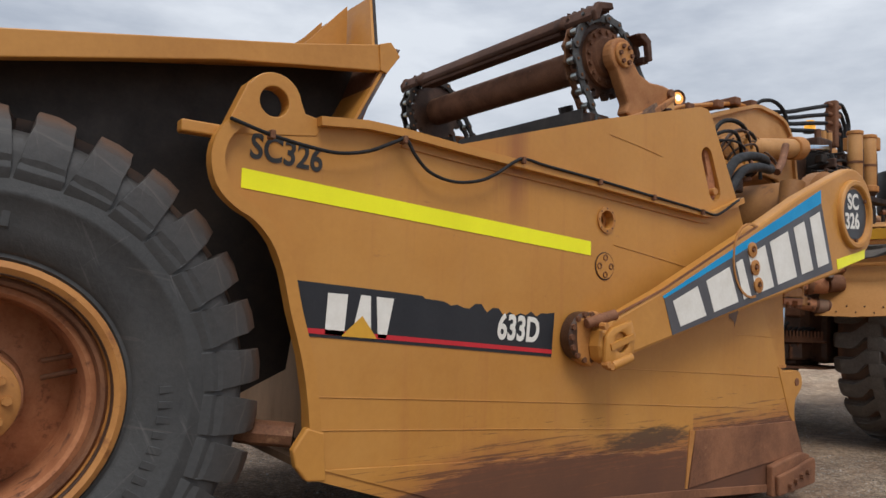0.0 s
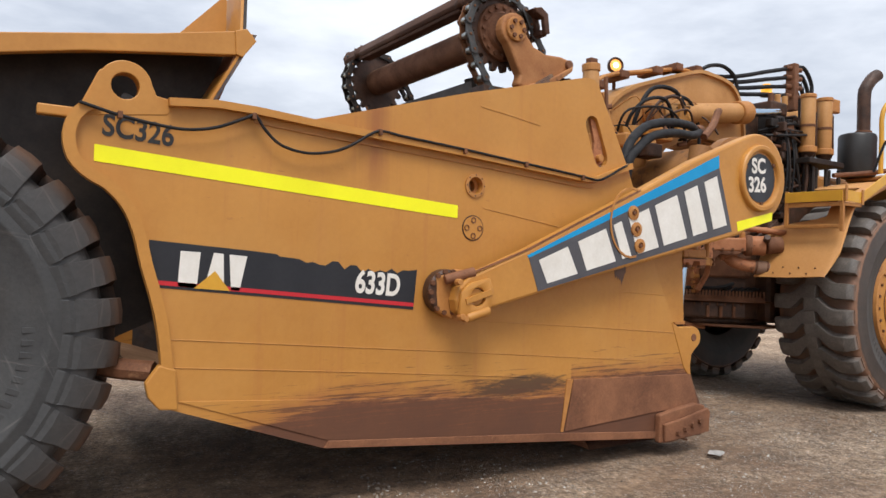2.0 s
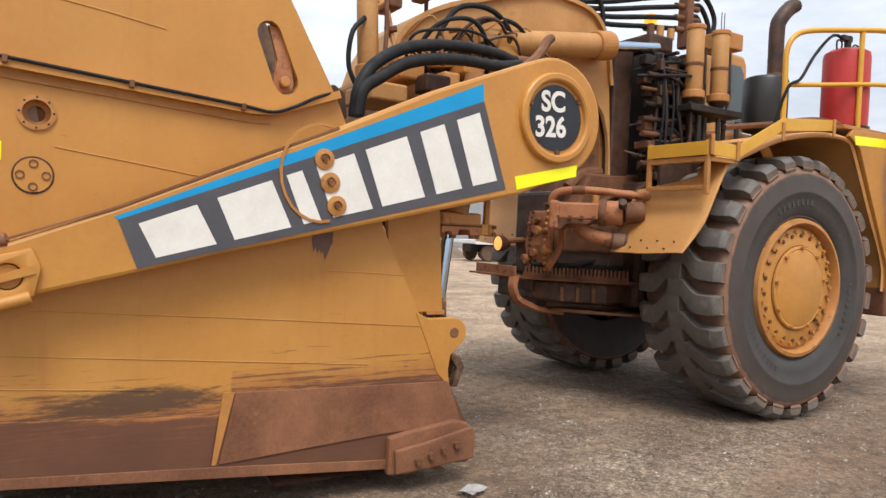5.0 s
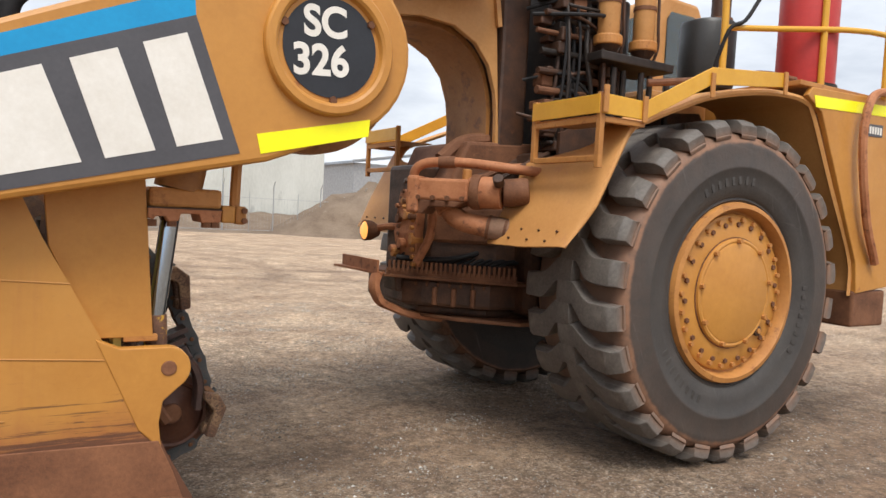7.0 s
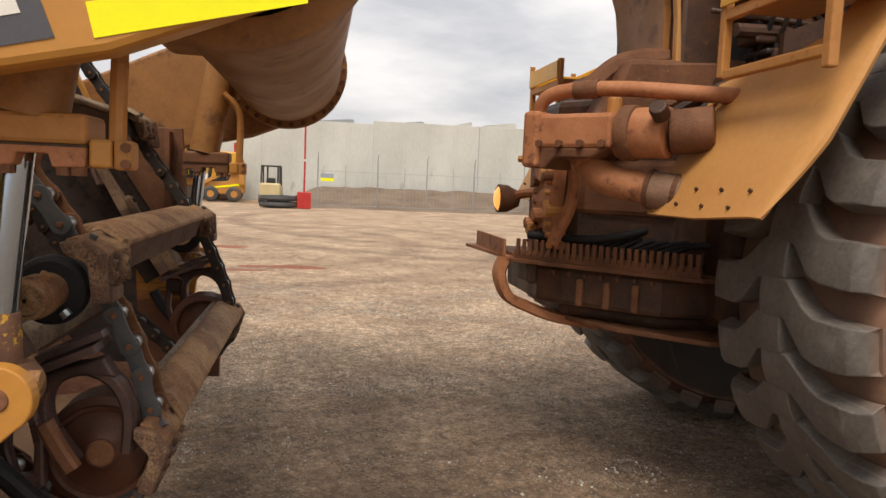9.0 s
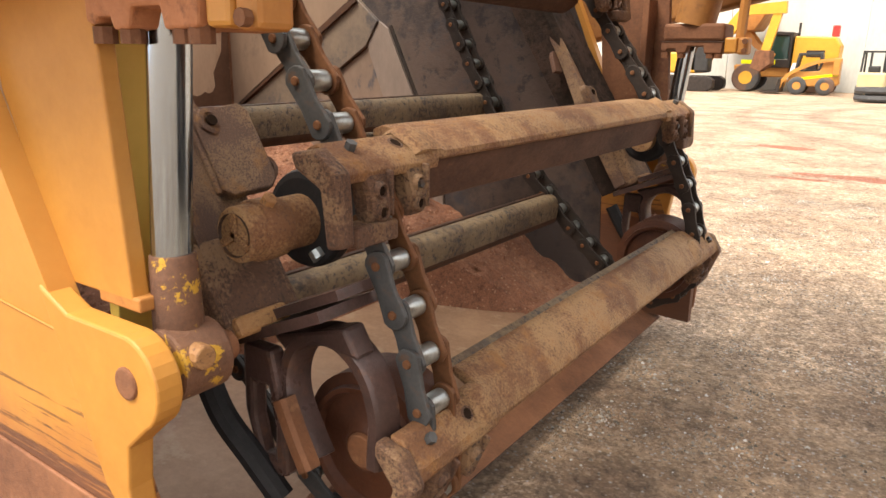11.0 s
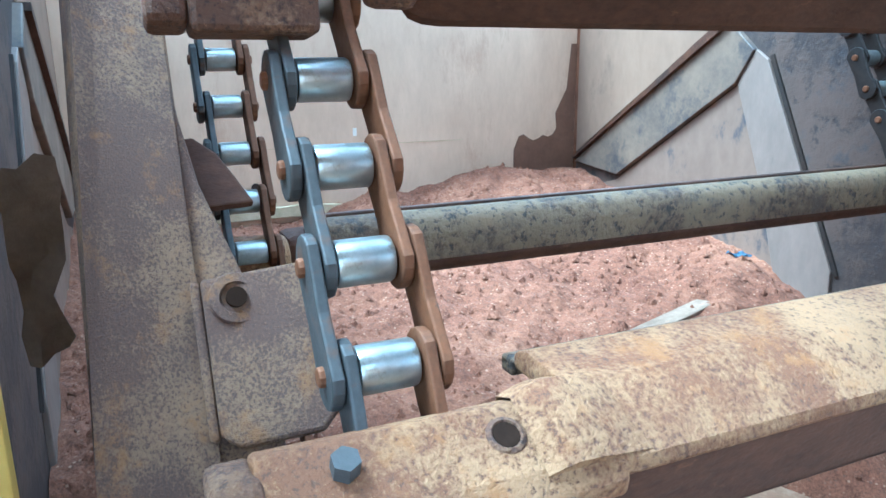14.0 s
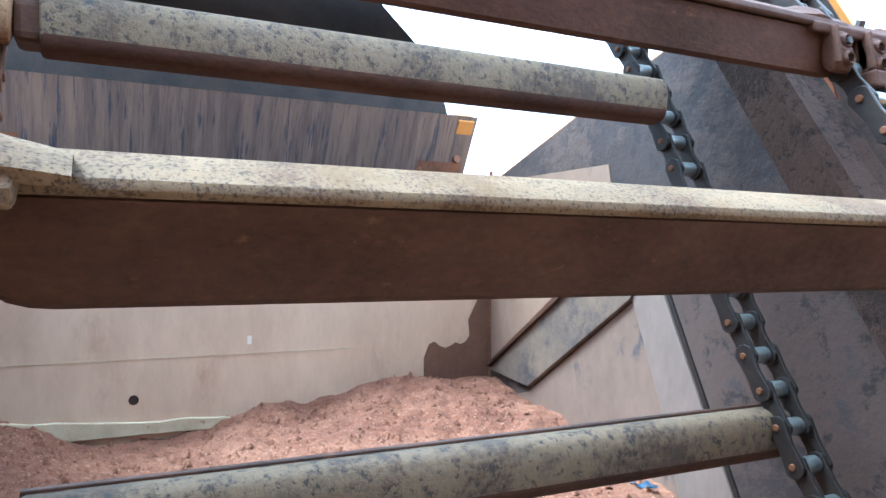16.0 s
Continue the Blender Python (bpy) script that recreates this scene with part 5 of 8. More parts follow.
    # front post and cylinder lug
    part("cylinder_lug", plate([(4.62, 1.13), (4.72, 1.085), (4.88, 1.085)] + ring_pts(4.915, 0.985, 0.10, 12, 85, -60) + [(4.90, 0.84), (4.885, 0.74), (4.90, 0.62), (4.80, 0.72)], (), *sorted((y_out - 0.006 * sgn, y_out + 0.052 * sgn)), 0.006), yellow, side, "yellow lug with rusty pin")
    part("lug_pin", rod((4.92, y_out - 0.012 * sgn, 0.988), (4.92, y_out + 0.24 * sgn, 0.988), 0.034, 20, bev=0.005), toe_rust, side)
    # far post and edge go rust-brown: that side's shade put into the colour
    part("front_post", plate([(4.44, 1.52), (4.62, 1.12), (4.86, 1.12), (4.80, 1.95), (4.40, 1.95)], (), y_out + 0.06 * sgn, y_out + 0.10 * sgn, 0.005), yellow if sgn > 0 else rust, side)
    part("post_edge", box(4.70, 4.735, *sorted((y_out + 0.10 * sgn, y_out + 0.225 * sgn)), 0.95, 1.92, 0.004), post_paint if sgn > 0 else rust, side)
    part("post_web", box(4.738, 4.88, min(y_out + 0.06 * sgn, y_out + 0.20 * sgn), max(y_out + 0.06 * sgn, y_out + 0.20 * sgn), 1.10, 1.13, 0.005), yellow_dusty, side)
    return side


side_near = bowl_side(0.0, 1, "bowl_side")
bowl_side(flip(0.0), -1, "bowl_side")


def lay(x, z, y=-0.003):
    """A frame on the near side: text runs forwards, z stays up."""
    return Matrix.Translation((x, y, z)) @ Matrix.Rotation(radians(90), 4, "X")


def decals():
    part("reflective_stripe", plate([(0.0, 2.16), (2.325, 1.995), (2.325, 1.905), (0.0, 2.07)], (), -0.003, 0.0), tape_yellow, side_near, "fluorescent yellow reflective stripe")
    tilt = Matrix.Rotation(radians(-3.5), 4, "Z")
    letters("SC326", 0.165, black_paint, side_near, lay(0.03, 2.215) @ tilt, "unit_number", squeeze=0.84, bold=0.022)
    # dark maker's band with a torn upper edge
    rng = random.Random(3)
    top = [(0.29, 1.665), (0.85, 1.625), (1.02, 1.61)]
    for i in range(22):
        x = 1.04 + 0.043 * i
        top.append((x, 1.605 - 0.075 * (x - 1.04) - (rng.uniform(0.0, 0.055) if 2 < i < 20 else 0.01)))
    top.append((2.01, 1.535))
    part("maker_band", plate(top[::-1] + [(0.31, 1.405), (1.99, 1.265)], (), -0.003, 0.0), decal_black, side_near, "torn black maker's decal band")
    part("band_line", plate([(0.31, 1.445), (1.99, 1.31), (1.99, 1.285), (0.31, 1.42)], (), -0.005, -0.003), decal_red, side_near)
    # maker's mark as three plain blocks and a wedge
    for poly in ([(0.45, 1.41), (0.46, 1.61), (0.57, 1.605), (0.555, 1.40)], [(0.60, 1.41), (0.645, 1.605), (0.70, 1.60), (0.71, 1.40)], [(0.735, 1.598), (0.84, 1.59), (0.80, 1.385), (0.75, 1.39)]):
        part("maker_mark", plate(poly, (), -0.005, -0.003), decal_white, side_near)
    part("maker_wedge", plate([(0.54, 1.40), (0.655, 1.50), (0.745, 1.385)], (), -0.0065, -0.005), bright_yellow, side_near)
    letters("633D", 0.20, decal_white, side_near, lay(1.545, 1.385, -0.005) @ Matrix.Rotation(radians(-4.6), 4, "Z"), "model_number", 0.001, 0.74)


decals()


def bowl_inside():
    part("bowl_floor", plate([(0.5, 0.74), (0.8, 0.66), (1.4, 0.46), (3.4, 0.28), (4.4, 0.18), (4.74, 0.15), (4.74, 0.12), (4.4, 0.145), (3.4, 0.24), (1.4, 0.41), (0.5, 0.70)], (), 0.06, flip(0.06)), floor_plate, scraper, "soil-scoured bowl floor plate")
    part("cutting_edge", plate([(4.68, 0.125), (4.88, 0.065), (4.89, 0.08), (4.70, 0.158)], (), 0.0, flip(0.0)), rust, scraper, "worn steel cutting edge")
    ej = part("ejector", plate([(0.07, 0.60), (flip(0.07), 0.60), (flip(0.07), 2.40), (0.07, 2.40)], (), 1.10, 1.04, 0, "x"), steel_wall, scraper, "tan soil-polished steel ejector wall")
    # spill guard: leans forwards above the wall, yellow and ribbed behind
    for nm, o0, o1, mt, lb in (("spill_guard", 0.0, -0.02, steel_streaked, "dark streaked spill guard plate"), ("guard_back", -0.022, -0.04, yellow, "yellow back of the spill guard")):
        lean = plate([(0.10, 2.42), (flip(0.066), 2.42), (flip(0.045), 2.93), (0.08, 2.93)], (), o0, o1, 0, "x")
        for vt in lean.verts:
            vt.co.x += 0.66 + 0.52 * (vt.co.z - 2.52)
        low = part(nm, lean, mt, ej, lb)
        crest = plate([(0.30, 2.93), (3.18, 2.93), (3.04, 3.34), (0.44, 3.34)], (), o0, o1, 0, "x")
        for vt in crest.verts:
            vt.co.x += 0.874 + 0.10 * (vt.co.z - 2.93)
        part("guard_crest", crest, dark_iron if mt is steel_streaked else mt, low)
    for y in (0.62, 0.95, 1.74, 2.5, 2.84):
        part("guard_rib", plate([(0.42, 2.88), (0.83, 3.33), (0.84, 2.88)], (), y, y + 0.02), yellow, ej)
    part("guard_ledge", box(0.60, 1.10, 0.12, flip(0.12), 2.385, 2.42, 0.0), rust_dark, ej)
    part("weld_line", box(1.10, 1.103, 0.2, 2.5, 1.29, 1.294, 0), dried_residue, ej)
    rng = random.Random(4)
    wet = [(flip(0.075), 1.0), (flip(0.075), 1.93), (3.36, 1.93), (3.33, 1.62), (3.24, 1.45), (3.25, 1.34)]
    wet += [(3.22 - 0.04 * q, 1.315 - 0.02 * q * 0.3 + rng.uniform(-0.035, 0.035)) for q in range(8)] + [(2.90, 1.20), (2.90, 1.0)]
    part("wet_stain", plate(wet, (), 1.10, 1.1025, 0, "x"), wet_stain, ej, "dark damp stain with a ragged edge")
    part("plug", rod((1.09, 1.085, 1.06), (1.104, 1.085, 1.06), 0.028, 14), dark_iron, ej)
    part("chip", box(1.10, 1.103, 1.72, 1.745, 1.35, 1.40, 0), decal_white, ej)
    res = [(0.35, 0.86), (0.35, 1.0)] + [(0.45 + 0.13 * q, 0.985 - 0.008 * q + rng.uniform(-0.012, 0.012)) for q in range(12)] + [(1.98, 0.86)]
    part("residue_ledge", plate(res, (), 1.10, 1.13, 0.006, "x"), dried_residue, ej, "pale dried residue along the foot of the wall")
    bolt = part("edge_bolt", rod((0.70, 3.33, 2.63), (0.745, 3.33, 2.63), 0.03, 6), rust, ej)
    for sy in (1, -1):
        f = (lambda y: y) if sy > 0 else flip
        a, b = sorted((f(0.06), f(0.10)))
        # diagonal brace with a notched strip, and a plate joint on the inside of the wall
        part("corner_brace", plate([(1.15, 1.10), (1.65, 1.06), (2.63, 1.67), (2.74, 1.84), (2.55, 2.0)], (), a, b, 0.006), brace_worn, scraper, "scoured diagonal brace plate")
        e, g = sorted((f(0.06), f(0.085)))
        part("joint_plate", plate([(2.632, 1.672), (2.742, 1.842), (2.82, 1.79), (3.31, 0.80), (3.32, 0.45), (3.06, 0.47), (2.84, 1.16)], (), e, g, 0.004), liner_joint, scraper, "grey scoured plate beside the lining joint")
        c, d = sorted((f(0.06), f(0.125)))
        part("notched_strip", plate([(1.16, 1.12)] + [(1.16 + 0.14 * i + (0.0 if j == 0 else 0.03), 1.13 + 0.0896 * i + (0.022 if j else 0)) for i in range(10) for j in (0, 1)] + [(2.55, 2.0), (2.56, 1.97)], (), c, d), rust_dark, scraper)
        part("plate_joint", sweep([(2.835, f(0.066), 1.81), (3.335, f(0.066), 0.78)], [(-0.012, -0.012), (0.012, -0.012), (0.012, 0.012), (-0.012, 0.012)]), dark_iron, scraper)
        c, d = sorted((f(0.058), f(0.066)))
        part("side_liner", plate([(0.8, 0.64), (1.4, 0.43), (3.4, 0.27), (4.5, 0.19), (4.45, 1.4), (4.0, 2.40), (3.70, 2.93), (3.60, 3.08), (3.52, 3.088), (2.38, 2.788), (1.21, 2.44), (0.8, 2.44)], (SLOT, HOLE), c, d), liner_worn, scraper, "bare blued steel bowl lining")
        c, d = sorted((f(0.066), f(0.0705)))
        part("lower_liner", plate([(1.14, 0.9), (1.62, 1.02), (2.80, 1.77), (3.25, 0.84), (3.25, 0.45), (1.14, 0.55)], (), c, d), liner_low, scraper, "scoured grey lower lining")
        part("corner_liner", plate([(1.12, 1.16), (2.50, 2.02), (2.42, 2.40), (1.12, 2.42)], (), c, d), liner_corner, scraper, "soil-polished rear corner lining")
    # corner post that closes the rear of the far side
    part("rear_corner_strip", box(1.10, 1.13, 3.405, 3.42, 0.9, 2.5, 0.004), rust, scraper)


bowl_inside()


def rear_wings():
    for sy in (1, -1):
        f = (lambda y: y) if sy > 0 else flip
        a, b = sorted((f(0.08), f(0.14)))
        wing = part("rear_wing", plate([(-3.2, 2.16), (-0.95, 2.595), (0.30, 2.83), (0.74, 2.93), (0.76, 2.79), (0.30, 2.72), (-0.06, 2.665), (-0.94, 2.475), (-3.2, 2.03)], (), a, b, 0.006), yellow, scraper, "yellow rolled edge of the bowl's rear guard")
        part("edge_cap", plate([(0.74, 2.93), (0.81, 2.955), (0.87, 2.89), (0.79, 2.78), (0.75, 2.79)], (), *sorted((f(0.07), f(0.20))), 0.004), yellow, wing)
        part("top_flange", sweep([(-3.2, f(0.34), 2.135), (-0.95, f(0.34), 2.57), (0.30, f(0.34), 2.805), (0.75, f(0.34), 2.90)], [(-0.012, -0.21), (0.012, -0.21), (0.012, 0.21), (-0.012, 0.21)]), yellow_dusty, wing)
        c, d = sorted((f(0.42), f(0.46)))
        # recess shadow under the wing is put into this plate's black colour
        part("guard_web", plate([(-3.2, 2.14), (0.75, 2.92), (0.83, 2.9), (0.64, 2.52), (0.45, 1.2), (-0.2, 0.9), (-0.6, 1.2), (-3.2, 1.2)], (), c, d), dark_iron, wing, "rear guard plate, coloured black for the recess shade")
        part("end_web", sweep([(0.80, f(0.28), 2.90), (0.66, f(0.28), 2.52)], [(-0.012, -0.18), (0.012, -0.18), (0.012, 0.18), (-0.012, 0.18)]), rust, wing)
    part("rear_frame", box(-3.4, -0.3, 0.75, flip(0.75), 0.85, 1.6, 0.06), rust_dark, scraper, "dark rear frame of the scraper")
    part("axle_tube", rod((-0.97, 0.4, 1.15), (-0.97, flip(0.4), 1.15), 0.24, 24), rust_dark, scraper)
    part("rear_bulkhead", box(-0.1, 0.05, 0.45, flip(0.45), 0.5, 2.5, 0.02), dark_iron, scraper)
    part("tie_bar", box(-0.27, 0.0, 0.02, 0.09, 2.29, 2.345, 0.008), yellow, scraper)
    part("ejector_cylinder", rod((0.35, 0.3, 2.36), (0.1, 0.55, 2.62), 0.035, 14), galvanised, scraper)
    part("lower_strut", hose([(0.36, 0.10, 0.92), (0.1, 0.25, 0.95), (-0.3, 0.5, 1.05)], 0.06), rust, scraper)


rear_wings()
for y0_, s_ in ((0.02, 1), (flip(0.02), -1)):
    w_ = tyre(scraper, -0.97, 1.148, y0_, s_, 1.172, 0.86, 0.522, 30, haul_tread(1.172, 0.86), 0.10, rubber, rubber, True)
    idle_rim(w_, 0.52)


def cable():
    y = -0.062
    pts = [(x, y, z) for x, z in ((-0.085, 2.362), (0.107, 2.318), (0.30, 2.292), (0.456, 2.286), (0.62, 2.32), (0.777, 2.392), (0.84, 2.415), (0.90, 2.34), (1.0, 2.262), (1.16, 2.232), (1.33, 2.258), (1.46, 2.315), (1.60, 2.405), (1.68, 2.43), (1.85, 2.415), (2.325, 2.385), (2.88, 2.342), (3.2, 2.318), (3.46, 2.298), (3.62, 2.285), (3.75, 2.335), (3.88, 2.405))] + [(4.03, -0.03, 2.46)]
    return part("cable", hose(pts, 0.0095, 6), rubber_hose, scraper, "black rubber cable looped along the rail")


cab_ = cable()
for x_, z_ in ((0.83, 2.41), (1.66, 2.42), (2.33, 2.375), (2.88, 2.335), (3.45, 2.29), (0.11, 2.32)):
    part("cable_clip", box(x_ - 0.012, x_ + 0.012, -0.082, -0.03, z_ - 0.02, z_ + 0.02, 0.004), rust, cab_)


def soil_height(x, y):
    back = max(0.0, 1 - max(x - 1.1, 0) / 3.3)
    h = 0.36 + 0.63 * back ** 0.9 + 0.12 * math.exp(-((y - 2.9) / 0.55) ** 2 - ((x - 1.5) / 0.7) ** 2) + 0.10 * math.exp(-((y - 3.3) / 0.5) ** 2 - ((x - 2.7) / 0.7) ** 2) - 0.17 * math.exp(-((y - 1.15) / 0.5) ** 2) * back ** 2
    h += 0.06 * noise.noise(Vector((x * 2.2, y * 2.2, 0))) + 0.035 * noise.noise(Vector((x * 7, y * 7, 3))) + 0.012 * noise.noise(Vector((x * 21, y * 21, 5))) + 0.006 * noise.noise(Vector((x * 55, y * 55, 8)))
    h = h - max(0, (x - 3.9)) * 0.32
    rag = 0.10 * noise.noise(Vector((x * 5, y * 5, 2))) + 0.05 * noise.noise(Vector((x * 14, y * 14, 6)))
    rim = 4.60 - 0.15 * max(y - 1.5, 0) ** 1.6 + 1.3 * rag
    bare = min(max((x - 3.45 - 1.15 * min(max((y - 2.35) / 0.6, 0), 1)) / 0.3, 0), 1) * min(max((rim - x) / 0.10 + 0.5, 0), 1)
    return max(h, 0.22 + 0.04 * rag) * (1 - bare) + 0.10 * bare


def dirt_in_bowl():
    nx, ny = 190, 170
    verts, faces = [], []
    for i in range(nx + 1):
        x = 1.1 + 3.65 * i / nx
        for j in range(ny + 1):
            y = 0.07 + (flip(0.14)) * j / ny
            verts.append((x, y, soil_height(x, y)))
    for i in range(nx):
        for j in range(ny):
            k = i * (ny + 1) + j
            faces.append((k, k + ny + 1, k + ny + 2, k + 1))
    # loose clods
    rng = random.Random(21)
    for _ in range(9000):
        x, y = 1.15 + 3.2 * rng.random() ** 1.1, rng.uniform(0.12, 3.36)
        r = 0.004 + 0.022 * rng.random() ** 4
        h, k, a = soil_height(x, y), len(verts), rng.uniform(0, 6.28)
        for i in range(5):
            q = r * rng.uniform(0.7, 1.2)
            verts.append((x + q * math.cos(a + i * 1.257), y + q * math.sin(a + i * 1.257), h - 0.004 + rng.uniform(-0.2, 0.3) * r))
        verts.append((x + rng.uniform(-0.3, 0.3) * r, y + rng.uniform(-0.3, 0.3) * r, h + r * rng.uniform(0.5, 1.1)))
        faces += [(k + i, k + (i + 1) % 5, k + 5) for i in range(5)]
    me = bpy.data.meshes.new("soil_heap")
    me.from_pydata(verts, [], faces)
    me.materials.append(red_soil)
    tagged(new("soil_heap", me), "loose reddish-brown soil left in the bowl", "soil", kind="stuff")
    st = tagged(part("wood_offcut", box(-0.56, 0.56, -0.045, 0.045, -0.015, 0.03, 0.006), weathered_board), "splintered grey wood offcut lying on the soil", "wood offcut")
    st.matrix_world = pose(3.27, 2.4, soil_height(3.27, 2.4) + 0.04, 3, 2, 113)
    rg = bmesh.new()
    for i in range(5):
        for j in range(4):
            rg.verts.new((0.028 * i - 0.056, 0.026 * j - 0.04, 0.012 * math.sin(i * 2.1 + j * 1.3)))
    rg.verts.ensure_lookup_table()
    for i in range(4):
        for j in range(3):
            rg.faces.new([rg.verts[k] for k in (i * 4 + j, i * 4 + 4 + j, i * 4 + 5 + j, i * 4 + 1 + j)])
    bmesh.ops.solidify(rg, geom=rg.faces[:], thickness=0.004)
    rag = tagged(part("rag_scrap", rg, blue_rag), "small faded blue rag scrap on the soil", "rag")
    rag.matrix_world = pose(2.87, 3.27, soil_height(2.87, 3.27) + 0.018, 0, 0, 20)


dirt_in_bowl()


# ---------------------------------------------------------------- draft yoke: arms, torque tube, gooseneck
yoke = thing("draft_yoke", "yellow draft yoke with two arms, torque tube and arched gooseneck", "draft yoke")
ARM = [(2.80, 1.70), (2.44, 1.555), (2.30, 1.50), (2.225, 1.43), (2.205, 1.34), (2.225, 1.255), (2.29, 1.225), (2.49, 1.28), (3.34, 1.49), (4.4, 1.73), (5.27, 1.925)] + ring_pts(5.545, 2.47, 0.405, 16, -62, 112) + [(5.27, 2.80), (4.6, 2.53), (3.96, 2.225)]


def draft_arm(f, sgn):
    # far arm gets the darker coat: its shade is put into the paint
    coat = yellow if sgn > 0 else neck_grime_shade
    a, b = sorted((f(-0.20), f(-0.09)))
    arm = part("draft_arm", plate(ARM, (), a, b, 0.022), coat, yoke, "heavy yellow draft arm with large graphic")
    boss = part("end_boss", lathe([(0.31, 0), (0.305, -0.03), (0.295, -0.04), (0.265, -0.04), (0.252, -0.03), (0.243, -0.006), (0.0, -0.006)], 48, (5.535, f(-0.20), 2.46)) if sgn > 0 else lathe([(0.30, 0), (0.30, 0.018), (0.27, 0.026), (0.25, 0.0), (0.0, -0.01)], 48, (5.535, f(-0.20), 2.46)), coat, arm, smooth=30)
    for a_ in (35, 160, 275):
        shared("bolt", bolt_rust, boss, Matrix.Translation((5.535 + 0.235 * math.cos(radians(a_)), f(-0.207), 2.46 + 0.235 * math.sin(radians(a_)))) @ Matrix.Rotation(radians(90 * sgn), 4, "X"))
    part("rear_bracket", plate([(2.10, 1.50), (2.30, 1.55), (2.42, 1.52), (2.40, 1.30), (2.25, 1.20), (2.12, 1.26)], (), *sorted((f(-0.10), f(-0.01))), 0.02), yellow_dusty, arm, "rust-edged pivot bracket")
    part("pivot_ring", lathe([(0.155, 0), (0.155, -0.07 * sgn), (0.135, -0.085 * sgn), (0.10, -0.085 * sgn), (0.0, -0.07 * sgn)], 32, (2.21, f(-0.01), 1.39)), rust_dark, arm, smooth=30)
    ring_of_bolts(arm, bolt_rust, 2.21, 1.39, f(-0.09), 0.142, 14, -sgn)
    cap = part("pivot_cap", plate([(2.215, 1.245), (2.225, 1.40), (2.29, 1.455), (2.46, 1.50), (2.50, 1.41), (2.475, 1.275), (2.30, 1.215)], (ring_pts(2.365, 1.365, 0.062, 18),), *sorted((f(-0.235), f(-0.20))), 0.012), coat, arm, "yellow clamp cap of the pivot", smooth=30)
    part("cap_core", lathe([(0.062, 0), (0.056, -0.012 * sgn), (0.0, -0.012 * sgn)], 24, (2.365, f(-0.20), 1.365)), coat, cap, smooth=30)
    part("keeper_bar", sweep([(2.26, f(-0.232), 1.335), (2.47, f(-0.232), 1.40)], [(-0.019, -0.012), (0.019, -0.012), (0.019, 0.012), (-0.019, 0.012)]), coat, cap)
    part("clamp_barrel", rod((2.28, f(-0.225), 1.222), (2.46, f(-0.225), 1.272), 0.032, 16, bev=0.008), coat, cap, smooth=40)
    part("clamp_barrel", rod((2.155, f(-0.13), 1.475), (2.36, f(-0.185), 1.535), 0.034, 16, bev=0.008), toe_rust, cap, "rust-stripped clamp barrel", smooth=40)
    for x, z in ((2.265, 1.218), (2.235, 1.232), (2.205, 1.465)):
        part("clamp_bolt", rod((x, f(-0.20), z), (x, f(-0.25), z), 0.022, 8, bev=0.004), yellow_dusty, cap)
    part("edge_weld", sweep([(2.30, f(-0.196), 1.515), (2.80, f(-0.196), 1.70), (3.96, f(-0.196), 2.222)], [(-0.006, -0.006), (0.006, -0.006), (0.006, 0.006), (-0.006, 0.006)]), toe_rust, arm)
    # welded round cover with three bolts
    e = [(3.86 + 0.235 * math.cos(t), f(-0.203), 1.955 + 0.275 * math.sin(t)) for t in [radians(d) for d in range(75, 286, 15)]]
    part("weld_arc", sweep(e, [(-0.008, -0.008), (0.008, -0.008), (0.008, 0.008), (-0.008, 0.008)]), yellow_dusty, arm)
    for x, z in ((3.875, 2.035), (3.915, 1.905), (3.96, 1.775)):
        bb = part("grease_boss", lathe([(0.058, 0), (0.058, -0.014 * sgn), (0.03, -0.02 * sgn), (0.03, -0.008 * sgn), (0.0, -0.008 * sgn)], 24, (x, f(-0.20), z)), yellow_dusty, arm, smooth=30)
        part("grease_plug", rod((x, f(-0.20), z), (x, f(-0.226), z), 0.016, 8), rust, bb)
    drip = random.Random(6)
    part("drip_stain", plate([(3.895, 1.61), (4.03, 1.635)] + [(4.03 - 0.012 * q, 1.54 + drip.uniform(-0.055, 0.03) - 0.035 * math.sin(q * 0.29)) for q in range(12)], (), *sorted((f(-0.002), f(0.0)))), wet_stain, scraper, "oily dark stain below the arm")
    return arm


arm_near = draft_arm(lambda y: y, 1)
draft_arm(flip, -1)


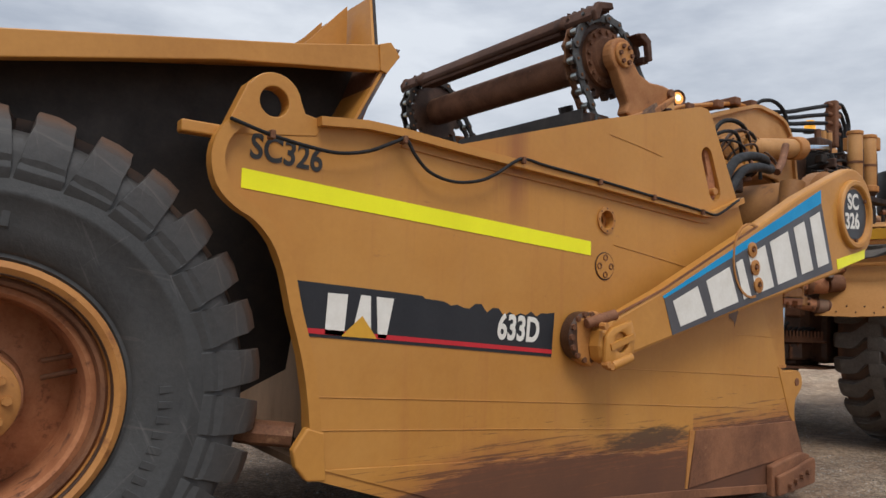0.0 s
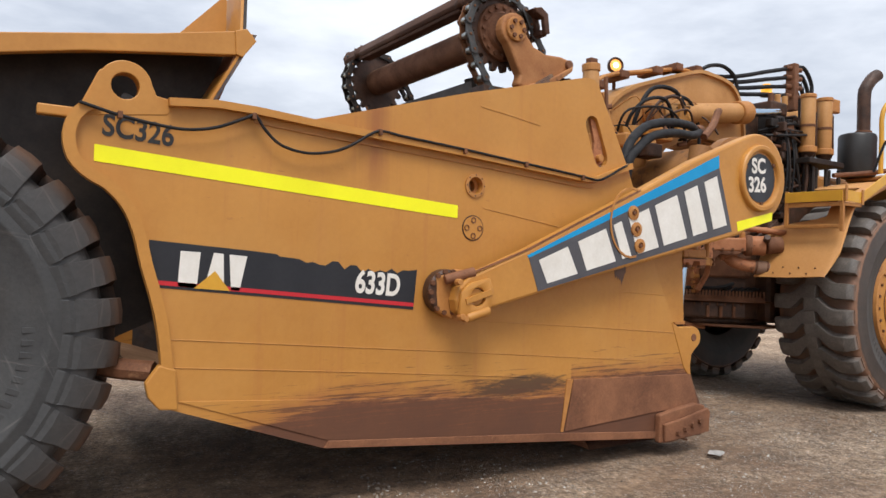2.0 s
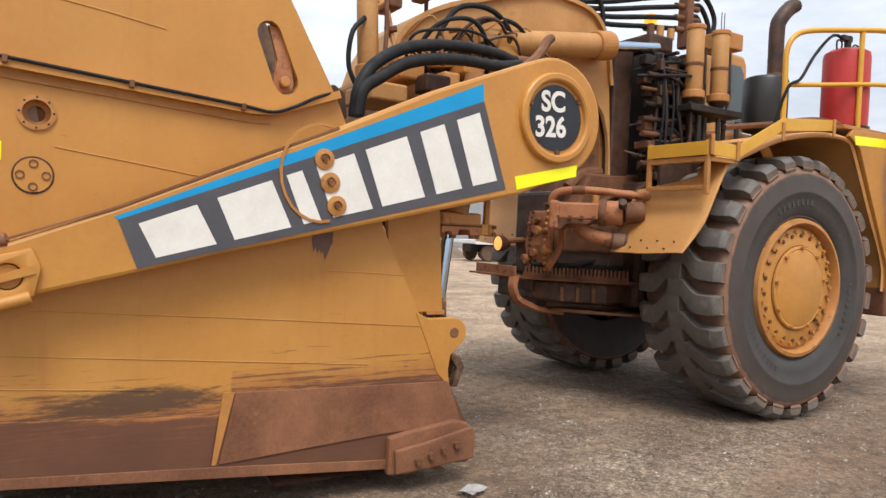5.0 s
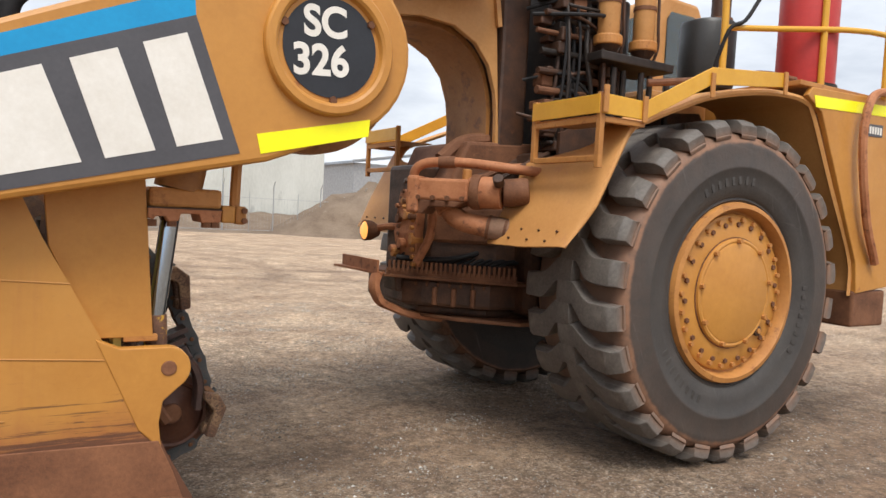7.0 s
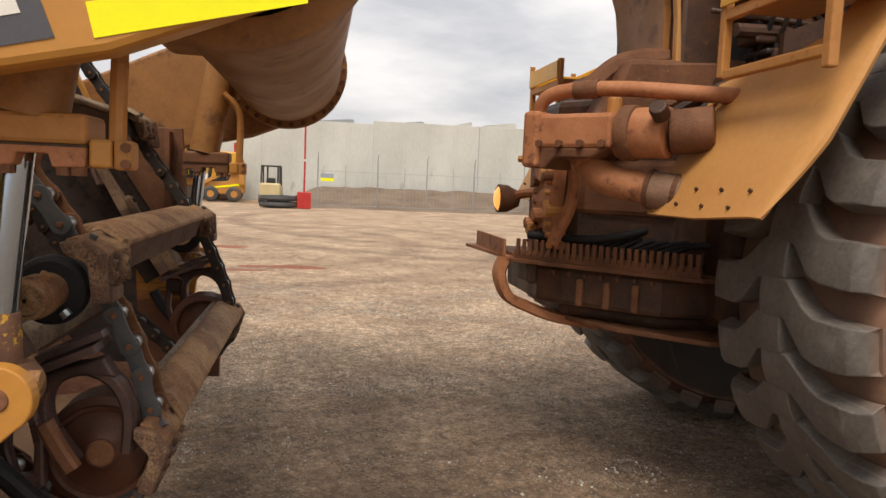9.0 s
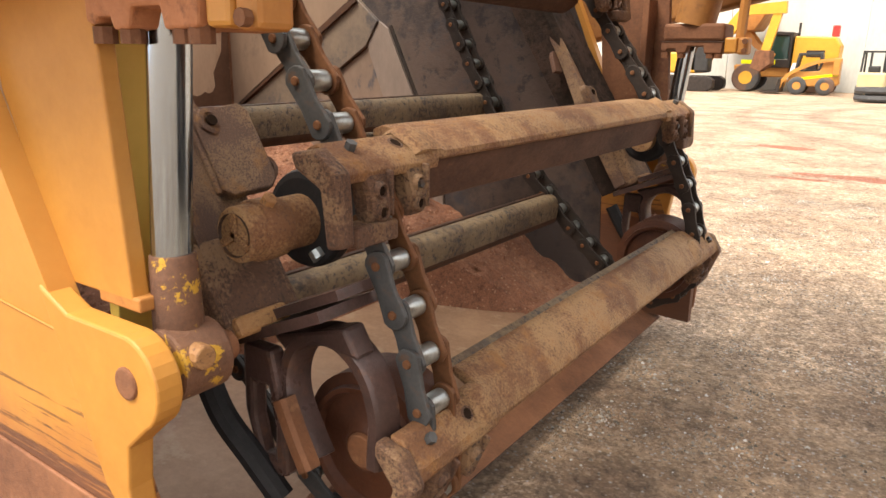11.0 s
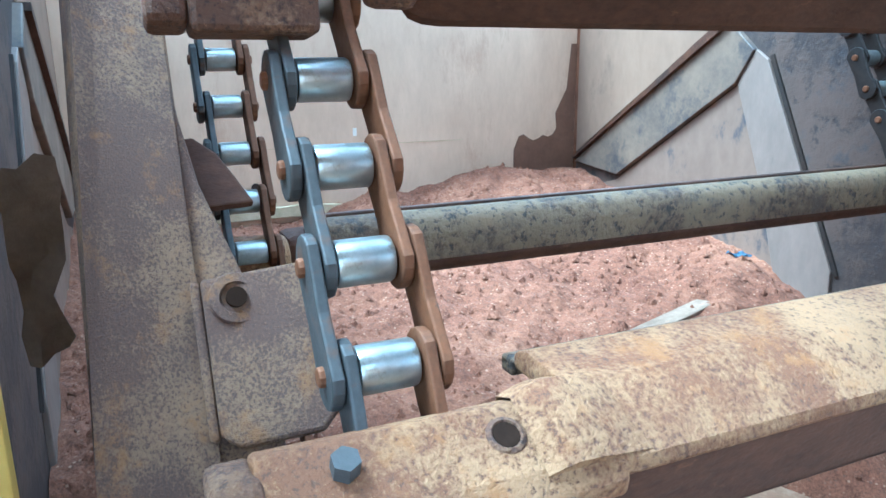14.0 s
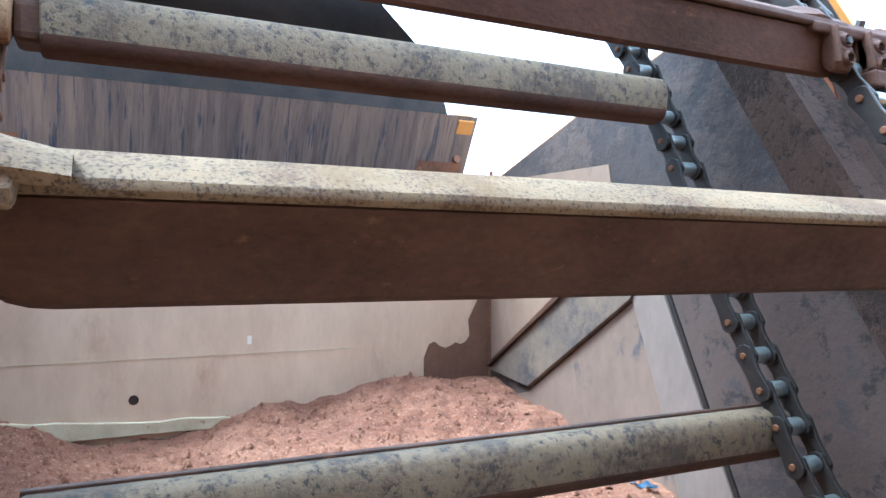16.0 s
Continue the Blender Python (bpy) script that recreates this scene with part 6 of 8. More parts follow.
def arm_graphics():
    # dark panel, blue edge, and seven slanted white blocks that grow forwards
    y = -0.203
    part("graphic_panel", plate([(2.82, 1.645), (4.945, 2.50), (5.145, 1.95), (2.915, 1.405)], (), y, -0.20), decal_grey, arm_near, "dark grey graphic panel")
    part("graphic_edge", plate([(2.805, 1.66), (4.935, 2.61), (4.945, 2.50), (2.82, 1.645)], (), y, -0.20), decal_blue, arm_near, "bright blue graphic edge")

    def uv(u, v):
        lo = Vector((3.0 + 2.05 * u, 1.462 + 0.535 * u))
        hi = Vector((2.925 + 1.99 * u, 1.635 + 0.79 * u))
        p = lo.lerp(hi, v)
        return (p.x, p.y)

    shapes = [[(u, 0), (u + w, 0), (u + w - 0.012, 1), (u - 0.006, 1)] for u, w in ((0.0, 0.145), (0.19, 0.15), (0.375, 0.05), (0.46, 0.12), (0.61, 0.14), (0.79, 0.09), (0.92, 0.09))]
    for s in shapes:
        part("graphic_block", plate([uv(*p) for p in s], (), y - 0.002, y), decal_white, arm_near, "white graphic block")
    part("reflective_patch", plate([(5.215, 2.04), (5.75, 2.16), (5.745, 2.08), (5.235, 1.955)], (), y, -0.20), tape_yellow, arm_near, "fluorescent yellow reflective patch")
    part("number_disc", lathe([(0.225, 0), (0.225, -0.002), (0, -0.002)], 48, (5.535, -0.208, 2.46)), decal_black, arm_near, "round black unit number plate")
    tl = Matrix.Rotation(radians(4), 4, "Z")
    letters("SC", 0.19, decal_white, arm_near, lay(5.405, 2.50, -0.2115) @ tl, "unit_number", 0.001, 0.95)
    letters("326", 0.19, decal_white, arm_near, lay(5.36, 2.325, -0.2115) @ tl, "unit_number", 0.001, 0.95)


arm_graphics()


def torque_tube():
    c = (5.53, 0, 2.43)
    tube = part("torque_tube", lathe([(0.36, 0.0), (0.44, 0.02), (0.44, 0.12), (0.39, 0.14), (0.385, 0.5), (0.385, flip(0.5)), (0.39, flip(0.14)), (0.44, flip(0.12)), (0.44, flip(0.02)), (0.36, flip(0.0))], 56, c), neck_grime_shade, yoke, "large grimy yellow cross tube with bolted flanges", smooth=30)
    for y, o in ((0.13, 1), (flip(0.13), -1)):
        ring_of_bolts(tube, bolt_rust, c[0], c[2], y, 0.415, 30, o)
    for fy in (lambda y: y, flip):
        a, b = sorted((fy(-0.09), fy(0.03)))
        part("arm_hub", rod((5.545, a, 2.46), (5.545, b, 2.46), 0.36, 40), yellow_dusty, yoke)


torque_tube()


def gooseneck():
    # two side webs joined by top and bottom flanges; the lower end drops as a column onto the hitch
    top = [(4.95, 2.55), (4.98, 2.97), (5.18, 3.36), (5.50, 3.58), (5.88, 3.72), (6.54, 3.93), (6.84, 3.945), (7.20, 3.89), (7.38, 3.74), (7.46, 3.55), (7.52, 3.2)]
    low = [(7.60, 2.20), (7.56, 2.20), (7.553, 2.52), (7.53, 2.70), (7.46, 2.90), (7.33, 3.05), (7.13, 3.15), (6.85, 3.17), (6.5, 3.12), (6.1, 2.98), (5.9, 2.75), (5.7, 2.4), (5.4, 2.2)]
    for y in (1.36, flip(1.36) - 0.05):
        part("neck_web", plate(top + low, (), y, y + 0.05, 0.008), neck_pale, yoke, "arched yellow gooseneck web plate")
    tp = [(x, YC, z) for x, z in smooth_line_2d(top)]
    part("neck_top", sweep(tp, [(-0.02, -0.42), (0.02, -0.42), (0.02, 0.42), (-0.02, 0.42)]), neck_pale, yoke)
    lp = [(x, YC, z) for x, z in smooth_line_2d(low[1:-1])]
    # shade under the arch is put into this darker paint
    part("neck_underside", sweep(lp, [(-0.02, -0.27), (0.02, -0.27), (0.02, 0.33), (-0.02, 0.33)]), neck_grime_shade, yoke)
    part("column_box", box(7.57, 7.84, 1.355, flip(1.40), 2.05, 3.62, 0.03), rust_dark, yoke, "grimy column of the gooseneck")


def smooth_line_2d(pts, n=4):
    return [(p.x, p.z) for p in smooth_line([(x, 0, z) for x, z in pts], n)]


gooseneck()


# ---------------------------------------------------------------- elevator
elevator = thing("elevator", "rusty chain elevator with steel flights in front of the bowl", "elevator")
LOOP = [(5.10, 0.42), (5.22, 0.55), (5.195, 0.82), (5.09, 1.10), (4.93, 1.40), (4.75, 1.66), (4.45, 2.08), (4.05, 2.65), (3.68, 3.20), (3.42, 3.58), (3.30, 3.76), (3.10, 3.83), (2.88, 3.76),
        (2.75, 3.58), (2.79, 3.35), (2.98, 3.04), (3.26, 2.71), (3.52, 2.27), (3.78, 1.73), (3.96, 1.43), (4.13, 1.15), (4.46, 0.80), (4.77, 0.51), (4.93, 0.39)]


class Loop:
    """The chain's closed line, by length."""

    def __init__(self, pts):
        self.p = [Vector((x, 0, z)) for x, z in pts]
        k = len(self.p)
        fine = []
        for i in range(k):
            a, b, c, d = (self.p[(i + j - 1) % k] for j in range(4))
            for j in range(12):
                t = j / 12
                fine.append(0.5 * (2 * b + (c - a) * t + (2 * a - 5 * b + 4 * c - d) * t * t + (3 * b - a - 3 * c + d) * t ** 3))
        self.f = fine + [fine[0]]
        self.s = [0.0]
        for a, b in zip(self.f, self.f[1:]):
            self.s.append(self.s[-1] + (b - a).length)
        self.total = self.s[-1]

    def at(self, s):
        s %= self.total
        i = max(0, min(int(np.searchsorted(self.s, s, side="right")) - 1, len(self.f) - 2))
        t = (s - self.s[i]) / max(self.s[i + 1] - self.s[i], 1e-9)
        return self.f[i].lerp(self.f[i + 1], t)


loop = Loop(LOOP)
LINKS = 72
PITCH = loop.total / LINKS


def s_near(x, z):
    return min(range(0, 2000), key=lambda i: (loop.at(loop.total * i / 2000) - Vector((x, 0, z))).length) * loop.total / 2000


S0 = s_near(4.866, 1.434) - 0.64 * PITCH


def link_plate_mesh(w, th, waist):
    """A waisted chain plate between two pins, along local x."""
    h = PITCH / 2
    out = []
    for cx, a0, a1 in ((h, -70, 70), (-h, 110, 250)):
        out += ring_pts(cx, 0, w, 7, a0, a1)
        out.append((0, waist if cx > 0 else -waist))
    bm = plate(out, (), -th / 2, th / 2, 0.003)
    me = bpy.data.meshes.new("link_plate")
    bm.to_mesh(me)
    bm.free()
    return me


def chains():
    lp = {}
    for key, mt in (("steel", chain_steel), ("rust", chain_rust), ("dark", dark_iron)):
        me = link_plate_mesh(0.037, 0.014, 0.028)
        me.materials.append(mt)
        lp[key] = me
    roller = bpy.data.meshes.new("roller")
    b = rod((0, -0.034, 0), (0, 0.034, 0), 0.027, 18, bev=0.004)
    b.to_mesh(roller)
    b.free()
    roller.materials.append(polished)
    roller.shade_smooth()
    roller.set_sharp_from_angle(angle=radians(40))
    pin = bpy.data.meshes.new("pin")
    b = rod((0, -0.074, 0), (0, 0.074, 0), 0.0115, 10, bev=0.003)
    b.to_mesh(pin)
    b.free()
    pin.materials.append(chain_rust)
    for yc, inner in ((0.612, 1), (flip(0.612), -1)):
        ch = new("chain")
        ch.parent = elevator
        tagged(ch, "heavy roller chain with bright rollers")
        for k in range(LINKS):
            p, q = loop.at(S0 + (k - 0.5) * PITCH), loop.at(S0 + (k + 0.5) * PITCH)
            d = q - p
            slack = min(max((4.75 - q.x - 0.55 * q.z) / 0.3, 0), 1) * min(max((2.9 - q.z) / 0.5, 0), 1) if inner > 0 else 0
            yk = yc - 0.07 * slack
            ang = math.atan2(d.z, d.x)
            m = Matrix.Translation(((p.x + q.x) / 2, yk, (p.z + q.z) / 2)) @ Matrix.Rotation(-ang, 4, "Y")
            off = 0.060 if k % 2 else 0.044
            # far chain has black plates: shade on that side put into the colour
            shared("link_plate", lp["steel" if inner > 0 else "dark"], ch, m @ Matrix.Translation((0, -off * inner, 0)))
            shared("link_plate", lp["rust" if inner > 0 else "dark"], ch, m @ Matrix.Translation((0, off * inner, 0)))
            shared("roller", roller, ch, Matrix.Translation((q.x, yk, q.z)))
            shared("pin", pin, ch, Matrix.Translation((q.x, yk, q.z)))


chains()


def flight_thing(x, z, back):
    """One flight: a bent scoop plate with end brackets bolted to both chains."""
    s = s_near(x, z)
    t = (loop.at(s + 0.12) - loop.at(s - 0.12)).normalized()
    ang = math.atan2(t.z, t.x) - math.atan2(0.87, -0.5)
    holder = new("flight")
    holder.parent = elevator
    holder.location = (x, 0, z)
    holder.rotation_euler = (0, -ang, 0)
    front = x + 0.62 * z > 5.25 and z < 3.0
    if back:
        # return run: the smooth back of the bar faces forwards
        far = 0.12 if 1.0 < z < 2.0 else 0.0
        holder.rotation_euler = (0, 0, 0)
        tagged(holder, "grey scoured flight bar on the return run")
        bar = plate([(-0.07, 0.045), (-0.055, 0.075), (0.015, 0.085), (0.045, 0.07), (0.058, 0.03), (0.05, -0.05), (0.03, -0.075), (-0.03, -0.085), (-0.06, -0.06)], (), 0.76, flip(0.70) + far)
        bevel(bar, 0.012, 2, 25)
        bar.normal_update()
        # lower and rear faces go darker: their shade is put into the colour
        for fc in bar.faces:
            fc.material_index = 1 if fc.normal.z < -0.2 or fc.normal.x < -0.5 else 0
        part("blade", bar, [bar_scoured, flight_rust_shade], holder, smooth=40)
        part("lip", box(-0.052, -0.03, 0.76, flip(0.70) + far, 0.07, 0.086, 0.003), rust_dark, holder)
        for f in (lambda y: y, flip):
            part("lug", box(-0.10, 0.035, *sorted((f(0.70), f(0.80))), -0.055, 0.05, 0.02), flight_rust_shade, holder)
        part("bar_end", rod((0.02, 0.47, 0.0), (0.02, 0.70, -0.005), 0.068, 20, 0.062, bev=0.014), flight_orange, holder, "tan worn end of the bar", smooth=40)
        return
    tagged(holder, "rusty steel flight bar scoured by earth")
    # section in the frame of the front run: flange forwards, web hanging from its front edge
    lip = [(-0.03, 0.072), (0.002, 0.083), (0.055, 0.052), (0.080, 0.030), (0.084, 0.015), (0.074, 0.006), (0.048, 0.018), (0.0, 0.050), (-0.03, 0.052)]
    web = [(0.048, 0.020), (0.062, 0.006), (0.026, -0.105), (0.010, -0.112), (-0.002, -0.102), (0.022, 0.0), (0.02, 0.036)]
    reach = 0.13 if 2.2 < z < 3.0 else 0.10 if z < 1.0 else 0.0
    y0, y1 = 0.79, flip(0.79) + reach
    mt = flight_metal if front and z < 2.2 else flight_rust_shade
    if z < 1.5:
        # the lower flights have a deeper flange
        back = -0.096 if z < 1.0 else -0.118
        lip = [(back, 0.076), (back + 0.03, 0.088)] + lip[1:-1] + [(back, 0.056)]
        part("rear_lip", box(lip[0][0] - 0.030, lip[0][0] - 0.001, y0, y1, lip[0][1] - 0.034, lip[0][1] - 0.012, 0.004), bar_scoured, holder)
    if 1.5 < z < 2.2:
        # this flight hangs a little behind the chain, and its web leans back
        lip = [(u - 0.065, v + 0.012) for u, v in lip]
        web = [(u - (0.065 if v > -0.05 else 0.10), v + (0.012 if v > -0.05 else 0.0)) for u, v in web]
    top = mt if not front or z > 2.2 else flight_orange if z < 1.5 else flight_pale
    crust = bracket_crust if front and z < 2.2 else mt
    if z > 3.5:
        part("stiffener", box(-0.065, 0.045, y0, y1, -0.085, 0.06, 0.012), flight_rust_shade, holder)
    bm = plate(lip, (), y0, y1, 0.0)
    bevel(bm, 0.006, 2, 35)
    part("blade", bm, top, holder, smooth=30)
    bm = bmesh.new()
    rows = []
    ends = ((0.0, 0.62), (0.012, 0.80), (0.03, 0.92), (0.055, 0.98), (0.085, 1.0))
    for y, k in [(0.765 + e, q) for e, q in ends] + [(flip(0.765) + reach - e, q) for e, q in ends[::-1]]:
        rows.append([bm.verts.new((0.035 + (u - 0.035) * (1 if v > -0.1 else k), y, v * (1 if v > -0.1 else k))) for u, v in web])
    for r0, r1 in zip(rows, rows[1:]):
        for j in range(len(web)):
            bm.faces.new((r0[j], r0[(j + 1) % len(web)], r1[(j + 1) % len(web)], r1[j]))
    bm.faces.new(rows[0])
    bm.faces.new(rows[-1][::-1])
    bevel(bm, 0.006, 2, 35)
    # web colour holds both its rust and the shade below the lip
    part("web", bm, flight_rust_shade, holder, smooth=30)
    for f in (lambda y: y, flip):
        def span(a, b, f=f):
            return sorted((f(a), f(b)))
        br = part("end_bracket", plate([(-0.035, 0.062), (0.0, 0.076), (0.07, 0.036), (0.088, 0.012), (0.082, -0.012), (0.045, 0.0), (0.0, 0.035)], (), *span(0.455, 0.815), 0.006), top, holder)
        hump, prev = bmesh.new(), None
        for yy, h in ((0.722, -0.004), (0.74, 0.008), (0.757, 0.014), (0.78, 0.013), (0.805, 0.006), (0.835, 0.0), (0.87, -0.008)):
            row = [hump.verts.new((u + 0.35 * h * e, f(yy), v + h * e)) for u, v, e in ((-0.034, 0.055, 0.2), (-0.032, 0.071, 0.8), (0.0, 0.083, 1.0), (0.03, 0.068, 1.0), (0.058, 0.051, 0.9), (0.078, 0.034, 0.5), (0.07, 0.02, 0.2))]
            if prev:
                for q in range(6):
                    hump.faces.new((prev[q], prev[q + 1], row[q + 1], row[q]))
            prev = row
        part("shoulder", hump, top, br, smooth=60)
        part("wing", plate([(-0.045, 0.055), (0.03, 0.07), (0.10, 0.02), (0.11, -0.145), (0.06, -0.155), (0.045, -0.02), (-0.03, 0.02)], (), *span(0.415, 0.462), 0.010), crust, br)
        for a, b in ((0.525, 0.605), (0.675, 0.748)):
            lug = part("lug", plate([(0.02, 0.03), (0.085, 0.01), (0.105, -0.06), (0.10, -0.105), (0.075, -0.125), (0.045, -0.10), (0.035, -0.03)], (), *span(a, b), 0.016), crust, br)
            for dz in (-0.035, -0.085):
                hx = 0.1 - 0.08 * (dz + 0.035)
                part("bolt_hole", rod((0.07, f((a + b) / 2 - 0.004), dz), (hx + 0.001, f((a + b) / 2 - 0.004), dz), 0.013, 14), hole_dark, lug)
                part("hole_rim", lathe([(0.024, hx - 0.02), (0.0225, hx + 0.002), (0.017, hx + 0.009), (0.0135, hx + 0.007), (0.0125, hx - 0.02)], 16, (0, f((a + b) / 2 - 0.004), dz), "x"), crust, lug, smooth=50)
            if a > 0.6:
                part("lug_bolt", rod((0.09, f((a + b) / 2 - 0.004), -0.035), (0.113, f((a + b) / 2 - 0.004), -0.035), 0.0105, 6), chain_steel, lug)
            part("lug_rib", box(0.06, 0.106, *span(b - 0.010, b), -0.10, 0.01, 0.006), crust, lug)
        part("pad", box(0.045, 0.115, *span(0.462, 0.61), -0.155, -0.105, 0.008), crust, br)
        part("bolt", rod((0.025, f(0.534), 0.05), (0.0365, f(0.534), 0.0755), 0.0145, 6), chain_steel, br)
        part("bolt_hole", rod((0.020, f(0.70), 0.038), (0.0322, f(0.70), 0.0592), 0.0145, 16), hole_dark, br)
        part("hole_rim", join(None, lathe([(0.024, -0.006), (0.021, 0.001), (0.0165, 0.0025), (0.0145, 0.0), (0.0145, -0.006)], 18, (0, 0, 0), "z", True), Matrix.Translation((0.0318, f(0.70), 0.0585)) @ Matrix.Rotation(radians(30), 4, "Y")), crust, br, smooth=50)


for x_, z_ in ((5.195, 0.685), (4.985, 1.335), (4.59, 1.935), (4.15, 2.52), (3.70, 3.14), (3.36, 3.68), (2.86, 3.76)):
    flight_thing(x_, z_, False)
for x_, z_ in ((3.50, 2.47), (3.93, 1.325), (4.44, 0.81)):
    flight_thing(x_, z_, True)


def elevator_frame():
    d = Vector((-0.62, 0, 1.0)).normalized()
    for f in (lambda y: y, flip):
        foot = Vector((4.93, 0, 0.86))
        n = Vector((d.z, 0, -d.x))
        quad = [(0.295, 0.05), (0.455, 0.0), (0.462, -0.04), (0.42, -0.22), (0.28, -0.22)]
        bm = bmesh.new()
        ends = []
        for s in (0.16, 2.75):
            ends.append([bm.verts.new(Vector((foot.x, f(y + (s - 0.16) * (0.033 if o > 0.02 else 0.012 if y < 0.3 else 0.0)), foot.z)) + d * s + n * (o - 0.04)) for y, o in quad])
        for j in range(5):
            bm.faces.new((ends[0][j], ends[0][(j + 1) % 5], ends[1][(j + 1) % 5], ends[1][j]))
        bm.faces.new(ends[0])
        bm.faces.new(ends[1][::-1])
        bevel(bm, 0.012, 2, 20)
        # only the far beam is darkened, for shade on that side
        rail = part("side_beam", bm, beam_crust if f(0) == 0 else far_beam_dark, elevator, "pitted rusty side beam of the elevator")
        part("beam_gusset", join(None, plate([(0.0, 0.16), (0.0, 1.35), (0.012, 1.22), (0.032, 1.0), (0.05, 0.88), (0.082, 0.77), (0.115, 0.66), (0.125, 0.16)] if f(0) == 0 else [(0.0, 0.16), (-0.125, 0.16), (-0.115, 0.66), (-0.082, 0.77), (-0.05, 0.88), (-0.032, 1.0), (-0.012, 1.22), (0.0, 1.35)], (), -0.12, -0.05, 0.008, "x"), Matrix.Translation((foot.x, f(0.43), foot.z)) @ Matrix.Rotation(math.atan2(d.x, d.z), 4, "Y")), beam_crust, rail)
        # guard plate lying along the beam towards the chain
        c = Vector((foot.x, f(0.545), foot.z)) + d * 0.595 + n * -0.022
        rot = Matrix.Rotation(math.atan2(d.x, d.z), 4, "Y")
        lean = Matrix.Rotation(radians(-9 if f(0) == 0 else 9), 4, "Z")
        gp = part("guard_plate", join(None, plate([(-0.085, -0.105), (-0.06, -0.125), (0.055, -0.125), (0.08, -0.10), (0.08, 0.10), (0.06, 0.125), (-0.085, 0.12)] if f(0) == 0 else [(0.085, -0.105), (0.06, -0.125), (-0.055, -0.125), (-0.08, -0.10), (-0.08, 0.10), (-0.06, 0.125), (0.085, 0.12)], (), -0.018, 0.018, 0.006, "x"), Matrix.Translation(c) @ rot @ lean), beam_crust, rail, "pitted guard plate bolted along the beam")
        hc = c + d * 0.085 + Vector((0, f(0.505) - f(0.545), 0))
        part("bolt_hole", rod(hc + n * 0.004, hc + n * 0.0188, 0.015, 16), hole_dark, gp)
        lo = c + d * -0.065 + n * 0.004 + Vector((0, f(0.612) - f(0.545), 0))
        part("bolt_hole", rod(lo + n * 0.004, lo + n * 0.0188, 0.015, 16), hole_dark, gp)
        part("hole_rim", join(None, lathe([(0.040, 0.010), (0.036, 0.026), (0.023, 0.027), (0.0185, 0.012)], 20, (0, 0, 0), "x", True), Matrix.Translation(lo - n * 0.012) @ rot), beam_crust, gp, smooth=50)
        part("hole_rim", join(None, lathe([(0.042, 0.012), (0.037, 0.026), (0.024, 0.027), (0.0185, 0.012)], 20, (0, 0, 0), "x", True), Matrix.Translation(hc - n * 0.012) @ rot), beam_crust, gp, smooth=50)
        part("plate_bead", join(None, box(-0.02, 0.014, -0.10, -0.086, -0.11, 0.12, 0.006) if f(0) == 0 else box(-0.02, 0.014, 0.086, 0.10, -0.11, 0.12, 0.006), Matrix.Translation(c) @ rot @ lean), beam_crust, gp)
        # deflector fin behind the beam
        fc = Vector((foot.x, 0, foot.z)) + d * 0.92 + n * -0.13
        part("deflector_fin", join(None, plate([(-0.04, 0.07), (0.0, 0.075), (0.035, 0.045), (0.06, 0.0), (0.085, -0.05), (0.0, -0.055)] if f(0) == 0 else [(0.04, 0.07), (0.0, -0.055), (-0.085, -0.05), (-0.06, 0.0), (-0.035, 0.045), (0.0, 0.075)], (), -0.012, 0.012, 0.004, "x"), Matrix.Translation(fc + Vector((0, f(0.485), 0))) @ rot), flight_rust_shade, rail)
        st = part("stub_shaft", rod((4.885, f(0.30), 1.215), (4.885, f(0.62), 1.215), 0.064, 32, bev=0.006), flight_orange, elevator, "rusty stub shaft of the guide roller", smooth=40)
        part("shaft_shoulder", rod((4.885, f(0.345), 1.215), (4.885, f(0.42), 1.215), 0.072, 32, bev=0.008), flight_orange, st, smooth=40)
        part("shaft_recess", lathe([(0.050, -0.012), (0.045, 0.004), (0.0, 0.004)] if f(0) == 0 else [(0.050, 0.012), (0.045, -0.004), (0.0, -0.004)], 24, (4.885, f(0.305), 1.215)), rust_dark, st)
        for a in (30, 150, 270):
            part("recess_web", box(-0.008, 0.05, *sorted((f(0.292), f(0.304))), -0.01, 0.01, 0.003, Matrix.Translation((4.885, 0, 1.215)) @ Matrix.Rotation(radians(a), 4, "Y")), rust_pitted, st)
        part("shaft_bolt", rod((4.91, f(0.37), 1.275), (4.925, f(0.37), 1.293), 0.018, 6), flight_metal, st)
        part("set_screw", rod((4.93, f(0.50), 1.145), (4.945, f(0.50), 1.128), 0.02, 10), polished, st)
        seat = part("shaft_seat", join(None, box(-0.07, 0.06, -0.13, 0.11, -0.13, 0.10, 0.022), Matrix.Translation(Vector((foot.x, f(0.41), foot.z)) + d * 0.27 + n * -0.05) @ rot), bracket_crust, elevator, "pitted seat under the stub shaft")
        part("seat_lip", join(None, box(0.045, 0.075, -0.11, 0.05, -0.15, -0.10, 0.012), Matrix.Translation(Vector((foot.x, f(0.41), foot.z)) + d * 0.27 + n * -0.05) @ rot), flight_metal, seat)
        part("guide_roller", rod((4.885, f(0.50), 1.215), (4.885, f(0.57), 1.215), 0.122, 32, bev=0.02), rubber_hose, elevator)
        clamp = part("clamp_bar", sweep([(4.74, f(0.46), 0.905), (5.07, f(0.46), 1.045)], [(-0.013, -0.10), (0.013, -0.10), (0.013, 0.10), (-0.013, 0.10)]), grease_cast, elevator, "greasy dark clamp bar")
        part("clamp_top", sweep([(4.86, f(0.47), 0.99), (5.08, f(0.47), 1.085)], [(-0.012, -0.06), (0.012, -0.06), (0.012, 0.06), (-0.012, 0.06)]), grease_cast, clamp)
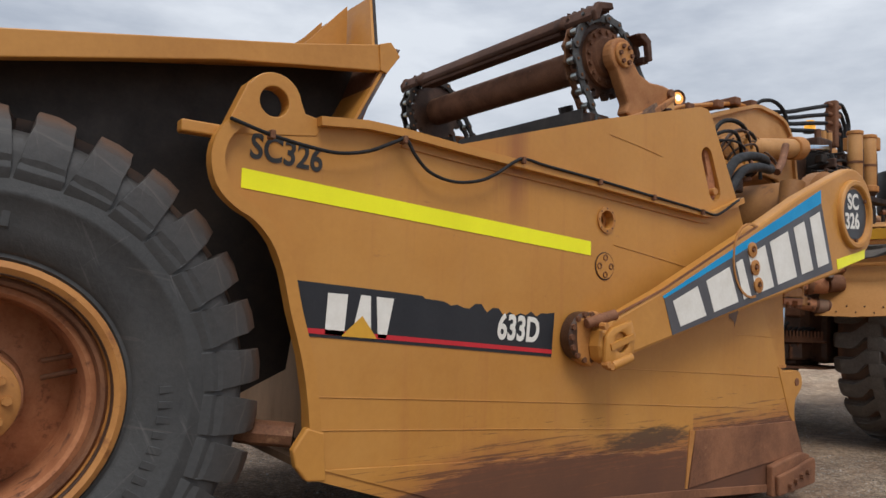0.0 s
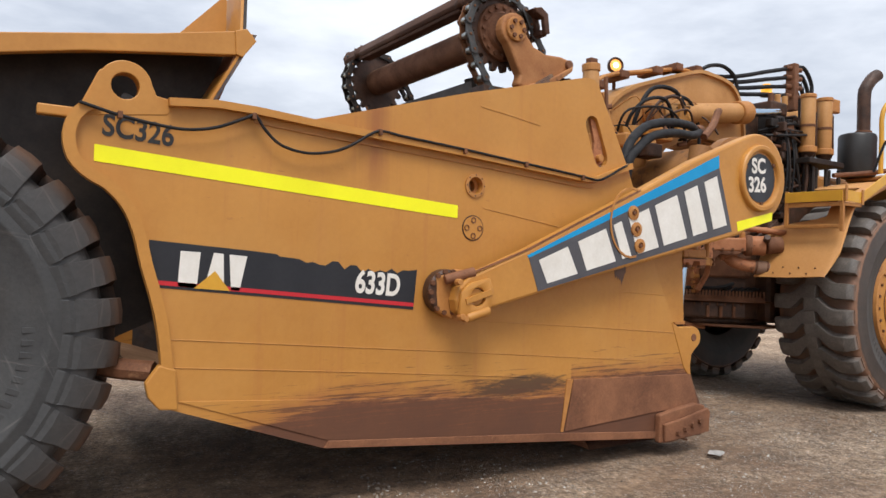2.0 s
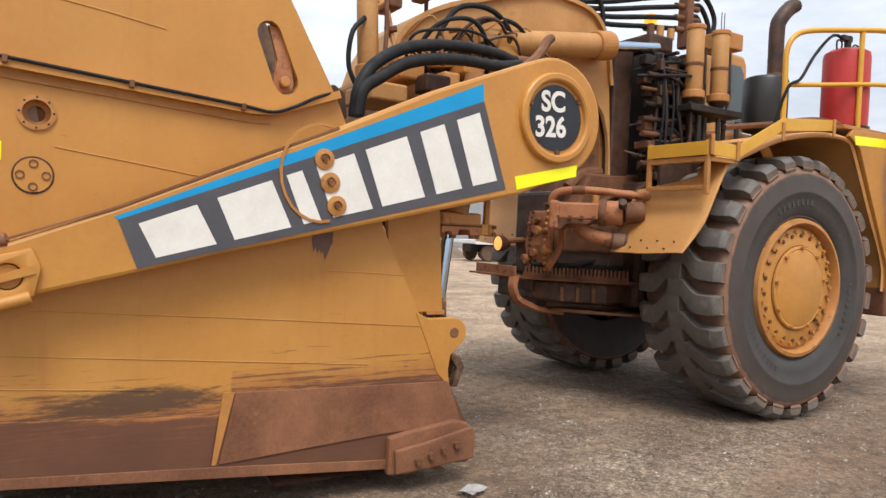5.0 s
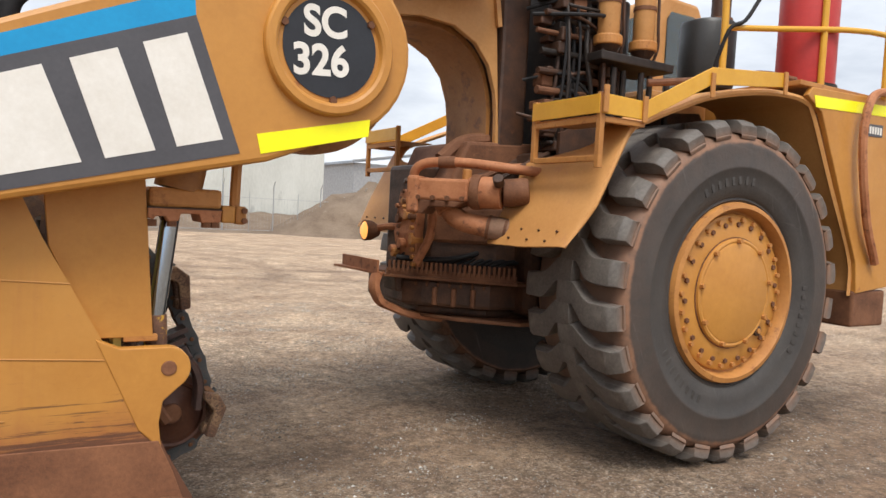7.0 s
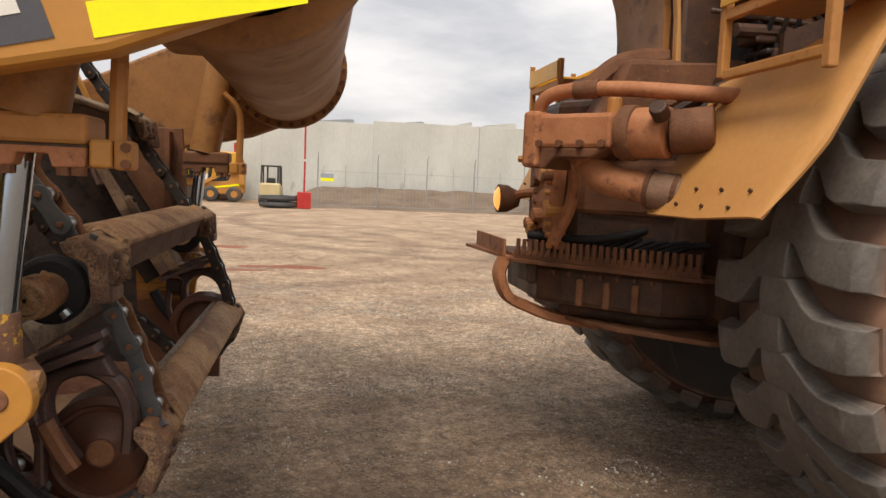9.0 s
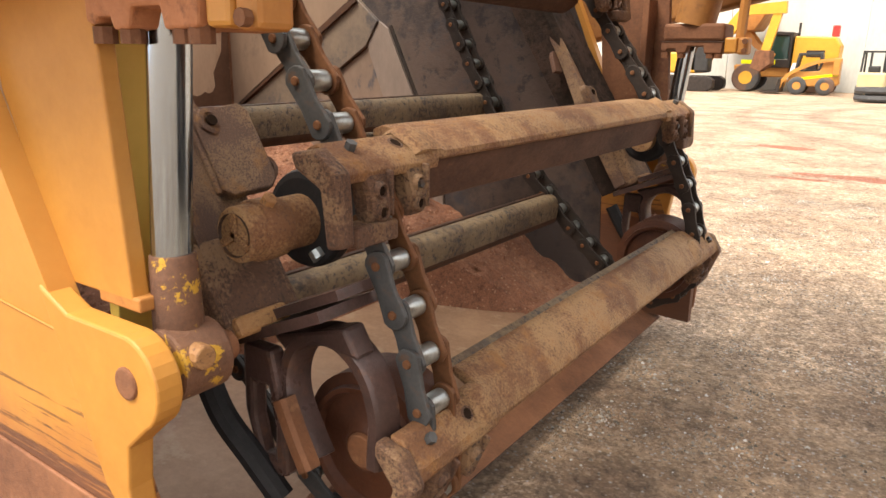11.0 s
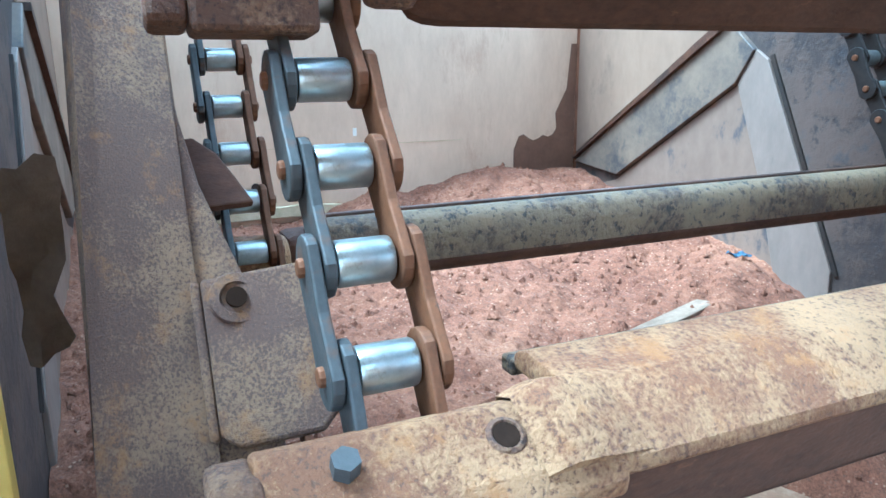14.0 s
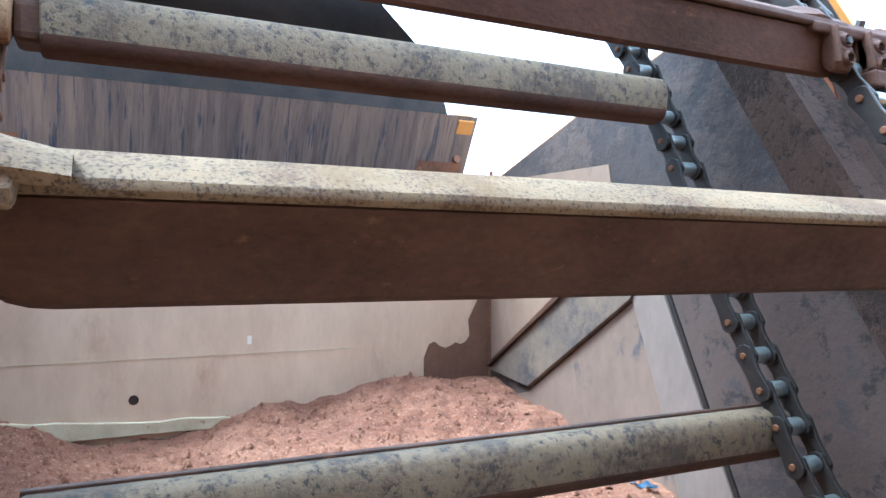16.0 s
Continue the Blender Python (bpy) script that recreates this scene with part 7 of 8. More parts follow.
        part("clamp_bolt", rod((4.80, f(0.335), 0.965), (4.80, f(0.40), 0.965), 0.032, 14, bev=0.006), flight_metal, clamp)
        part("clamp_nut", rod((4.80, f(0.40), 0.965), (4.80, f(0.44), 0.965), 0.04, 6), rust_pitted, clamp)
        fork = part("tension_fork", sweep(smooth_line([(5.15, f(0.47), 0.66), (5.155, f(0.47), 0.80), (5.11, f(0.47), 0.905), (5.02, f(0.47), 0.955), (4.93, f(0.465), 0.93), (4.885, f(0.46), 0.86), (4.89, f(0.45), 0.78), (4.93, f(0.44), 0.71), (4.985, f(0.43), 0.635)], 4), [(-0.022, -0.025), (-0.012, -0.036), (0.012, -0.036), (0.022, -0.025), (0.022, 0.04), (-0.022, 0.04)]), grease_cast, elevator, "greasy cast tension fork", smooth=45)
        part("finger_tip", sweep(smooth_line([(4.90, f(0.40), 0.785), (4.945, f(0.395), 0.70), (4.992, f(0.39), 0.625)], 4), [(-0.026, -0.012), (-0.014, -0.02), (0.014, -0.02), (0.026, -0.012), (0.026, 0.02), (-0.026, 0.02)]), rust, fork, "rust-rubbed finger of the fork")
        part("fork_frame", plate([(4.76, 0.90), (4.86, 0.90), (4.90, 0.72), (4.90, 0.56), (4.80, 0.55), (4.755, 0.72)], ([(4.795, 0.80), (4.845, 0.80), (4.865, 0.70), (4.86, 0.61), (4.815, 0.60), (4.79, 0.70)],), *sorted((f(0.40), f(0.45))), 0.012), grease_cast, fork)
        part("fork_web", plate([(4.84, 0.93), (5.08, 1.00), (5.12, 0.93), (4.98, 0.94), (4.90, 0.88)], (), *sorted((f(0.43), f(0.50))), 0.01), grease_cast, fork)
        part("fork_link", hose([(4.66, f(0.36), 0.80), (4.72, f(0.36), 0.70), (4.80, f(0.38), 0.60), (4.88, f(0.40), 0.50)], 0.035, 6, seg=10), rubber_hose, fork)
        part("idler_wheel", lathe([(0.0, -0.015), (0.055, -0.015), (0.075, 0.0), (0.15, 0.004), (0.158, -0.018), (0.172, -0.022), (0.176, -0.004), (0.205, 0.002), (0.208, 0.15), (0.16, 0.16), (0.0, 0.16)], 44, (5.04, f(0.55) if f(0) == 0 else f(0.69), 0.625)), idler_rust, elevator, "dark rusty idler wheel", smooth=35)
        part("idler_axle", rod((5.04, f(0.525), 0.625), (5.04, f(0.8), 0.625), 0.05, 18, bev=0.008), rust, elevator)
        # head sprocket
        teeth = []
        for i in range(18):
            a = 2 * math.pi * i / 18
            for da, r in ((-0.12, 0.275), (-0.06, 0.325), (0.06, 0.325), (0.12, 0.275)):
                teeth.append((3.10 + r * math.cos(a + da), 3.52 + r * math.sin(a + da)))
        sp = part("head_sprocket", plate(teeth, (), *sorted((f(0.60), f(0.65))), 0.004), rust_dark, elevator, "dark toothed head sprocket")
        part("hub_plate", lathe([(0.24, 0), (0.235, -0.03), (0.17, -0.035), (0.15, -0.06), (0.0, -0.06)], 36, (3.10, f(0.60), 3.52)) if f(0) == 0 else lathe([(0.24, 0), (0.235, 0.03), (0.17, 0.035), (0.15, 0.06), (0.0, 0.06)], 36, (3.10, f(0.60), 3.52)), rust, sp, smooth=35)
        ring_of_bolts(sp, bolt_rust, 3.10, 3.52, f(0.565), 0.205, 16, -1 if f(0) == 0 else 1)
        # bearing bracket that carries the head shaft
        part("bearing_bracket", plate(ring_pts(3.10, 3.50, 0.14, 12, 50, 240) + [(3.10, 3.26), (3.17, 3.14), (3.14, 3.06), (3.22, 3.035), (3.46, 3.12), (3.68, 3.27), (3.70, 3.355), (3.60, 3.37), (3.43, 3.36), (3.30, 3.40), (3.225, 3.48)], (), *sorted((f(0.40), f(0.50))), 0.02), head_paint, elevator, "yellow-brown bearing bracket")
        cap = part("bearing_cap", rod((3.10, f(0.375), 3.50), (3.10, f(0.42), 3.50), 0.10, 24, bev=0.01), yellow_dusty, elevator)
        ring_of_bolts(cap, bolt_rust, 3.10, 3.50, f(0.373), 0.065, 6, -1 if f(0) == 0 else 1)
        part("bracket_foot", plate([(3.13, 3.03), (3.22, 3.00), (3.48, 3.09), (3.70, 3.25), (3.71, 3.30), (3.46, 3.15), (3.22, 3.06)], (), *sorted((f(0.36), f(0.58))), 0.012), head_paint, elevator)
        part("foot_pin", rod((3.68, f(0.37), 3.31), (3.68, f(0.55), 3.31), 0.038, 14, bev=0.008), rust, elevator)
    part("head_tube", rod((3.10, 0.66, 3.52), (3.10, flip(0.66), 3.52), 0.135, 32), rust, elevator, "rusty cross tube between the sprockets", smooth=40)
    part("upper_spreader", box(2.92, 3.14, 0.56, flip(0.3), 2.97, 3.06, 0.01), rust_dark, elevator, "black cross beam under the head tube")
    part("hanger_plate", plate([(0.45, 2.70), (2.16, 2.74), (2.14, 2.80), (1.90, 3.02), (0.45, 3.02)], (), 2.70, 2.72, 0, "x"), dark_iron, elevator, "dark blue-black hanger plate below the head")
    part("strip_plate", plate([(0.62, 3.07), (flip(0.45), 3.07), (flip(0.45), 2.95), (0.62, 2.95)], (), 3.14, 3.16, 0, "x"), rust_dark, elevator)
    for y in (0.95, flip(0.95)):
        part("shaft_guard", hose([(3.05, y, 3.2), (3.10, y, 3.05)], 0.06), dark_iron, elevator)


elevator_frame()


def torn_sheet():
    """A torn rubber seal that hangs between the bowl side and the elevator's beam."""
    rng = random.Random(9)
    bm = bmesh.new()
    rows = []
    for i in range(9):
        z = 1.63 - 0.04 * i
        w = 0.085 - 0.004 * i + rng.uniform(-0.012, 0.012)
        rows.append([bm.verts.new((4.40 + 0.02 * math.sin(i * 0.9 + j) - 0.006 * i, 0.205 + w * j / 3 + rng.uniform(-0.004, 0.004), z + rng.uniform(-0.012, 0.012))) for j in range(4)])
    for r0, r1 in zip(rows, rows[1:]):
        for j in range(3):
            bm.faces.new((r0[j], r0[j + 1], r1[j + 1], r1[j]))
    bmesh.ops.solidify(bm, geom=bm.faces[:], thickness=0.012)
    return part("torn_seal", bm, dusty_seal, scraper, "torn dusty rubber seal hanging behind the post", smooth=40)


torn_sheet()


def lift_cylinders():
    for f, lab in ((lambda y: y, "near"), (flip, "far")):
        c = thing("lift_cylinder", "yellow hydraulic lift cylinder with chromed rod and rusty foot", "hydraulic cylinder", "bowl lift cylinders", at=(4.875, f(0.142), 0.985))
        part("rod", rod((0.0, 0, 0.17), (0.06, 0, 0.70), 0.0415, 32), chrome, c, "bright chromed rod", smooth=40)
        part("rod_foot", rod((0.01, 0, 0.0), (0.008, 0, 0.225), 0.054, 24, 0.047, 0.006), flaking_paint, c, "rusty rod end with yellow paint flakes", smooth=40)
        part("eye", rod((0.03, -0.06, 0.0), (0.03, 0.06, 0.0), 0.078, 24, bev=0.008), flaking_paint, c)
        part("eye_bolt", rod((0.07, -0.02, 0.03), (0.12, -0.02, 0.03), 0.026, 12, bev=0.005), flight_metal, c)
        # far gland takes darker rust to carry the shade over there
        h = part("gland", box(-0.05, 0.265, -0.09, 0.11, 0.715, 0.805, 0.016), yellow_dusty if lab == "near" else rust, c, "cylinder gland block, rust-stained near, shade-darkened far")
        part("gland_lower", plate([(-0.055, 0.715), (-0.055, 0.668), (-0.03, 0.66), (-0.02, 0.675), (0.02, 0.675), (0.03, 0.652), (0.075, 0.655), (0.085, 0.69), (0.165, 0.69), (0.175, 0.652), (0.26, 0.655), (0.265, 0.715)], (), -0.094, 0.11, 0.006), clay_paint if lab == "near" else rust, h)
        for dx in (-0.035, 0.05, 0.20, 0.24):
            part("gland_bolt", rod((dx, -0.07, 0.63), (dx, -0.07, 0.66), 0.022, 8), rust, h)
        part("gland_seam", box(-0.057, 0.267, -0.096, 0.112, 0.710, 0.716, 0.0), rust_dark, h)
        part("port_block", box(0.268, 0.33, -0.085, 0.0, 0.655, 0.735, 0.01), yellow, h)
        part("port_flange", box(0.332, 0.385, -0.08, 0.0, 0.65, 0.735, 0.012), yellow_dusty, h)
        for dz in (0.668, 0.715):
            part("port_bolt", rod((0.37, -0.085, dz), (0.37, -0.102, dz), 0.014, 8), rust, h)
        part("barrel", rod((0.085, 0, 0.80), (0.26, 0, 1.75), 0.105, 32), neck_grime_shade, c, "grimy yellow cylinder barrel", smooth=40)
        part("feed_pipe", hose([(0.335, -0.04, 0.73), (0.337, -0.04, 0.85), (0.34, -0.04, 1.0), (0.32, -0.05, 1.12), (0.22, -0.08, 1.22)], 0.025), yellow_dusty, c)


lift_cylinders()


# ---------------------------------------------------------------- tractor
tractor = thing("tractor", "dusty yellow two-wheel scraper tractor with black hydraulics and a red tank", "tractor")
for y0_, s_ in ((0.02, 1), (flip(0.02), -1)):
    w_ = tyre(tractor, 8.86, 1.262, y0_, s_, 1.272, 0.94, 0.645, 26, drive_tread(1.272, 0.94), 0.092, rubber_drive, rubber_lug, True)
    drive_rim(w_, 0.64)


def fender(f, sgn):
    line = smooth_line([(7.285, 0, 1.535), (7.40, 0, 1.76), (7.55, 0, 2.05), (7.67, 0, 2.285), (7.72, 0, 2.355), (7.80, 0, 2.41), (8.12, 0, 2.545), (8.50, 0, 2.68), (9.0, 0, 2.775), (9.38, 0, 2.80), (9.60, 0, 2.775), (9.72, 0, 2.68), (10.04, 0, 2.13), (10.38, 0, 1.55), (10.42, 0, 1.22)], 6)
    bm = bmesh.new()
    rows = []
    for i, p in enumerate(line):
        t = (line[min(i + 1, len(line) - 1)] - line[max(i - 1, 0)]).normalized()
        up = Vector((-t.z, 0, t.x))
        low = max(0.0, 1 - i / 8.0)
        # a rolled lip at the outer edge that dies away at the rounded lower corner
        inner = 0.995 - 0.66 * min(max((p.z - 2.14) / 0.10, 0), 1) * (p.x < 8.4)
        roll = ((0.088, -0.05), (0.074, -0.03), (0.080, -0.010), (0.112, 0.002), (0.16, 0.005))
        flat = ((0.150, 0.0), (0.158, 0.001), (0.168, 0.002), (0.18, 0.003), (0.21, 0.005))
        lip = [(a * (1 - low) + c * low, b * (1 - low) + d * low) for (a, b), (c, d) in zip(roll, flat)] + [((0.16 + inner) / 2, 0.008), (inner, 0.004)]
        rows.append([bm.verts.new((p.x + up.x * h + t.x * 0.02 * low * (y < 0.3), f(y), p.z + up.z * h + t.z * 0.03 * low * low * (y < 0.3))) for y, h in lip])
    for r0, r1 in zip(rows, rows[1:]):
        for j in range(6):
            bm.faces.new((r0[j], r1[j], r1[j + 1], r0[j + 1]))
    bmesh.ops.recalc_face_normals(bm, faces=bm.faces[:])
    bmesh.ops.solidify(bm, geom=bm.faces[:], thickness=0.014)
    fd = part("fender", bm, fender_paint, tractor, "yellow wheel arch and flap with clay smears", smooth=40)
    for q, ys in ((0.055, (0.36, 0.55, 0.76)), (0.13, (0.28, 0.47, 0.66, 0.85))):
        for y in ys:
            c = Vector((7.285 + q * 0.455, f(y), 1.535 + q * 0.89))
            nrm = Vector((-0.89, 0, 0.455))
            part("rivet_hole", rod(c + nrm * 0.004, c + nrm * 0.019, 0.008, 8), rust_dark, fd)
    # step frame on top of the flap
    st = part("step_frame", box(7.41, 7.45, *sorted((f(0.025), f(0.065))), 2.07, 2.54, 0.006), yellow_dusty, fd, "clay-dusted square tube step frame")
    part("post", box(7.41, 7.45, *sorted((f(0.67), f(0.71))), 2.12, 2.54, 0.006), yellow_dusty, st)
    for z in (2.13, 2.37):
        part("rail", box(7.412, 7.448, *sorted((f(0.065), f(0.67))), z - 0.02, z + 0.02, 0.006), yellow_dusty, st)
    part("side_rail", box(7.45, 7.80, *sorted((f(0.027), f(0.063))), 2.355, 2.39, 0.006), yellow_dusty, st)
    part("deck", box(7.43, 7.80, *sorted((f(0.066), f(0.70))), 2.391, 2.402, 0.003), yellow_dusty, st)
    part("toe_board", box(7.40, 7.409, *sorted((f(0.03), f(0.70))), 2.405, 2.525, 0.004), bright_yellow, st, "bright yellow toe board")
    part("toe_board", plate([(7.42, 2.405), (7.78, 2.40), (8.40, 2.71), (9.22, 2.80), (9.22, 2.905), (8.40, 2.83), (7.78, 2.52), (7.42, 2.53)], (), *sorted((f(0.012), f(0.024))), 0.004), bright_yellow, st, "bright yellow toe board")
    for x, z in ((7.43, 2.53), (7.77, 2.50), (8.4, 2.74), (9.2, 2.86)):
        part("stake", box(x - 0.02, x + 0.02, *sorted((f(-0.004), f(0.012))), z - 0.12, z + 0.05, 0.004), yellow_dusty, st)
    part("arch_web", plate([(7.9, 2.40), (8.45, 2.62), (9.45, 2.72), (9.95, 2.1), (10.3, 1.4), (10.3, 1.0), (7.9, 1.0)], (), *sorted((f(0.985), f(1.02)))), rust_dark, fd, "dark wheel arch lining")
    side = part("side_panel", plate([(9.54, 2.79), (9.60, 2.86), (11.6, 2.92), (11.6, 1.3), (10.98, 1.3), (10.42, 1.24), (10.38, 1.5), (10.04, 2.12), (9.74, 2.68)], (), *sorted((f(0.04), f(0.09))), 0.008), yellow, tractor, "yellow engine side panel with reflective strip")
    part("reflective_strip", plate([(9.62, 2.80), (11.5, 2.87), (11.5, 2.78), (9.65, 2.71)], (), *sorted((f(0.036), f(0.04)))), tape_yellow, side)
    part("name_plate", plate([(10.35, 2.66), (10.62, 2.67), (10.62, 2.57), (10.36, 2.56)], (), *sorted((f(0.035), f(0.04)))), decal_grey, side, "small grey plate")
    for k in range(6):
        part("mark", box(10.375 + 0.04 * k, 10.40 + 0.04 * k, *sorted((f(0.032), f(0.035))), 2.585, 2.645, 0.0), decal_white, side)
    part("ladder_pipe", hose([(10.6, f(0.0), 2.95), (10.3, f(-0.03), 2.85), (10.2, f(-0.04), 2.5), (10.35, f(-0.03), 1.9), (10.6, f(0.0), 1.5)], 0.035), clay_paint, side)
    part("top_plate", box(9.45, 11.6, *sorted((f(0.05), f(1.1))), 2.86, 2.90, 0.006), yellow_dusty, tractor)
    part("step_block", box(10.40, 10.9, *sorted((f(0.05), f(0.5))), 0.95, 1.26, 0.02), rust, side)


fender(lambda y: y, 1)
fender(flip, -1)


def tractor_body():
    rng = random.Random(17)
    part("chassis", box(7.75, 11.6, 1.06, flip(1.06), 0.95, 2.25, 0.08), rust_dark, tractor, "dark oily tractor chassis")
    part("axle", rod((8.84, 0.5, 1.235), (8.84, flip(0.5), 1.235), 0.33, 32), rust_dark, tractor)
    # transmission housing: angular case, sump and bolted covers
    sump = part("sump", plate([(7.02, 2.45), (7.02, 1.78), (7.12, 1.64), (7.52, 1.26), (8.1, 1.2), (8.1, 2.45)], (), 0.99, 1.205, 0.03, "z"), rust_dark, tractor, "oily angular transmission sump")
    part("sump_keel", plate([(7.14, 2.4), (7.16, 1.76), (7.56, 1.36), (8.1, 1.3), (8.1, 2.4)], (), 0.915, 1.0, 0.03, "z"), rust_dark, sump)
    part("sump_nose", plate([(6.96, 1.21), (6.97, 1.09), (7.08, 1.075), (7.10, 1.21)], (), 1.80, flip(1.45), 0.015), rust_dark, sump)
    for k in range(7):
        q = k / 6
        shared("bolt", bolt_rust, sump, Matrix.Translation((7.08 + 0.40 * q, 1.68 - 0.38 * q, 1.17)) @ Matrix.Rotation(radians(45), 4, "Z") @ Matrix.Rotation(radians(90), 4, "X"))
    for k in range(3):
        q = 0.2 + 0.28 * k
        part("sump_rib", box(-0.02, 0.02, -0.03, 0.03, 1.0, 1.15, 0.012, Matrix.Translation((7.12 + 0.40 * q, 1.64 - 0.38 * q, 0)) @ Matrix.Rotation(radians(-44), 4, "Z")), rust, sump)
    case = part("rear_case", plate([(7.08, 2.25), (7.08, 1.74), (7.18, 1.62), (7.60, 1.32), (8.0, 1.22), (8.0, 2.25)], (), 1.235, 2.12, 0.04, "z"), rust_dark, tractor, "dark oily rear transmission case")
    part("case_cheek", plate([(7.12, 1.70), (7.20, 1.58), (7.56, 1.30), (7.7, 1.3), (7.7, 1.7)], (), 1.50, 1.80, 0.03, "z"), rust, case)
    flange = part("case_flange", plate([(7.06, 1.30), (7.02, 1.56), (7.06, 1.90), (7.12, 1.95), (7.10, 1.55), (7.13, 1.30)], (), 1.62, flip(1.50), 0.01), clay_paint, case, "clay-coated bolted flange")
    for k in range(11):
        q = k / 10
        shared("bolt", bolt_big, flange, Matrix.Translation((7.055 - 0.03 * math.sin(q * 3.1), 1.66, 1.32 + 0.58 * q)) @ Matrix.Rotation(radians(-90), 4, "Y"))
        shared("bolt", bolt_rust, flange, Matrix.Translation((7.055 - 0.03 * math.sin(q * 3.1), 1.90, 1.32 + 0.58 * q)) @ Matrix.Rotation(radians(-90), 4, "Y"))
    for k in range(13):
        y, z = 1.64 + 0.34 * rng.random(), 1.32 + 0.5 * rng.random()
        s = rng.uniform(0.018, 0.045)
        part("boss", rod((7.0 - 0.02 * rng.random(), y, z), (7.10, y, z), s, 10, bev=0.006), (clay_paint, rust, yellow_dusty)[k % 3], case)
    part("case_rib", hose([(7.04, 1.60, 1.34), (7.10, 1.52, 1.55), (7.10, 1.50, 1.75), (7.02, 1.52, 1.86)], 0.035, 5), clay_paint, case)
    part("hitch_base", plate([(7.15, 1.95), (7.3, 2.3), (8.2, 2.35), (8.2, 1.85)], (), 1.35, flip(1.25), 0.03), rust, tractor)
    # cylinder block that runs obliquely forwards to the flap
    ob = Matrix.Translation((6.90, 1.34, 1.90)) @ Matrix.Rotation(radians(-49), 4, "Z")
    blk = part("valve_block", box(0.0, 0.40, -0.13, 0.13, -0.075, 0.085, 0.02, ob), clay_paint, tractor, "clay-coated cylinder block")
    part("block_end", box(-0.06, 0.03, -0.15, 0.15, -0.17, 0.10, 0.02, ob), clay_paint, blk)
    part("block_skirt", join(None, plate([(-0.05, -0.10), (-0.04, -0.17), (0.06, -0.175), (0.11, -0.12), (0.30, -0.12), (0.38, -0.075), (0.0, -0.07)], (), -0.125, 0.125, 0.01), ob), rust, blk)
    part("barrel", join(None, rod((0.38, 0, 0.0), (0.62, 0, 0.0), 0.115, 26, bev=0.01), ob), clay_paint, blk, smooth=40)
    part("collar", join(None, rod((0.40, 0, 0.0), (0.47, 0, 0.0), 0.128, 26, bev=0.01), ob), rust, blk, smooth=40)
    part("cap", join(None, rod((0.62, 0, 0.0), (0.80, 0.05, 0.02), 0.10, 20, bev=0.02), ob), rust, blk, smooth=40)
    part("top_fitting", join(None, rod((0.36, -0.03, 0.08), (0.36, -0.03, 0.16), 0.035, 12, bev=0.008), ob), yellow_dusty, blk)
    part("top_fitting", join(None, rod((0.62, -0.10, 0.06), (0.62, -0.16, 0.10), 0.04, 12, bev=0.008), ob), rust_dark, blk)
    for k in range(4):
        shared("bolt", bolt_big, blk, ob @ Matrix.Translation((-0.062, -0.11 + 0.07 * k, -0.13 + 0.05 * (k % 2))) @ Matrix.Rotation(radians(-90), 4, "Y"))
        shared("bolt", bolt_rust, blk, ob @ Matrix.Translation((0.03 + 0.11 * k, -0.132, -0.055)) @ Matrix.Rotation(radians(90), 4, "X"))
    part("elbow", hose([(7.08, 1.22, 1.79), (7.09, 1.16, 1.72), (7.16, 1.08, 1.675), (7.28, 0.98, 1.65), (7.45, 0.82, 1.615)], 0.075, 7, seg=18), clay_paint, blk, "clay-coated pipe elbow", smooth=50)
    part("elbow_flange", rod((7.065, 1.235, 1.83), (7.085, 1.20, 1.755), 0.10, 18, bev=0.01), clay_paint, blk)
    part("sleeve", rod((7.27, 0.99, 1.652), (7.39, 0.88, 1.628), 0.086, 22, bev=0.006), rubber_band, blk, "grey rubber sleeve with clamps", smooth=40)
    for p, q in (((7.275, 0.985, 1.651), (7.29, 0.971, 1.648)), ((7.365, 0.903, 1.633), (7.38, 0.889, 1.63))):
        part("clamp", rod(p, q, 0.092, 22), rust, blk)
    part("upper_pipe", hose([(6.86, 1.40, 1.96), (6.87, 1.36, 2.06), (6.95, 1.28, 2.105), (7.15, 1.1, 2.11), (7.45, 0.85, 2.075), (7.8, 0.7, 2.05)], 0.036, 7), clay_paint, tractor, "clay-coated pipe along the rear case", smooth=60)
    part("pipe_sleeve", rod((6.99, 1.245, 2.108), (7.08, 1.165, 2.112), 0.044, 14), rust, tractor, smooth=40)
    part("grease_nipple", rod((6.80, 1.42, 1.965), (6.87, 1.40, 1.955), 0.02, 8), rust_dark, tractor)
    part("far_pipe", hose([(7.15, 1.5, 2.15), (7.35, 1.5, 2.3), (7.7, 1.5, 2.35)], 0.06, 6), rust, tractor)
    for k in range(7):
        y = 0.95 + 0.1 * k
        part("loose_pipe", hose([(7.35 + 0.05 * rng.random(), y, 1.98 + 0.12 * rng.random()), (7.6, y - 0.05, 2.08 + 0.08 * rng.random()), (8.0, y + 0.1, 2.1 + 0.2 * rng.random())], rng.uniform(0.014, 0.035), 5), (rust, rust_dark, clay_paint)[k % 3], tractor)
    # rear guard shelf: a narrow tray with an oblique comb of fins and a tangle of hose
    tray = [(6.86, 2.62), (6.88, 1.84), (6.98, 1.70), (7.62, 1.05), (7.75, 1.05), (7.75, 2.62)]
    sh = part("guard_shelf", plate(tray, (), 1.205, 1.228, 0.004, "z"), rust, tractor, "rusty rear guard tray")
    part("shelf_lip", box(6.845, 6.862, 1.90, 2.62, 1.228, 1.33, 0.004), clay_paint, sh)
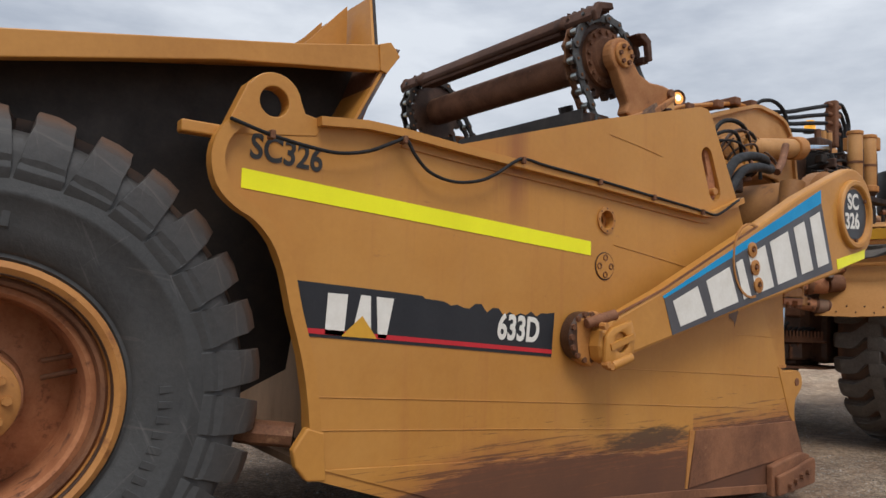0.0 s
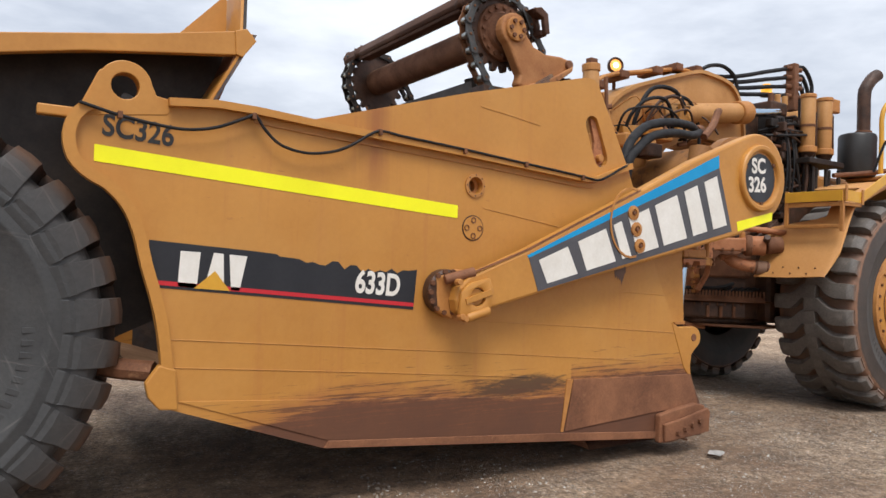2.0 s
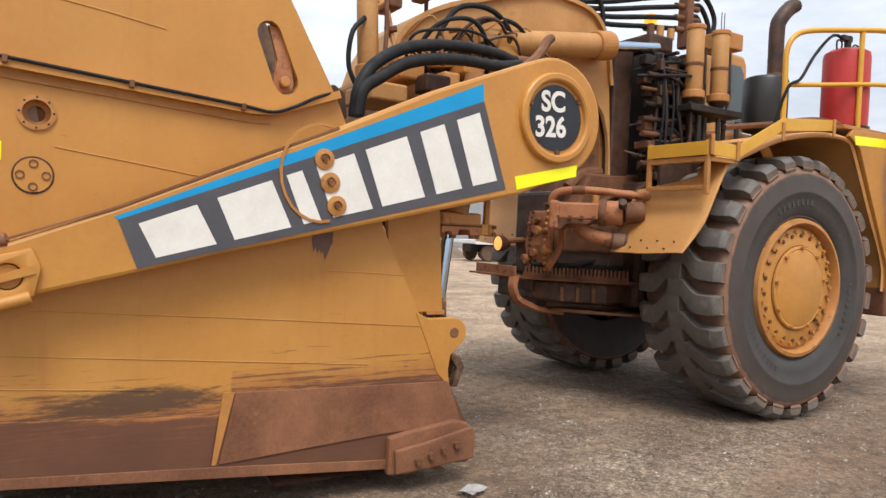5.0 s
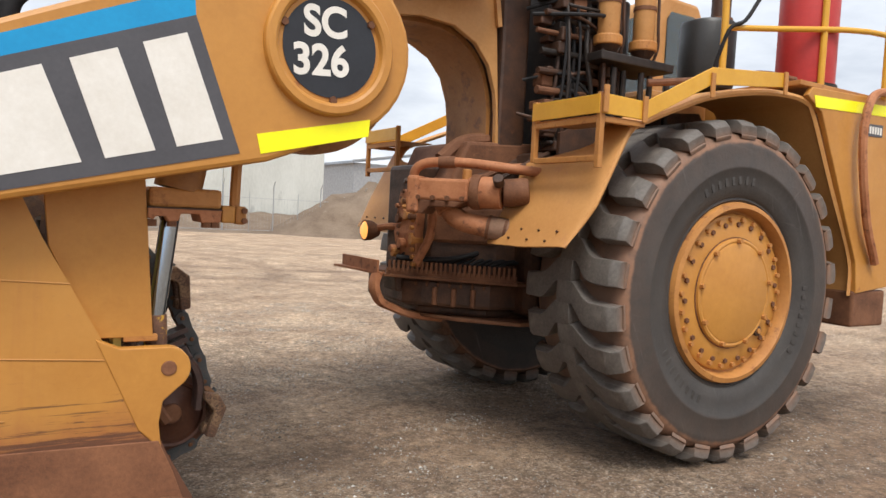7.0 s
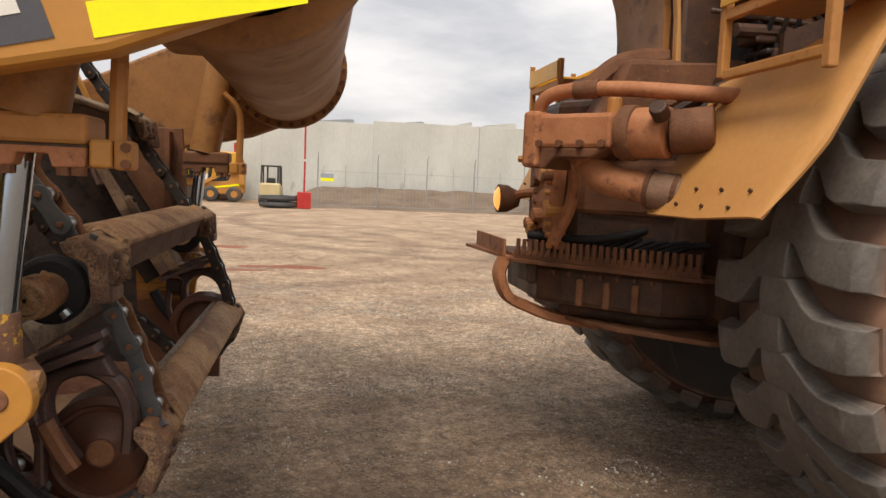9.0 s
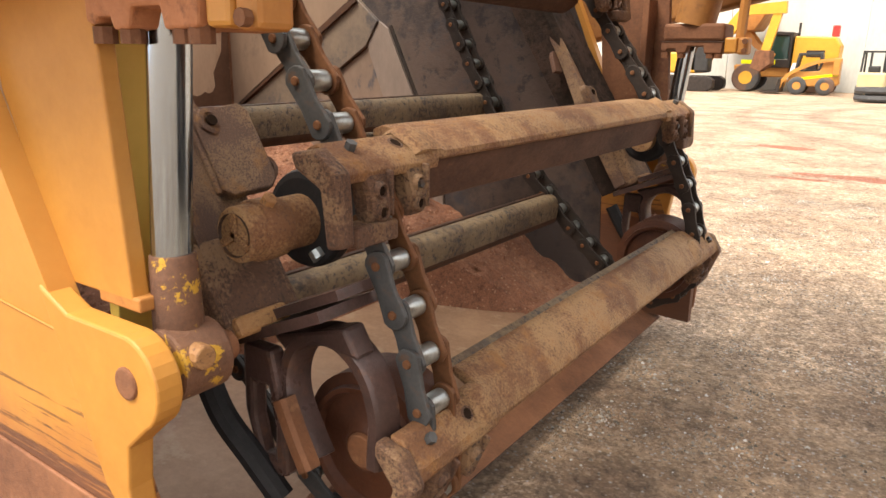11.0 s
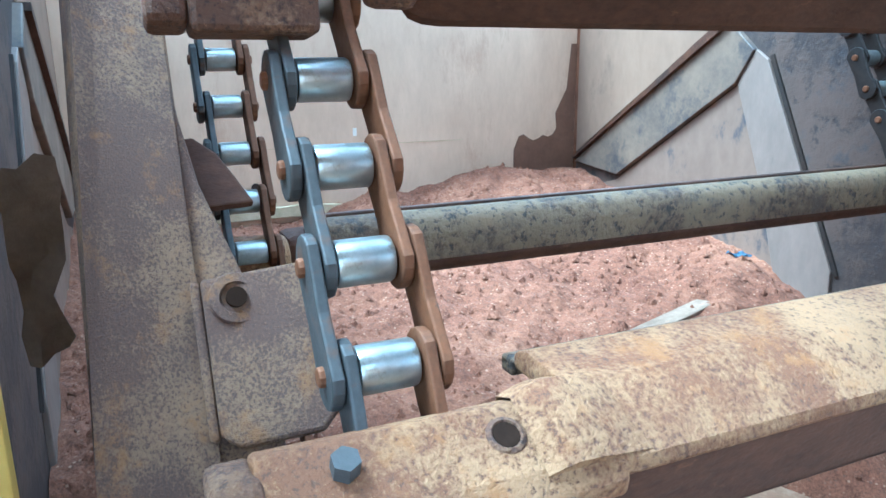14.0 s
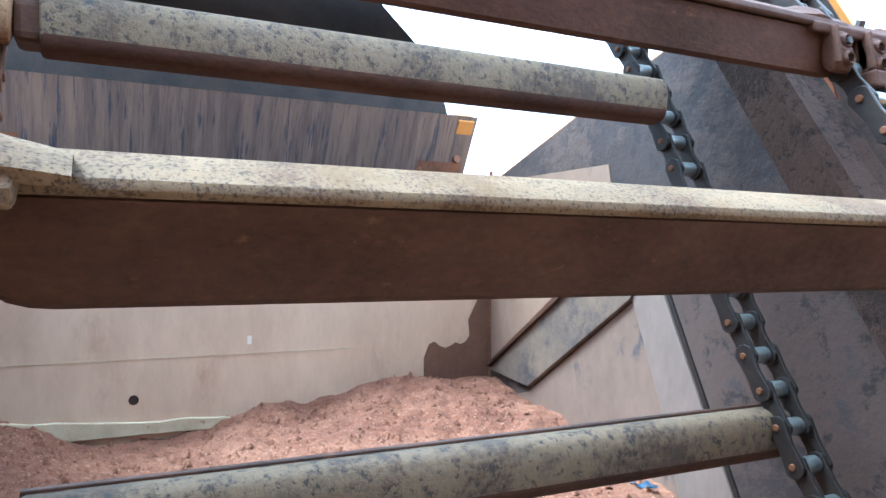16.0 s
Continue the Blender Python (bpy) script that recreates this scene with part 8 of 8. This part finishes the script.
    part("shelf_toe", plate([(6.78, 2.66), (6.86, 2.66), (6.90, 1.86), (6.86, 1.86)], (), 1.215, 1.235, 0.004, "z"), clay_paint, sh)
    cu = Matrix.Translation((6.90, 1.84, 1.228)) @ Matrix.Rotation(math.atan2(-0.80, 0.74), 4, "Z")
    part("shelf_side", box(0.0, 1.06, -0.012, 0.012, 0.0, 0.05, 0.003, cu), rust, sh)
    for k in range(27):
        part("fin", box(0.02 + 0.039 * k, 0.042 + 0.039 * k, -0.026, -0.012, 0.025, 0.115, 0.003, cu), rust, sh)
    for k in range(4):
        shared("bolt", bolt_rust, sh, Matrix.Translation((6.92, 1.95 + 0.06 * k, 1.23)))
    for k in range(16):
        s = 0.06 + 0.055 * k
        p0, p1, p2 = (cu @ Vector((s, 0.03, 0.10)), cu @ Vector((s + 0.10, 0.16, 0.20 - 0.004 * k)), cu @ Vector((s + 0.30, 0.42, 0.14 + 0.05 * rng.random())))
        part("hose", hose([p0, p1, p2], 0.013, 5), rubber_hose, sh)
    part("hose", hose([cu @ Vector(p) for p in ((0.08, 0.0, 0.14), (0.2, 0.02, 0.135), (0.42, 0.0, 0.14), (0.60, 0.04, 0.165), (0.72, 0.2, 0.22), (0.5, 0.4, 0.25))], 0.022, 6), rubber_hose, sh, "black ribbed hose lying on the tray", smooth=60)
    part("guard_bar", sweep(smooth_line([(6.86, 1.92, 1.215), (6.83, 1.90, 1.12), (6.88, 1.89, 1.0), (7.0, 1.88, 0.94), (7.15, 1.85, 0.89), (7.40, 1.78, 0.86)], 5), [(-0.032, -0.03), (-0.02, -0.05), (0.02, -0.05), (0.032, -0.03), (0.032, 0.05), (-0.032, 0.05)]), clay_paint, tractor, "bent clay-coated guard bar", smooth=40)
    part("guard_sill", plate([(7.20, 1.72), (7.36, 1.40), (7.7, 1.08), (8.1, 1.08), (8.1, 2.4), (7.2, 2.4)], (), 0.885, 0.915, 0.008, "z"), rust, tractor)
    # work lamp at the rear
    for y, lit in ((2.30, lens_warm), (1.08, None)):
        if lit is None:
            continue
        lamp = part("work_lamp", lathe([(0.0, 0.14), (0.05, 0.13), (0.085, 0.06), (0.09, 0.0), (0.08, -0.005)], 28, (6.90, y, 1.555), "x"), rust, tractor, "round work lamp, lit", smooth=40)
        part("lens", lathe([(0.078, 0.002), (0.05, -0.018), (0.0, -0.024)], 24, (6.90, y, 1.555), "x"), lit, lamp, "lit warm lamp lens", smooth=60)
        part("lamp_arm", hose([(6.99, y, 1.57), (7.06, y - 0.15, 1.6), (7.12, y - 0.3, 1.6)], 0.03), clay_paint, lamp)


tractor_body()


def hydraulics():
    """Dark valve tower behind the cab, with barrels, pipes, hoses and manifold."""
    rng = random.Random(11)
    tw = part("valve_tower", box(7.98, 8.80, 1.22, flip(1.15), 2.20, 3.62, 0.04), dark_iron, tractor, "black oily hydraulic valve tower")
    for k in range(60):
        z, x = 2.30 + 1.30 * rng.random(), 7.80 + 0.75 * rng.random()
        w, h, d = rng.uniform(0.04, 0.16), rng.uniform(0.03, 0.13), rng.uniform(0.02, 0.16)
        part("valve", box(x - w / 2, x + w / 2, 1.18 - d, 1.24, z - h / 2, z + h / 2, 0.012), (dark_iron, rust_dark, dark_iron, rust_dark, rust_dark, rust)[k % 6], tw)
    for k in range(7):
        z = 2.42 + 0.15 * k
        part("spool", rod((7.70 + 0.10 * rng.random(), 1.10, z), (8.05 + 0.2 * rng.random(), 1.10, z + 0.01), rng.uniform(0.02, 0.035), 10, bev=0.004), (rust_dark, dark_iron, rust)[k % 3], tw)
    for k in range(15):
        z, y = 2.4 + 1.15 * rng.random(), 0.96 + 0.15 * rng.random()
        part("pipe", hose([(7.68 + 0.3 * rng.random(), y + 0.2, z), (7.98, y, z + rng.uniform(-0.12, 0.12)), (8.3, y, z + rng.uniform(-0.15, 0.12)), (8.55, y + 0.2, z + rng.uniform(-0.25, 0.15))], rng.uniform(0.010, 0.02), 4), (rubber_hose, dark_iron, rust_dark)[k % 3], tw)
    for k in range(14):
        x, y = 7.85 + 0.75 * rng.random(), 0.98 + 0.14 * rng.random()
        part("pipe", hose([(x, y + 0.15, 2.28), (x + rng.uniform(-0.06, 0.06), y, 2.6), (x + rng.uniform(-0.08, 0.08), y, 3.1), (x + rng.uniform(-0.05, 0.12), y + 0.12, 3.55)], rng.uniform(0.010, 0.022), 5), (rubber_hose, rust_dark, dark_iron)[k % 3], tw)
    for x, y, z0, z1 in ((8.34, 1.0, 3.16, 3.86), (8.73, 1.0, 3.17, 3.87)):
        b = part("accumulator", rod((x, y, z0), (x, y, z1), 0.088, 28, bev=0.012), neck_pale, tractor, "yellow vertical accumulator barrel", smooth=40)
        part("base_collar", rod((x, y, z0 - 0.03), (x, y, z0 + 0.05), 0.115, 24, bev=0.012), yellow_dusty, b)
        part("base_dome", rod((x, y, z0 - 0.09), (x, y, z0 - 0.03), 0.06, 20, 0.10, 0.0), rust_dark, b)
        part("top_collar", rod((x, y, z1 - 0.03), (x, y, z1 + 0.02), 0.098, 24, bev=0.01), yellow_dusty, b)
        part("strap", rod((x, y, z0 + 0.30), (x, y, z0 + 0.33), 0.094, 24), rust, b)
        part("side_pipe", hose([(x + 0.10, y - 0.05, z0 + 0.5), (x + 0.11, y - 0.05, z0 + 0.2), (x + 0.13, y - 0.04, z0 + 0.02), (x + 0.11, y, z0 - 0.12)], 0.013, 5), rust_dark, b)
    part("cap_block", box(8.78, 9.10, 1.0, 1.35, 3.74, 3.92, 0.015), yellow_dusty, tractor)
    part("accumulator_shelf", box(8.15, 8.95, 0.85, 1.3, 2.98, 3.05, 0.01), dark_iron, tractor)
    for k in range(5):
        part("drop_pipe", rod((8.35 + 0.15 * k, 0.92 + 0.05 * (k % 2), 2.5), (8.35 + 0.15 * k, 0.92 + 0.05 * (k % 2), 2.95), 0.025, 10), dark_iron, tractor)
    part("head_block", box(7.95, 8.30, 1.25, 1.9, 3.62, 3.80, 0.03), rust_dark, tractor)
    for x in (8.0, 8.14, 8.30):
        part("valve_cap", rod((x, 1.3, 3.78), (x, 1.3, 3.90), 0.04, 12, bev=0.008), (neck_pale, rust)[x == 8.0], tractor)
    mf = part("hose_manifold", box(8.62, 8.72, 1.36, 1.50, 3.78, 4.42, 0.015), rust, tractor, "rust-brown hose manifold")
    for k in range(4):
        z = 4.36 - 0.125 * k
        y = 1.43
        part("hose", hose([(6.75, 1.50, 3.98 - 0.02 * k), (7.05, 1.47, 3.99 - 0.05 * k), (7.5, y, 4.06 - 0.075 * k), (8.1, y, 4.22 - 0.10 * k), (8.64, y, z)], 0.027, 6), rubber_hose, mf, "black rubber hydraulic hose")
        r = 0.42 - 0.085 * k
        part("hose", hose([(8.70, y, z), (8.70 + 0.55 * r, y, z + 0.05), (8.70 + r, y, z - 0.12), (8.70 + r * 1.02, y, z - 0.3), (8.70 + r * 0.7, y, z - 0.5 + 0.03 * k)], 0.027, 6), rubber_hose, mf, "black rubber hydraulic hose loop")
        part("fitting", rod((8.5, y, z - 0.015), (8.86, y, z + 0.005), 0.034, 10), rust, mf)
    # steering cylinders each side of the neck
    for y in (1.20, flip(1.20)):
        c = part("steering_cylinder", rod((5.75, y, 3.30), (7.22, y, 3.52), 0.115, 28, bev=0.01), neck_pale, yoke, "yellow steering cylinder with chromed rod", smooth=40)
        part("gland", rod((7.14, y, 3.508), (7.34, y, 3.538), 0.14, 28, bev=0.015), yellow_dusty, c)
        part("rod", rod((7.3, y, 3.532), (8.0, y, 3.635), 0.05, 24), chrome, c, smooth=40)
        part("eye", rod((5.70, y - 0.08, 3.29), (5.70, y + 0.08, 3.29), 0.12, 24), yellow_dusty, c)
    # ears and boxes on the neck side
    part("neck_bracket", plate([(5.10, 3.08), (5.72, 3.16), (5.74, 3.06), (5.12, 2.98)], (), 1.10, 1.36, 0.012), yellow, yoke)
    part("neck_ear", plate([(5.95, 3.42), (6.08, 3.40), (6.2, 3.15), (5.9, 3.1)], (ring_pts(6.03, 3.33, 0.03, 12),), 1.05, 1.09, 0.005), yellow, yoke)
    part("relay_box", box(5.0, 5.22, 0.66, 0.85, 2.70, 2.84, 0.02), rust_dark, yoke)
    part("neck_root", box(4.92, 5.55, 1.2, flip(1.2), 2.3, 2.95, 0.05), neck_grime_shade, yoke, "yellow root of the gooseneck on the tube")
    for k, (x, z, w) in enumerate(((4.6, 2.6, 0.3), (4.85, 2.8, 0.22), (5.2, 2.62, 0.25), (5.5, 2.95, 0.2), (5.35, 2.82, 0.16))):
        part("mount", box(x, x + w, 0.75 + 0.06 * k, 1.25, z, z + 0.14, 0.02), (neck_pale, yellow_dusty)[k % 2], yoke)
    # upright cylinder behind the bowl front
    v = part("door_cylinder", rod((4.78, 1.22, 2.90), (4.74, 1.22, 3.62), 0.085, 26, bev=0.01), neck_pale, yoke, "yellow upright cylinder", smooth=40)
    part("gland", rod((4.785, 1.22, 2.82), (4.78, 1.22, 2.95), 0.105, 24, bev=0.012), yellow_dusty, v)
    part("cap", rod((4.745, 1.22, 3.6), (4.74, 1.22, 3.68), 0.095, 24, bev=0.01), yellow_dusty, v)
    part("fitting", box(4.70, 4.80, 1.18, 1.26, 3.67, 3.74, 0.01), rust, v)
    part("side_pipe", hose([(4.86, 1.12, 2.9), (4.88, 1.12, 3.2), (4.87, 1.13, 3.55)], 0.02), rust, v)
    part("hose", hose([(4.70, 1.15, 3.3), (4.58, 1.1, 3.15), (4.56, 1.1, 2.9), (4.66, 1.1, 2.7)], 0.02), rubber_hose, v)
    # lit lamp on the neck
    lamp = part("neck_lamp", lathe([(0.0, 0.10), (0.05, 0.09), (0.075, 0.04), (0.082, -0.02)], 28, (0, 0, 0)), yellow_dusty, yoke, "round lamp with a warm lit lens", smooth=40)
    lens = part("lens", lathe([(0.076, -0.018), (0.05, -0.03), (0.0, -0.034)], 24), lens_warm, lamp, "lit warm lamp lens", smooth=60)
    part("bezel", lathe([(0.092, 0.0), (0.095, -0.03), (0.082, -0.045), (0.070, -0.035), (0.072, -0.01)], 28), rust_dark, lamp, smooth=40)
    part("bulb", lathe([(0.036, -0.030), (0.026, -0.042), (0.0, -0.046)], 18), lens_core, lens, smooth=60)
    lamp.matrix_basis = Matrix.Translation((5.515, 1.64, 3.885)) @ Matrix.Rotation(radians(-22), 4, "Z")
    part("lamp_stem", rod((5.53, 1.66, 3.58), (5.53, 1.66, 3.84), 0.02, 8), rust, yoke)
    # the pair of fat hoses that sag over the draft arm
    for dz, dy in ((0, 0), (-0.11, -0.05)):
        h = part("fat_hose", hose([(4.27, 0.30 + dy, 2.38), (4.30, 0.30 + dy, 2.58 + dz * 0.3), (4.43, 0.34 + dy, 2.76 + dz), (4.72, 0.42 + dy, 2.93 + dz), (5.15, 0.52 + dy, 3.03 + dz), (5.6, 0.66 + dy, 3.08 + dz), (5.95, 0.85 + dy, 3.10 + dz * 0.3)], 0.043, 7, seg=12), rubber_hose, yoke, "thick ribbed black hydraulic hose", smooth=60)
    part("hose_tie", rod((4.99, 0.42, 2.85), (5.02, 0.52, 3.07), 0.018, 8), rust, yoke)
    part("hose_end", rod((5.92, 0.83, 3.09), (6.15, 0.95, 3.14), 0.055, 14), rust, yoke)
    part("hook_arm", hose([(5.9, 0.7, 3.0), (6.1, 0.75, 3.15), (6.25, 0.8, 3.32), (6.3, 0.82, 3.35)], 0.04), rust, yoke)
    for k, (x, w, top, r, y) in enumerate(((5.42, 0.42, 3.40, 0.020, 1.02), (5.58, 0.58, 3.55, 0.024, 1.10), (5.72, 0.36, 3.46, 0.016, 1.06), (5.86, 0.55, 3.50, 0.020, 1.14), (5.30, 0.75, 3.30, 0.013, 1.0), (5.9, 0.3, 3.34, 0.013, 1.04))):
        part("hose", hose([(x - 0.2, 1.2, 2.95), (x - 0.24, y + 0.05, 3.18), (x - 0.06, y, top - 0.03), (x + 0.5 * w, y - 0.03, top), (x + w, y + 0.04, top - 0.22), (x + w + 0.06, 1.2, 3.05)], r, 6), (rubber_hose, rubber_hose, rust_dark)[k % 3], yoke, "black hydraulic hose loop")
    wr = random.Random(31)
    for k in range(9):
        x0, z0 = 5.0 + 0.16 * k, 3.05 + 0.3 * wr.random()
        part("wire", hose([(x0, 1.3, z0), (x0 + 0.1, 1.05 + 0.1 * wr.random(), z0 + wr.uniform(-0.1, 0.2)), (x0 + 0.28, 1.0 + 0.15 * wr.random(), z0 + wr.uniform(-0.15, 0.2)), (x0 + 0.45, 1.3, z0 + wr.uniform(-0.1, 0.2))], wr.uniform(0.006, 0.013), 5), (rubber_hose, yellow_dusty, rust_dark)[k % 3], yoke)
    for k in range(7):
        x0, z0 = 4.9 + 0.2 * k, 2.9 + 0.5 * wr.random()
        part("fitting", rod((x0, 1.20, z0), (x0 + 0.09, 1.16, z0 + 0.02), 0.028, 6), (rust, yellow_dusty)[k % 2], yoke)
    for k in range(5):
        part("hose", hose([(4.95, 1.25, 3.30 + 0.03 * k), (5.02, 1.12, 3.0), (5.2 + 0.06 * k, 1.1, 2.85), (5.6, 1.15, 2.95 + 0.05 * k)], 0.017, 6), (rust_dark, yellow_dusty, rubber_hose)[k % 3], yoke)
    for k in range(3):
        part("top_pipe", hose([(4.9, 1.40, 3.48 + 0.02 * k), (5.2, 1.45 + 0.05 * k, 3.68), (5.9, 1.48 + 0.05 * k, 3.86), (6.5, 1.5 + 0.05 * k, 3.98), (6.9, 1.5 + 0.05 * k, 3.97)], 0.024, 6), (yellow_dusty, rust)[k % 2], yoke)
    for x, z in ((5.1, 3.55), (5.45, 3.72), (6.0, 3.86), (6.35, 3.96), (6.7, 3.99)):
        part("pipe_clamp", box(x - 0.06, x + 0.06, 1.40, 1.70, z - 0.03, z + 0.06, 0.015), rust, yoke)
    part("arch_hose", hose([(6.75, 1.45, 4.0), (6.95, 1.44, 4.1), (7.2, 1.42, 4.12), (7.4, 1.4, 3.98), (7.42, 1.38, 3.6)], 0.024, 6), rubber_hose, yoke, "black hose arching over the neck")


hydraulics()


def upper_tractor():
    m = part("muffler", rod((9.45, 0.95, 2.90), (9.45, 0.95, 3.50), 0.235, 32, bev=0.05), black_paint, tractor, "black exhaust muffler with rusty stack", smooth=40)
    part("exhaust_pipe", hose([(9.60, 0.95, 3.46), (9.60, 0.95, 3.7), (9.60, 0.95, 4.06), (9.63, 0.94, 4.17), (9.74, 0.92, 4.30), (9.83, 0.90, 4.36)], 0.083, 6, seg=20), rust_dark, m, smooth=40)
    part("stack_collar", rod((9.60, 0.95, 3.46), (9.60, 0.95, 3.56), 0.105, 24, bev=0.01), rust, m)
    part("stack_mouth", rod((9.82, 0.903, 4.352), (9.838, 0.898, 4.366), 0.079, 20), dark_iron, m)
    part("rear_hood", box(9.15, 9.95, 1.3, flip(1.3), 2.3, 2.95, 0.06), yellow_dusty, tractor)
    # red suppression tank on the fender deck
    t = thing("suppression_tank", "red fire suppression tank with black hose on the fender", "tank", at=(10.0, 0.38, 2.902))
    part("shell", lathe([(0.0, 0.0), (0.225, 0.0), (0.232, 0.03), (0.232, 0.79), (0.222, 0.84), (0.17, 0.875), (0.05, 0.89), (0.0, 0.89)], 40, (0, 0, 0), "z"), red_paint, t, smooth=35)
    part("valve", rod((0, 0, 0.87), (0, 0, 1.03), 0.035, 12), dark_iron, t)
    part("valve_head", box(-0.12, 0.05, -0.03, 0.03, 0.97, 1.03, 0.01), dark_iron, t)
    for sx in (-1, 1):
        part("handle", hose([(0.12 * sx, 0, 0.86), (0.11 * sx, 0, 0.95), (0.20 * sx, 0, 0.95), (0.19 * sx, 0, 0.82)], 0.009, 3, seg=6), dark_iron, t)
    part("hose", hose([(-0.1, 0, 1.0), (-0.30, 0.0, 0.98), (-0.62, -0.02, 0.72), (-0.85, -0.03, 0.45), (-1.0, 0.0, 0.35), (-1.05, 0.1, 0.0)], 0.016, 6), rubber_hose, t)
    part("foot_ring", lathe([(0.228, 0.0), (0.25, 0.0), (0.25, 0.05), (0.228, 0.05)], 32, (0, 0, 0), "z", True), dark_iron, t)
    r = thing("hand_rail", "bent yellow tube guard rail on the fender deck", "guard rail", at=(9.0, 0.42, 2.88))
    part("tube", hose([(0, 0, 0), (0.0, 0, 0.45), (0.0, 0, 0.72), (0.07, -0.02, 0.88), (0.25, -0.06, 0.97), (0.7, -0.2, 1.03), (1.3, -0.38, 1.08), (2.3, -0.40, 1.12)], 0.028, 6, seg=10), bright_yellow, r, smooth=50)
    part("mid_rail", hose([(0, 0, 0.40), (0.5, -0.14, 0.45), (1.3, -0.38, 0.52), (2.3, -0.40, 0.54)], 0.024, 4), bright_yellow, r, smooth=50)
    for x, y in ((0.88, -0.26), (1.6, -0.38), (2.3, -0.40)):
        part("post", rod((x, y, 0), (x, y, 1.07), 0.026, 10), bright_yellow, r)
    part("air_hose", hose([(9.6, 0.2, 2.93), (9.3, 0.3, 2.95), (9.0, 0.6, 2.9), (8.6, 0.8, 2.85)], 0.03, 5), rust, tractor)
    # cab beyond the hydraulics
    cabp = part("cab_shell", plate([(10.30, 2.3), (11.05, 2.3), (11.02, 4.12), (10.95, 4.24), (10.40, 4.26), (10.30, 4.16)], (), 2.34, flip(0.25), 0.05), neck_pale, tractor, "yellow cab with tinted windows")
    part("cab_window", box(10.284, 10.298, 2.44, flip(0.40), 3.05, 4.05, 0.002), glass, cabp)
    part("cab_window", plate([(10.44, 3.0), (10.95, 3.0), (10.92, 3.98), (10.86, 4.08), (10.50, 4.08), (10.44, 4.0)], (), 2.322, 2.336), glass, cabp)
    part("engine_hood", box(10.0, 12.6, 0.75, flip(1.45), 2.3, 3.0, 0.08), yellow, tractor)
    for x in (9.9, 9.96):
        part("aerial", rod((x + 0.55, 2.36, 4.2), (x + 0.55, 2.36, 4.75), 0.006, 5), dark_iron, cabp)
    b = part("amber_beacon", lathe([(0.07, 0.0), (0.07, 0.1), (0.05, 0.13), (0.0, 0.135)], 20, (8.2, 1.5, 3.95), "z"), lens_amber, tractor, "amber warning beacon", smooth=40)
    part("beacon_base", rod((8.2, 1.5, 3.92), (8.2, 1.5, 3.955), 0.08, 18), dark_iron, b)


upper_tractor()

# ---------------------------------------------------------------- small things on the ground
pp = bmesh.new()
for i in range(5):
    for j in range(4):
        pp.verts.new((0.045 * i - 0.09, 0.04 * j - 0.06, 0.006 + 0.008 * math.sin(i * 1.7 + j)))
pp.verts.ensure_lookup_table()
for i in range(4):
    for j in range(3):
        pp.faces.new([pp.verts[k] for k in (i * 4 + j, i * 4 + 4 + j, i * 4 + 5 + j, i * 4 + 1 + j)])
bmesh.ops.solidify(pp, geom=pp.faces[:], thickness=0.002)
scrap = tagged(part("paper_scrap", pp, paper_mat), "crumpled scrap of pale paper on the gravel", "paper scrap")
scrap.matrix_world = pose(4.96, -0.24, 0.0, 0, 0, 25)
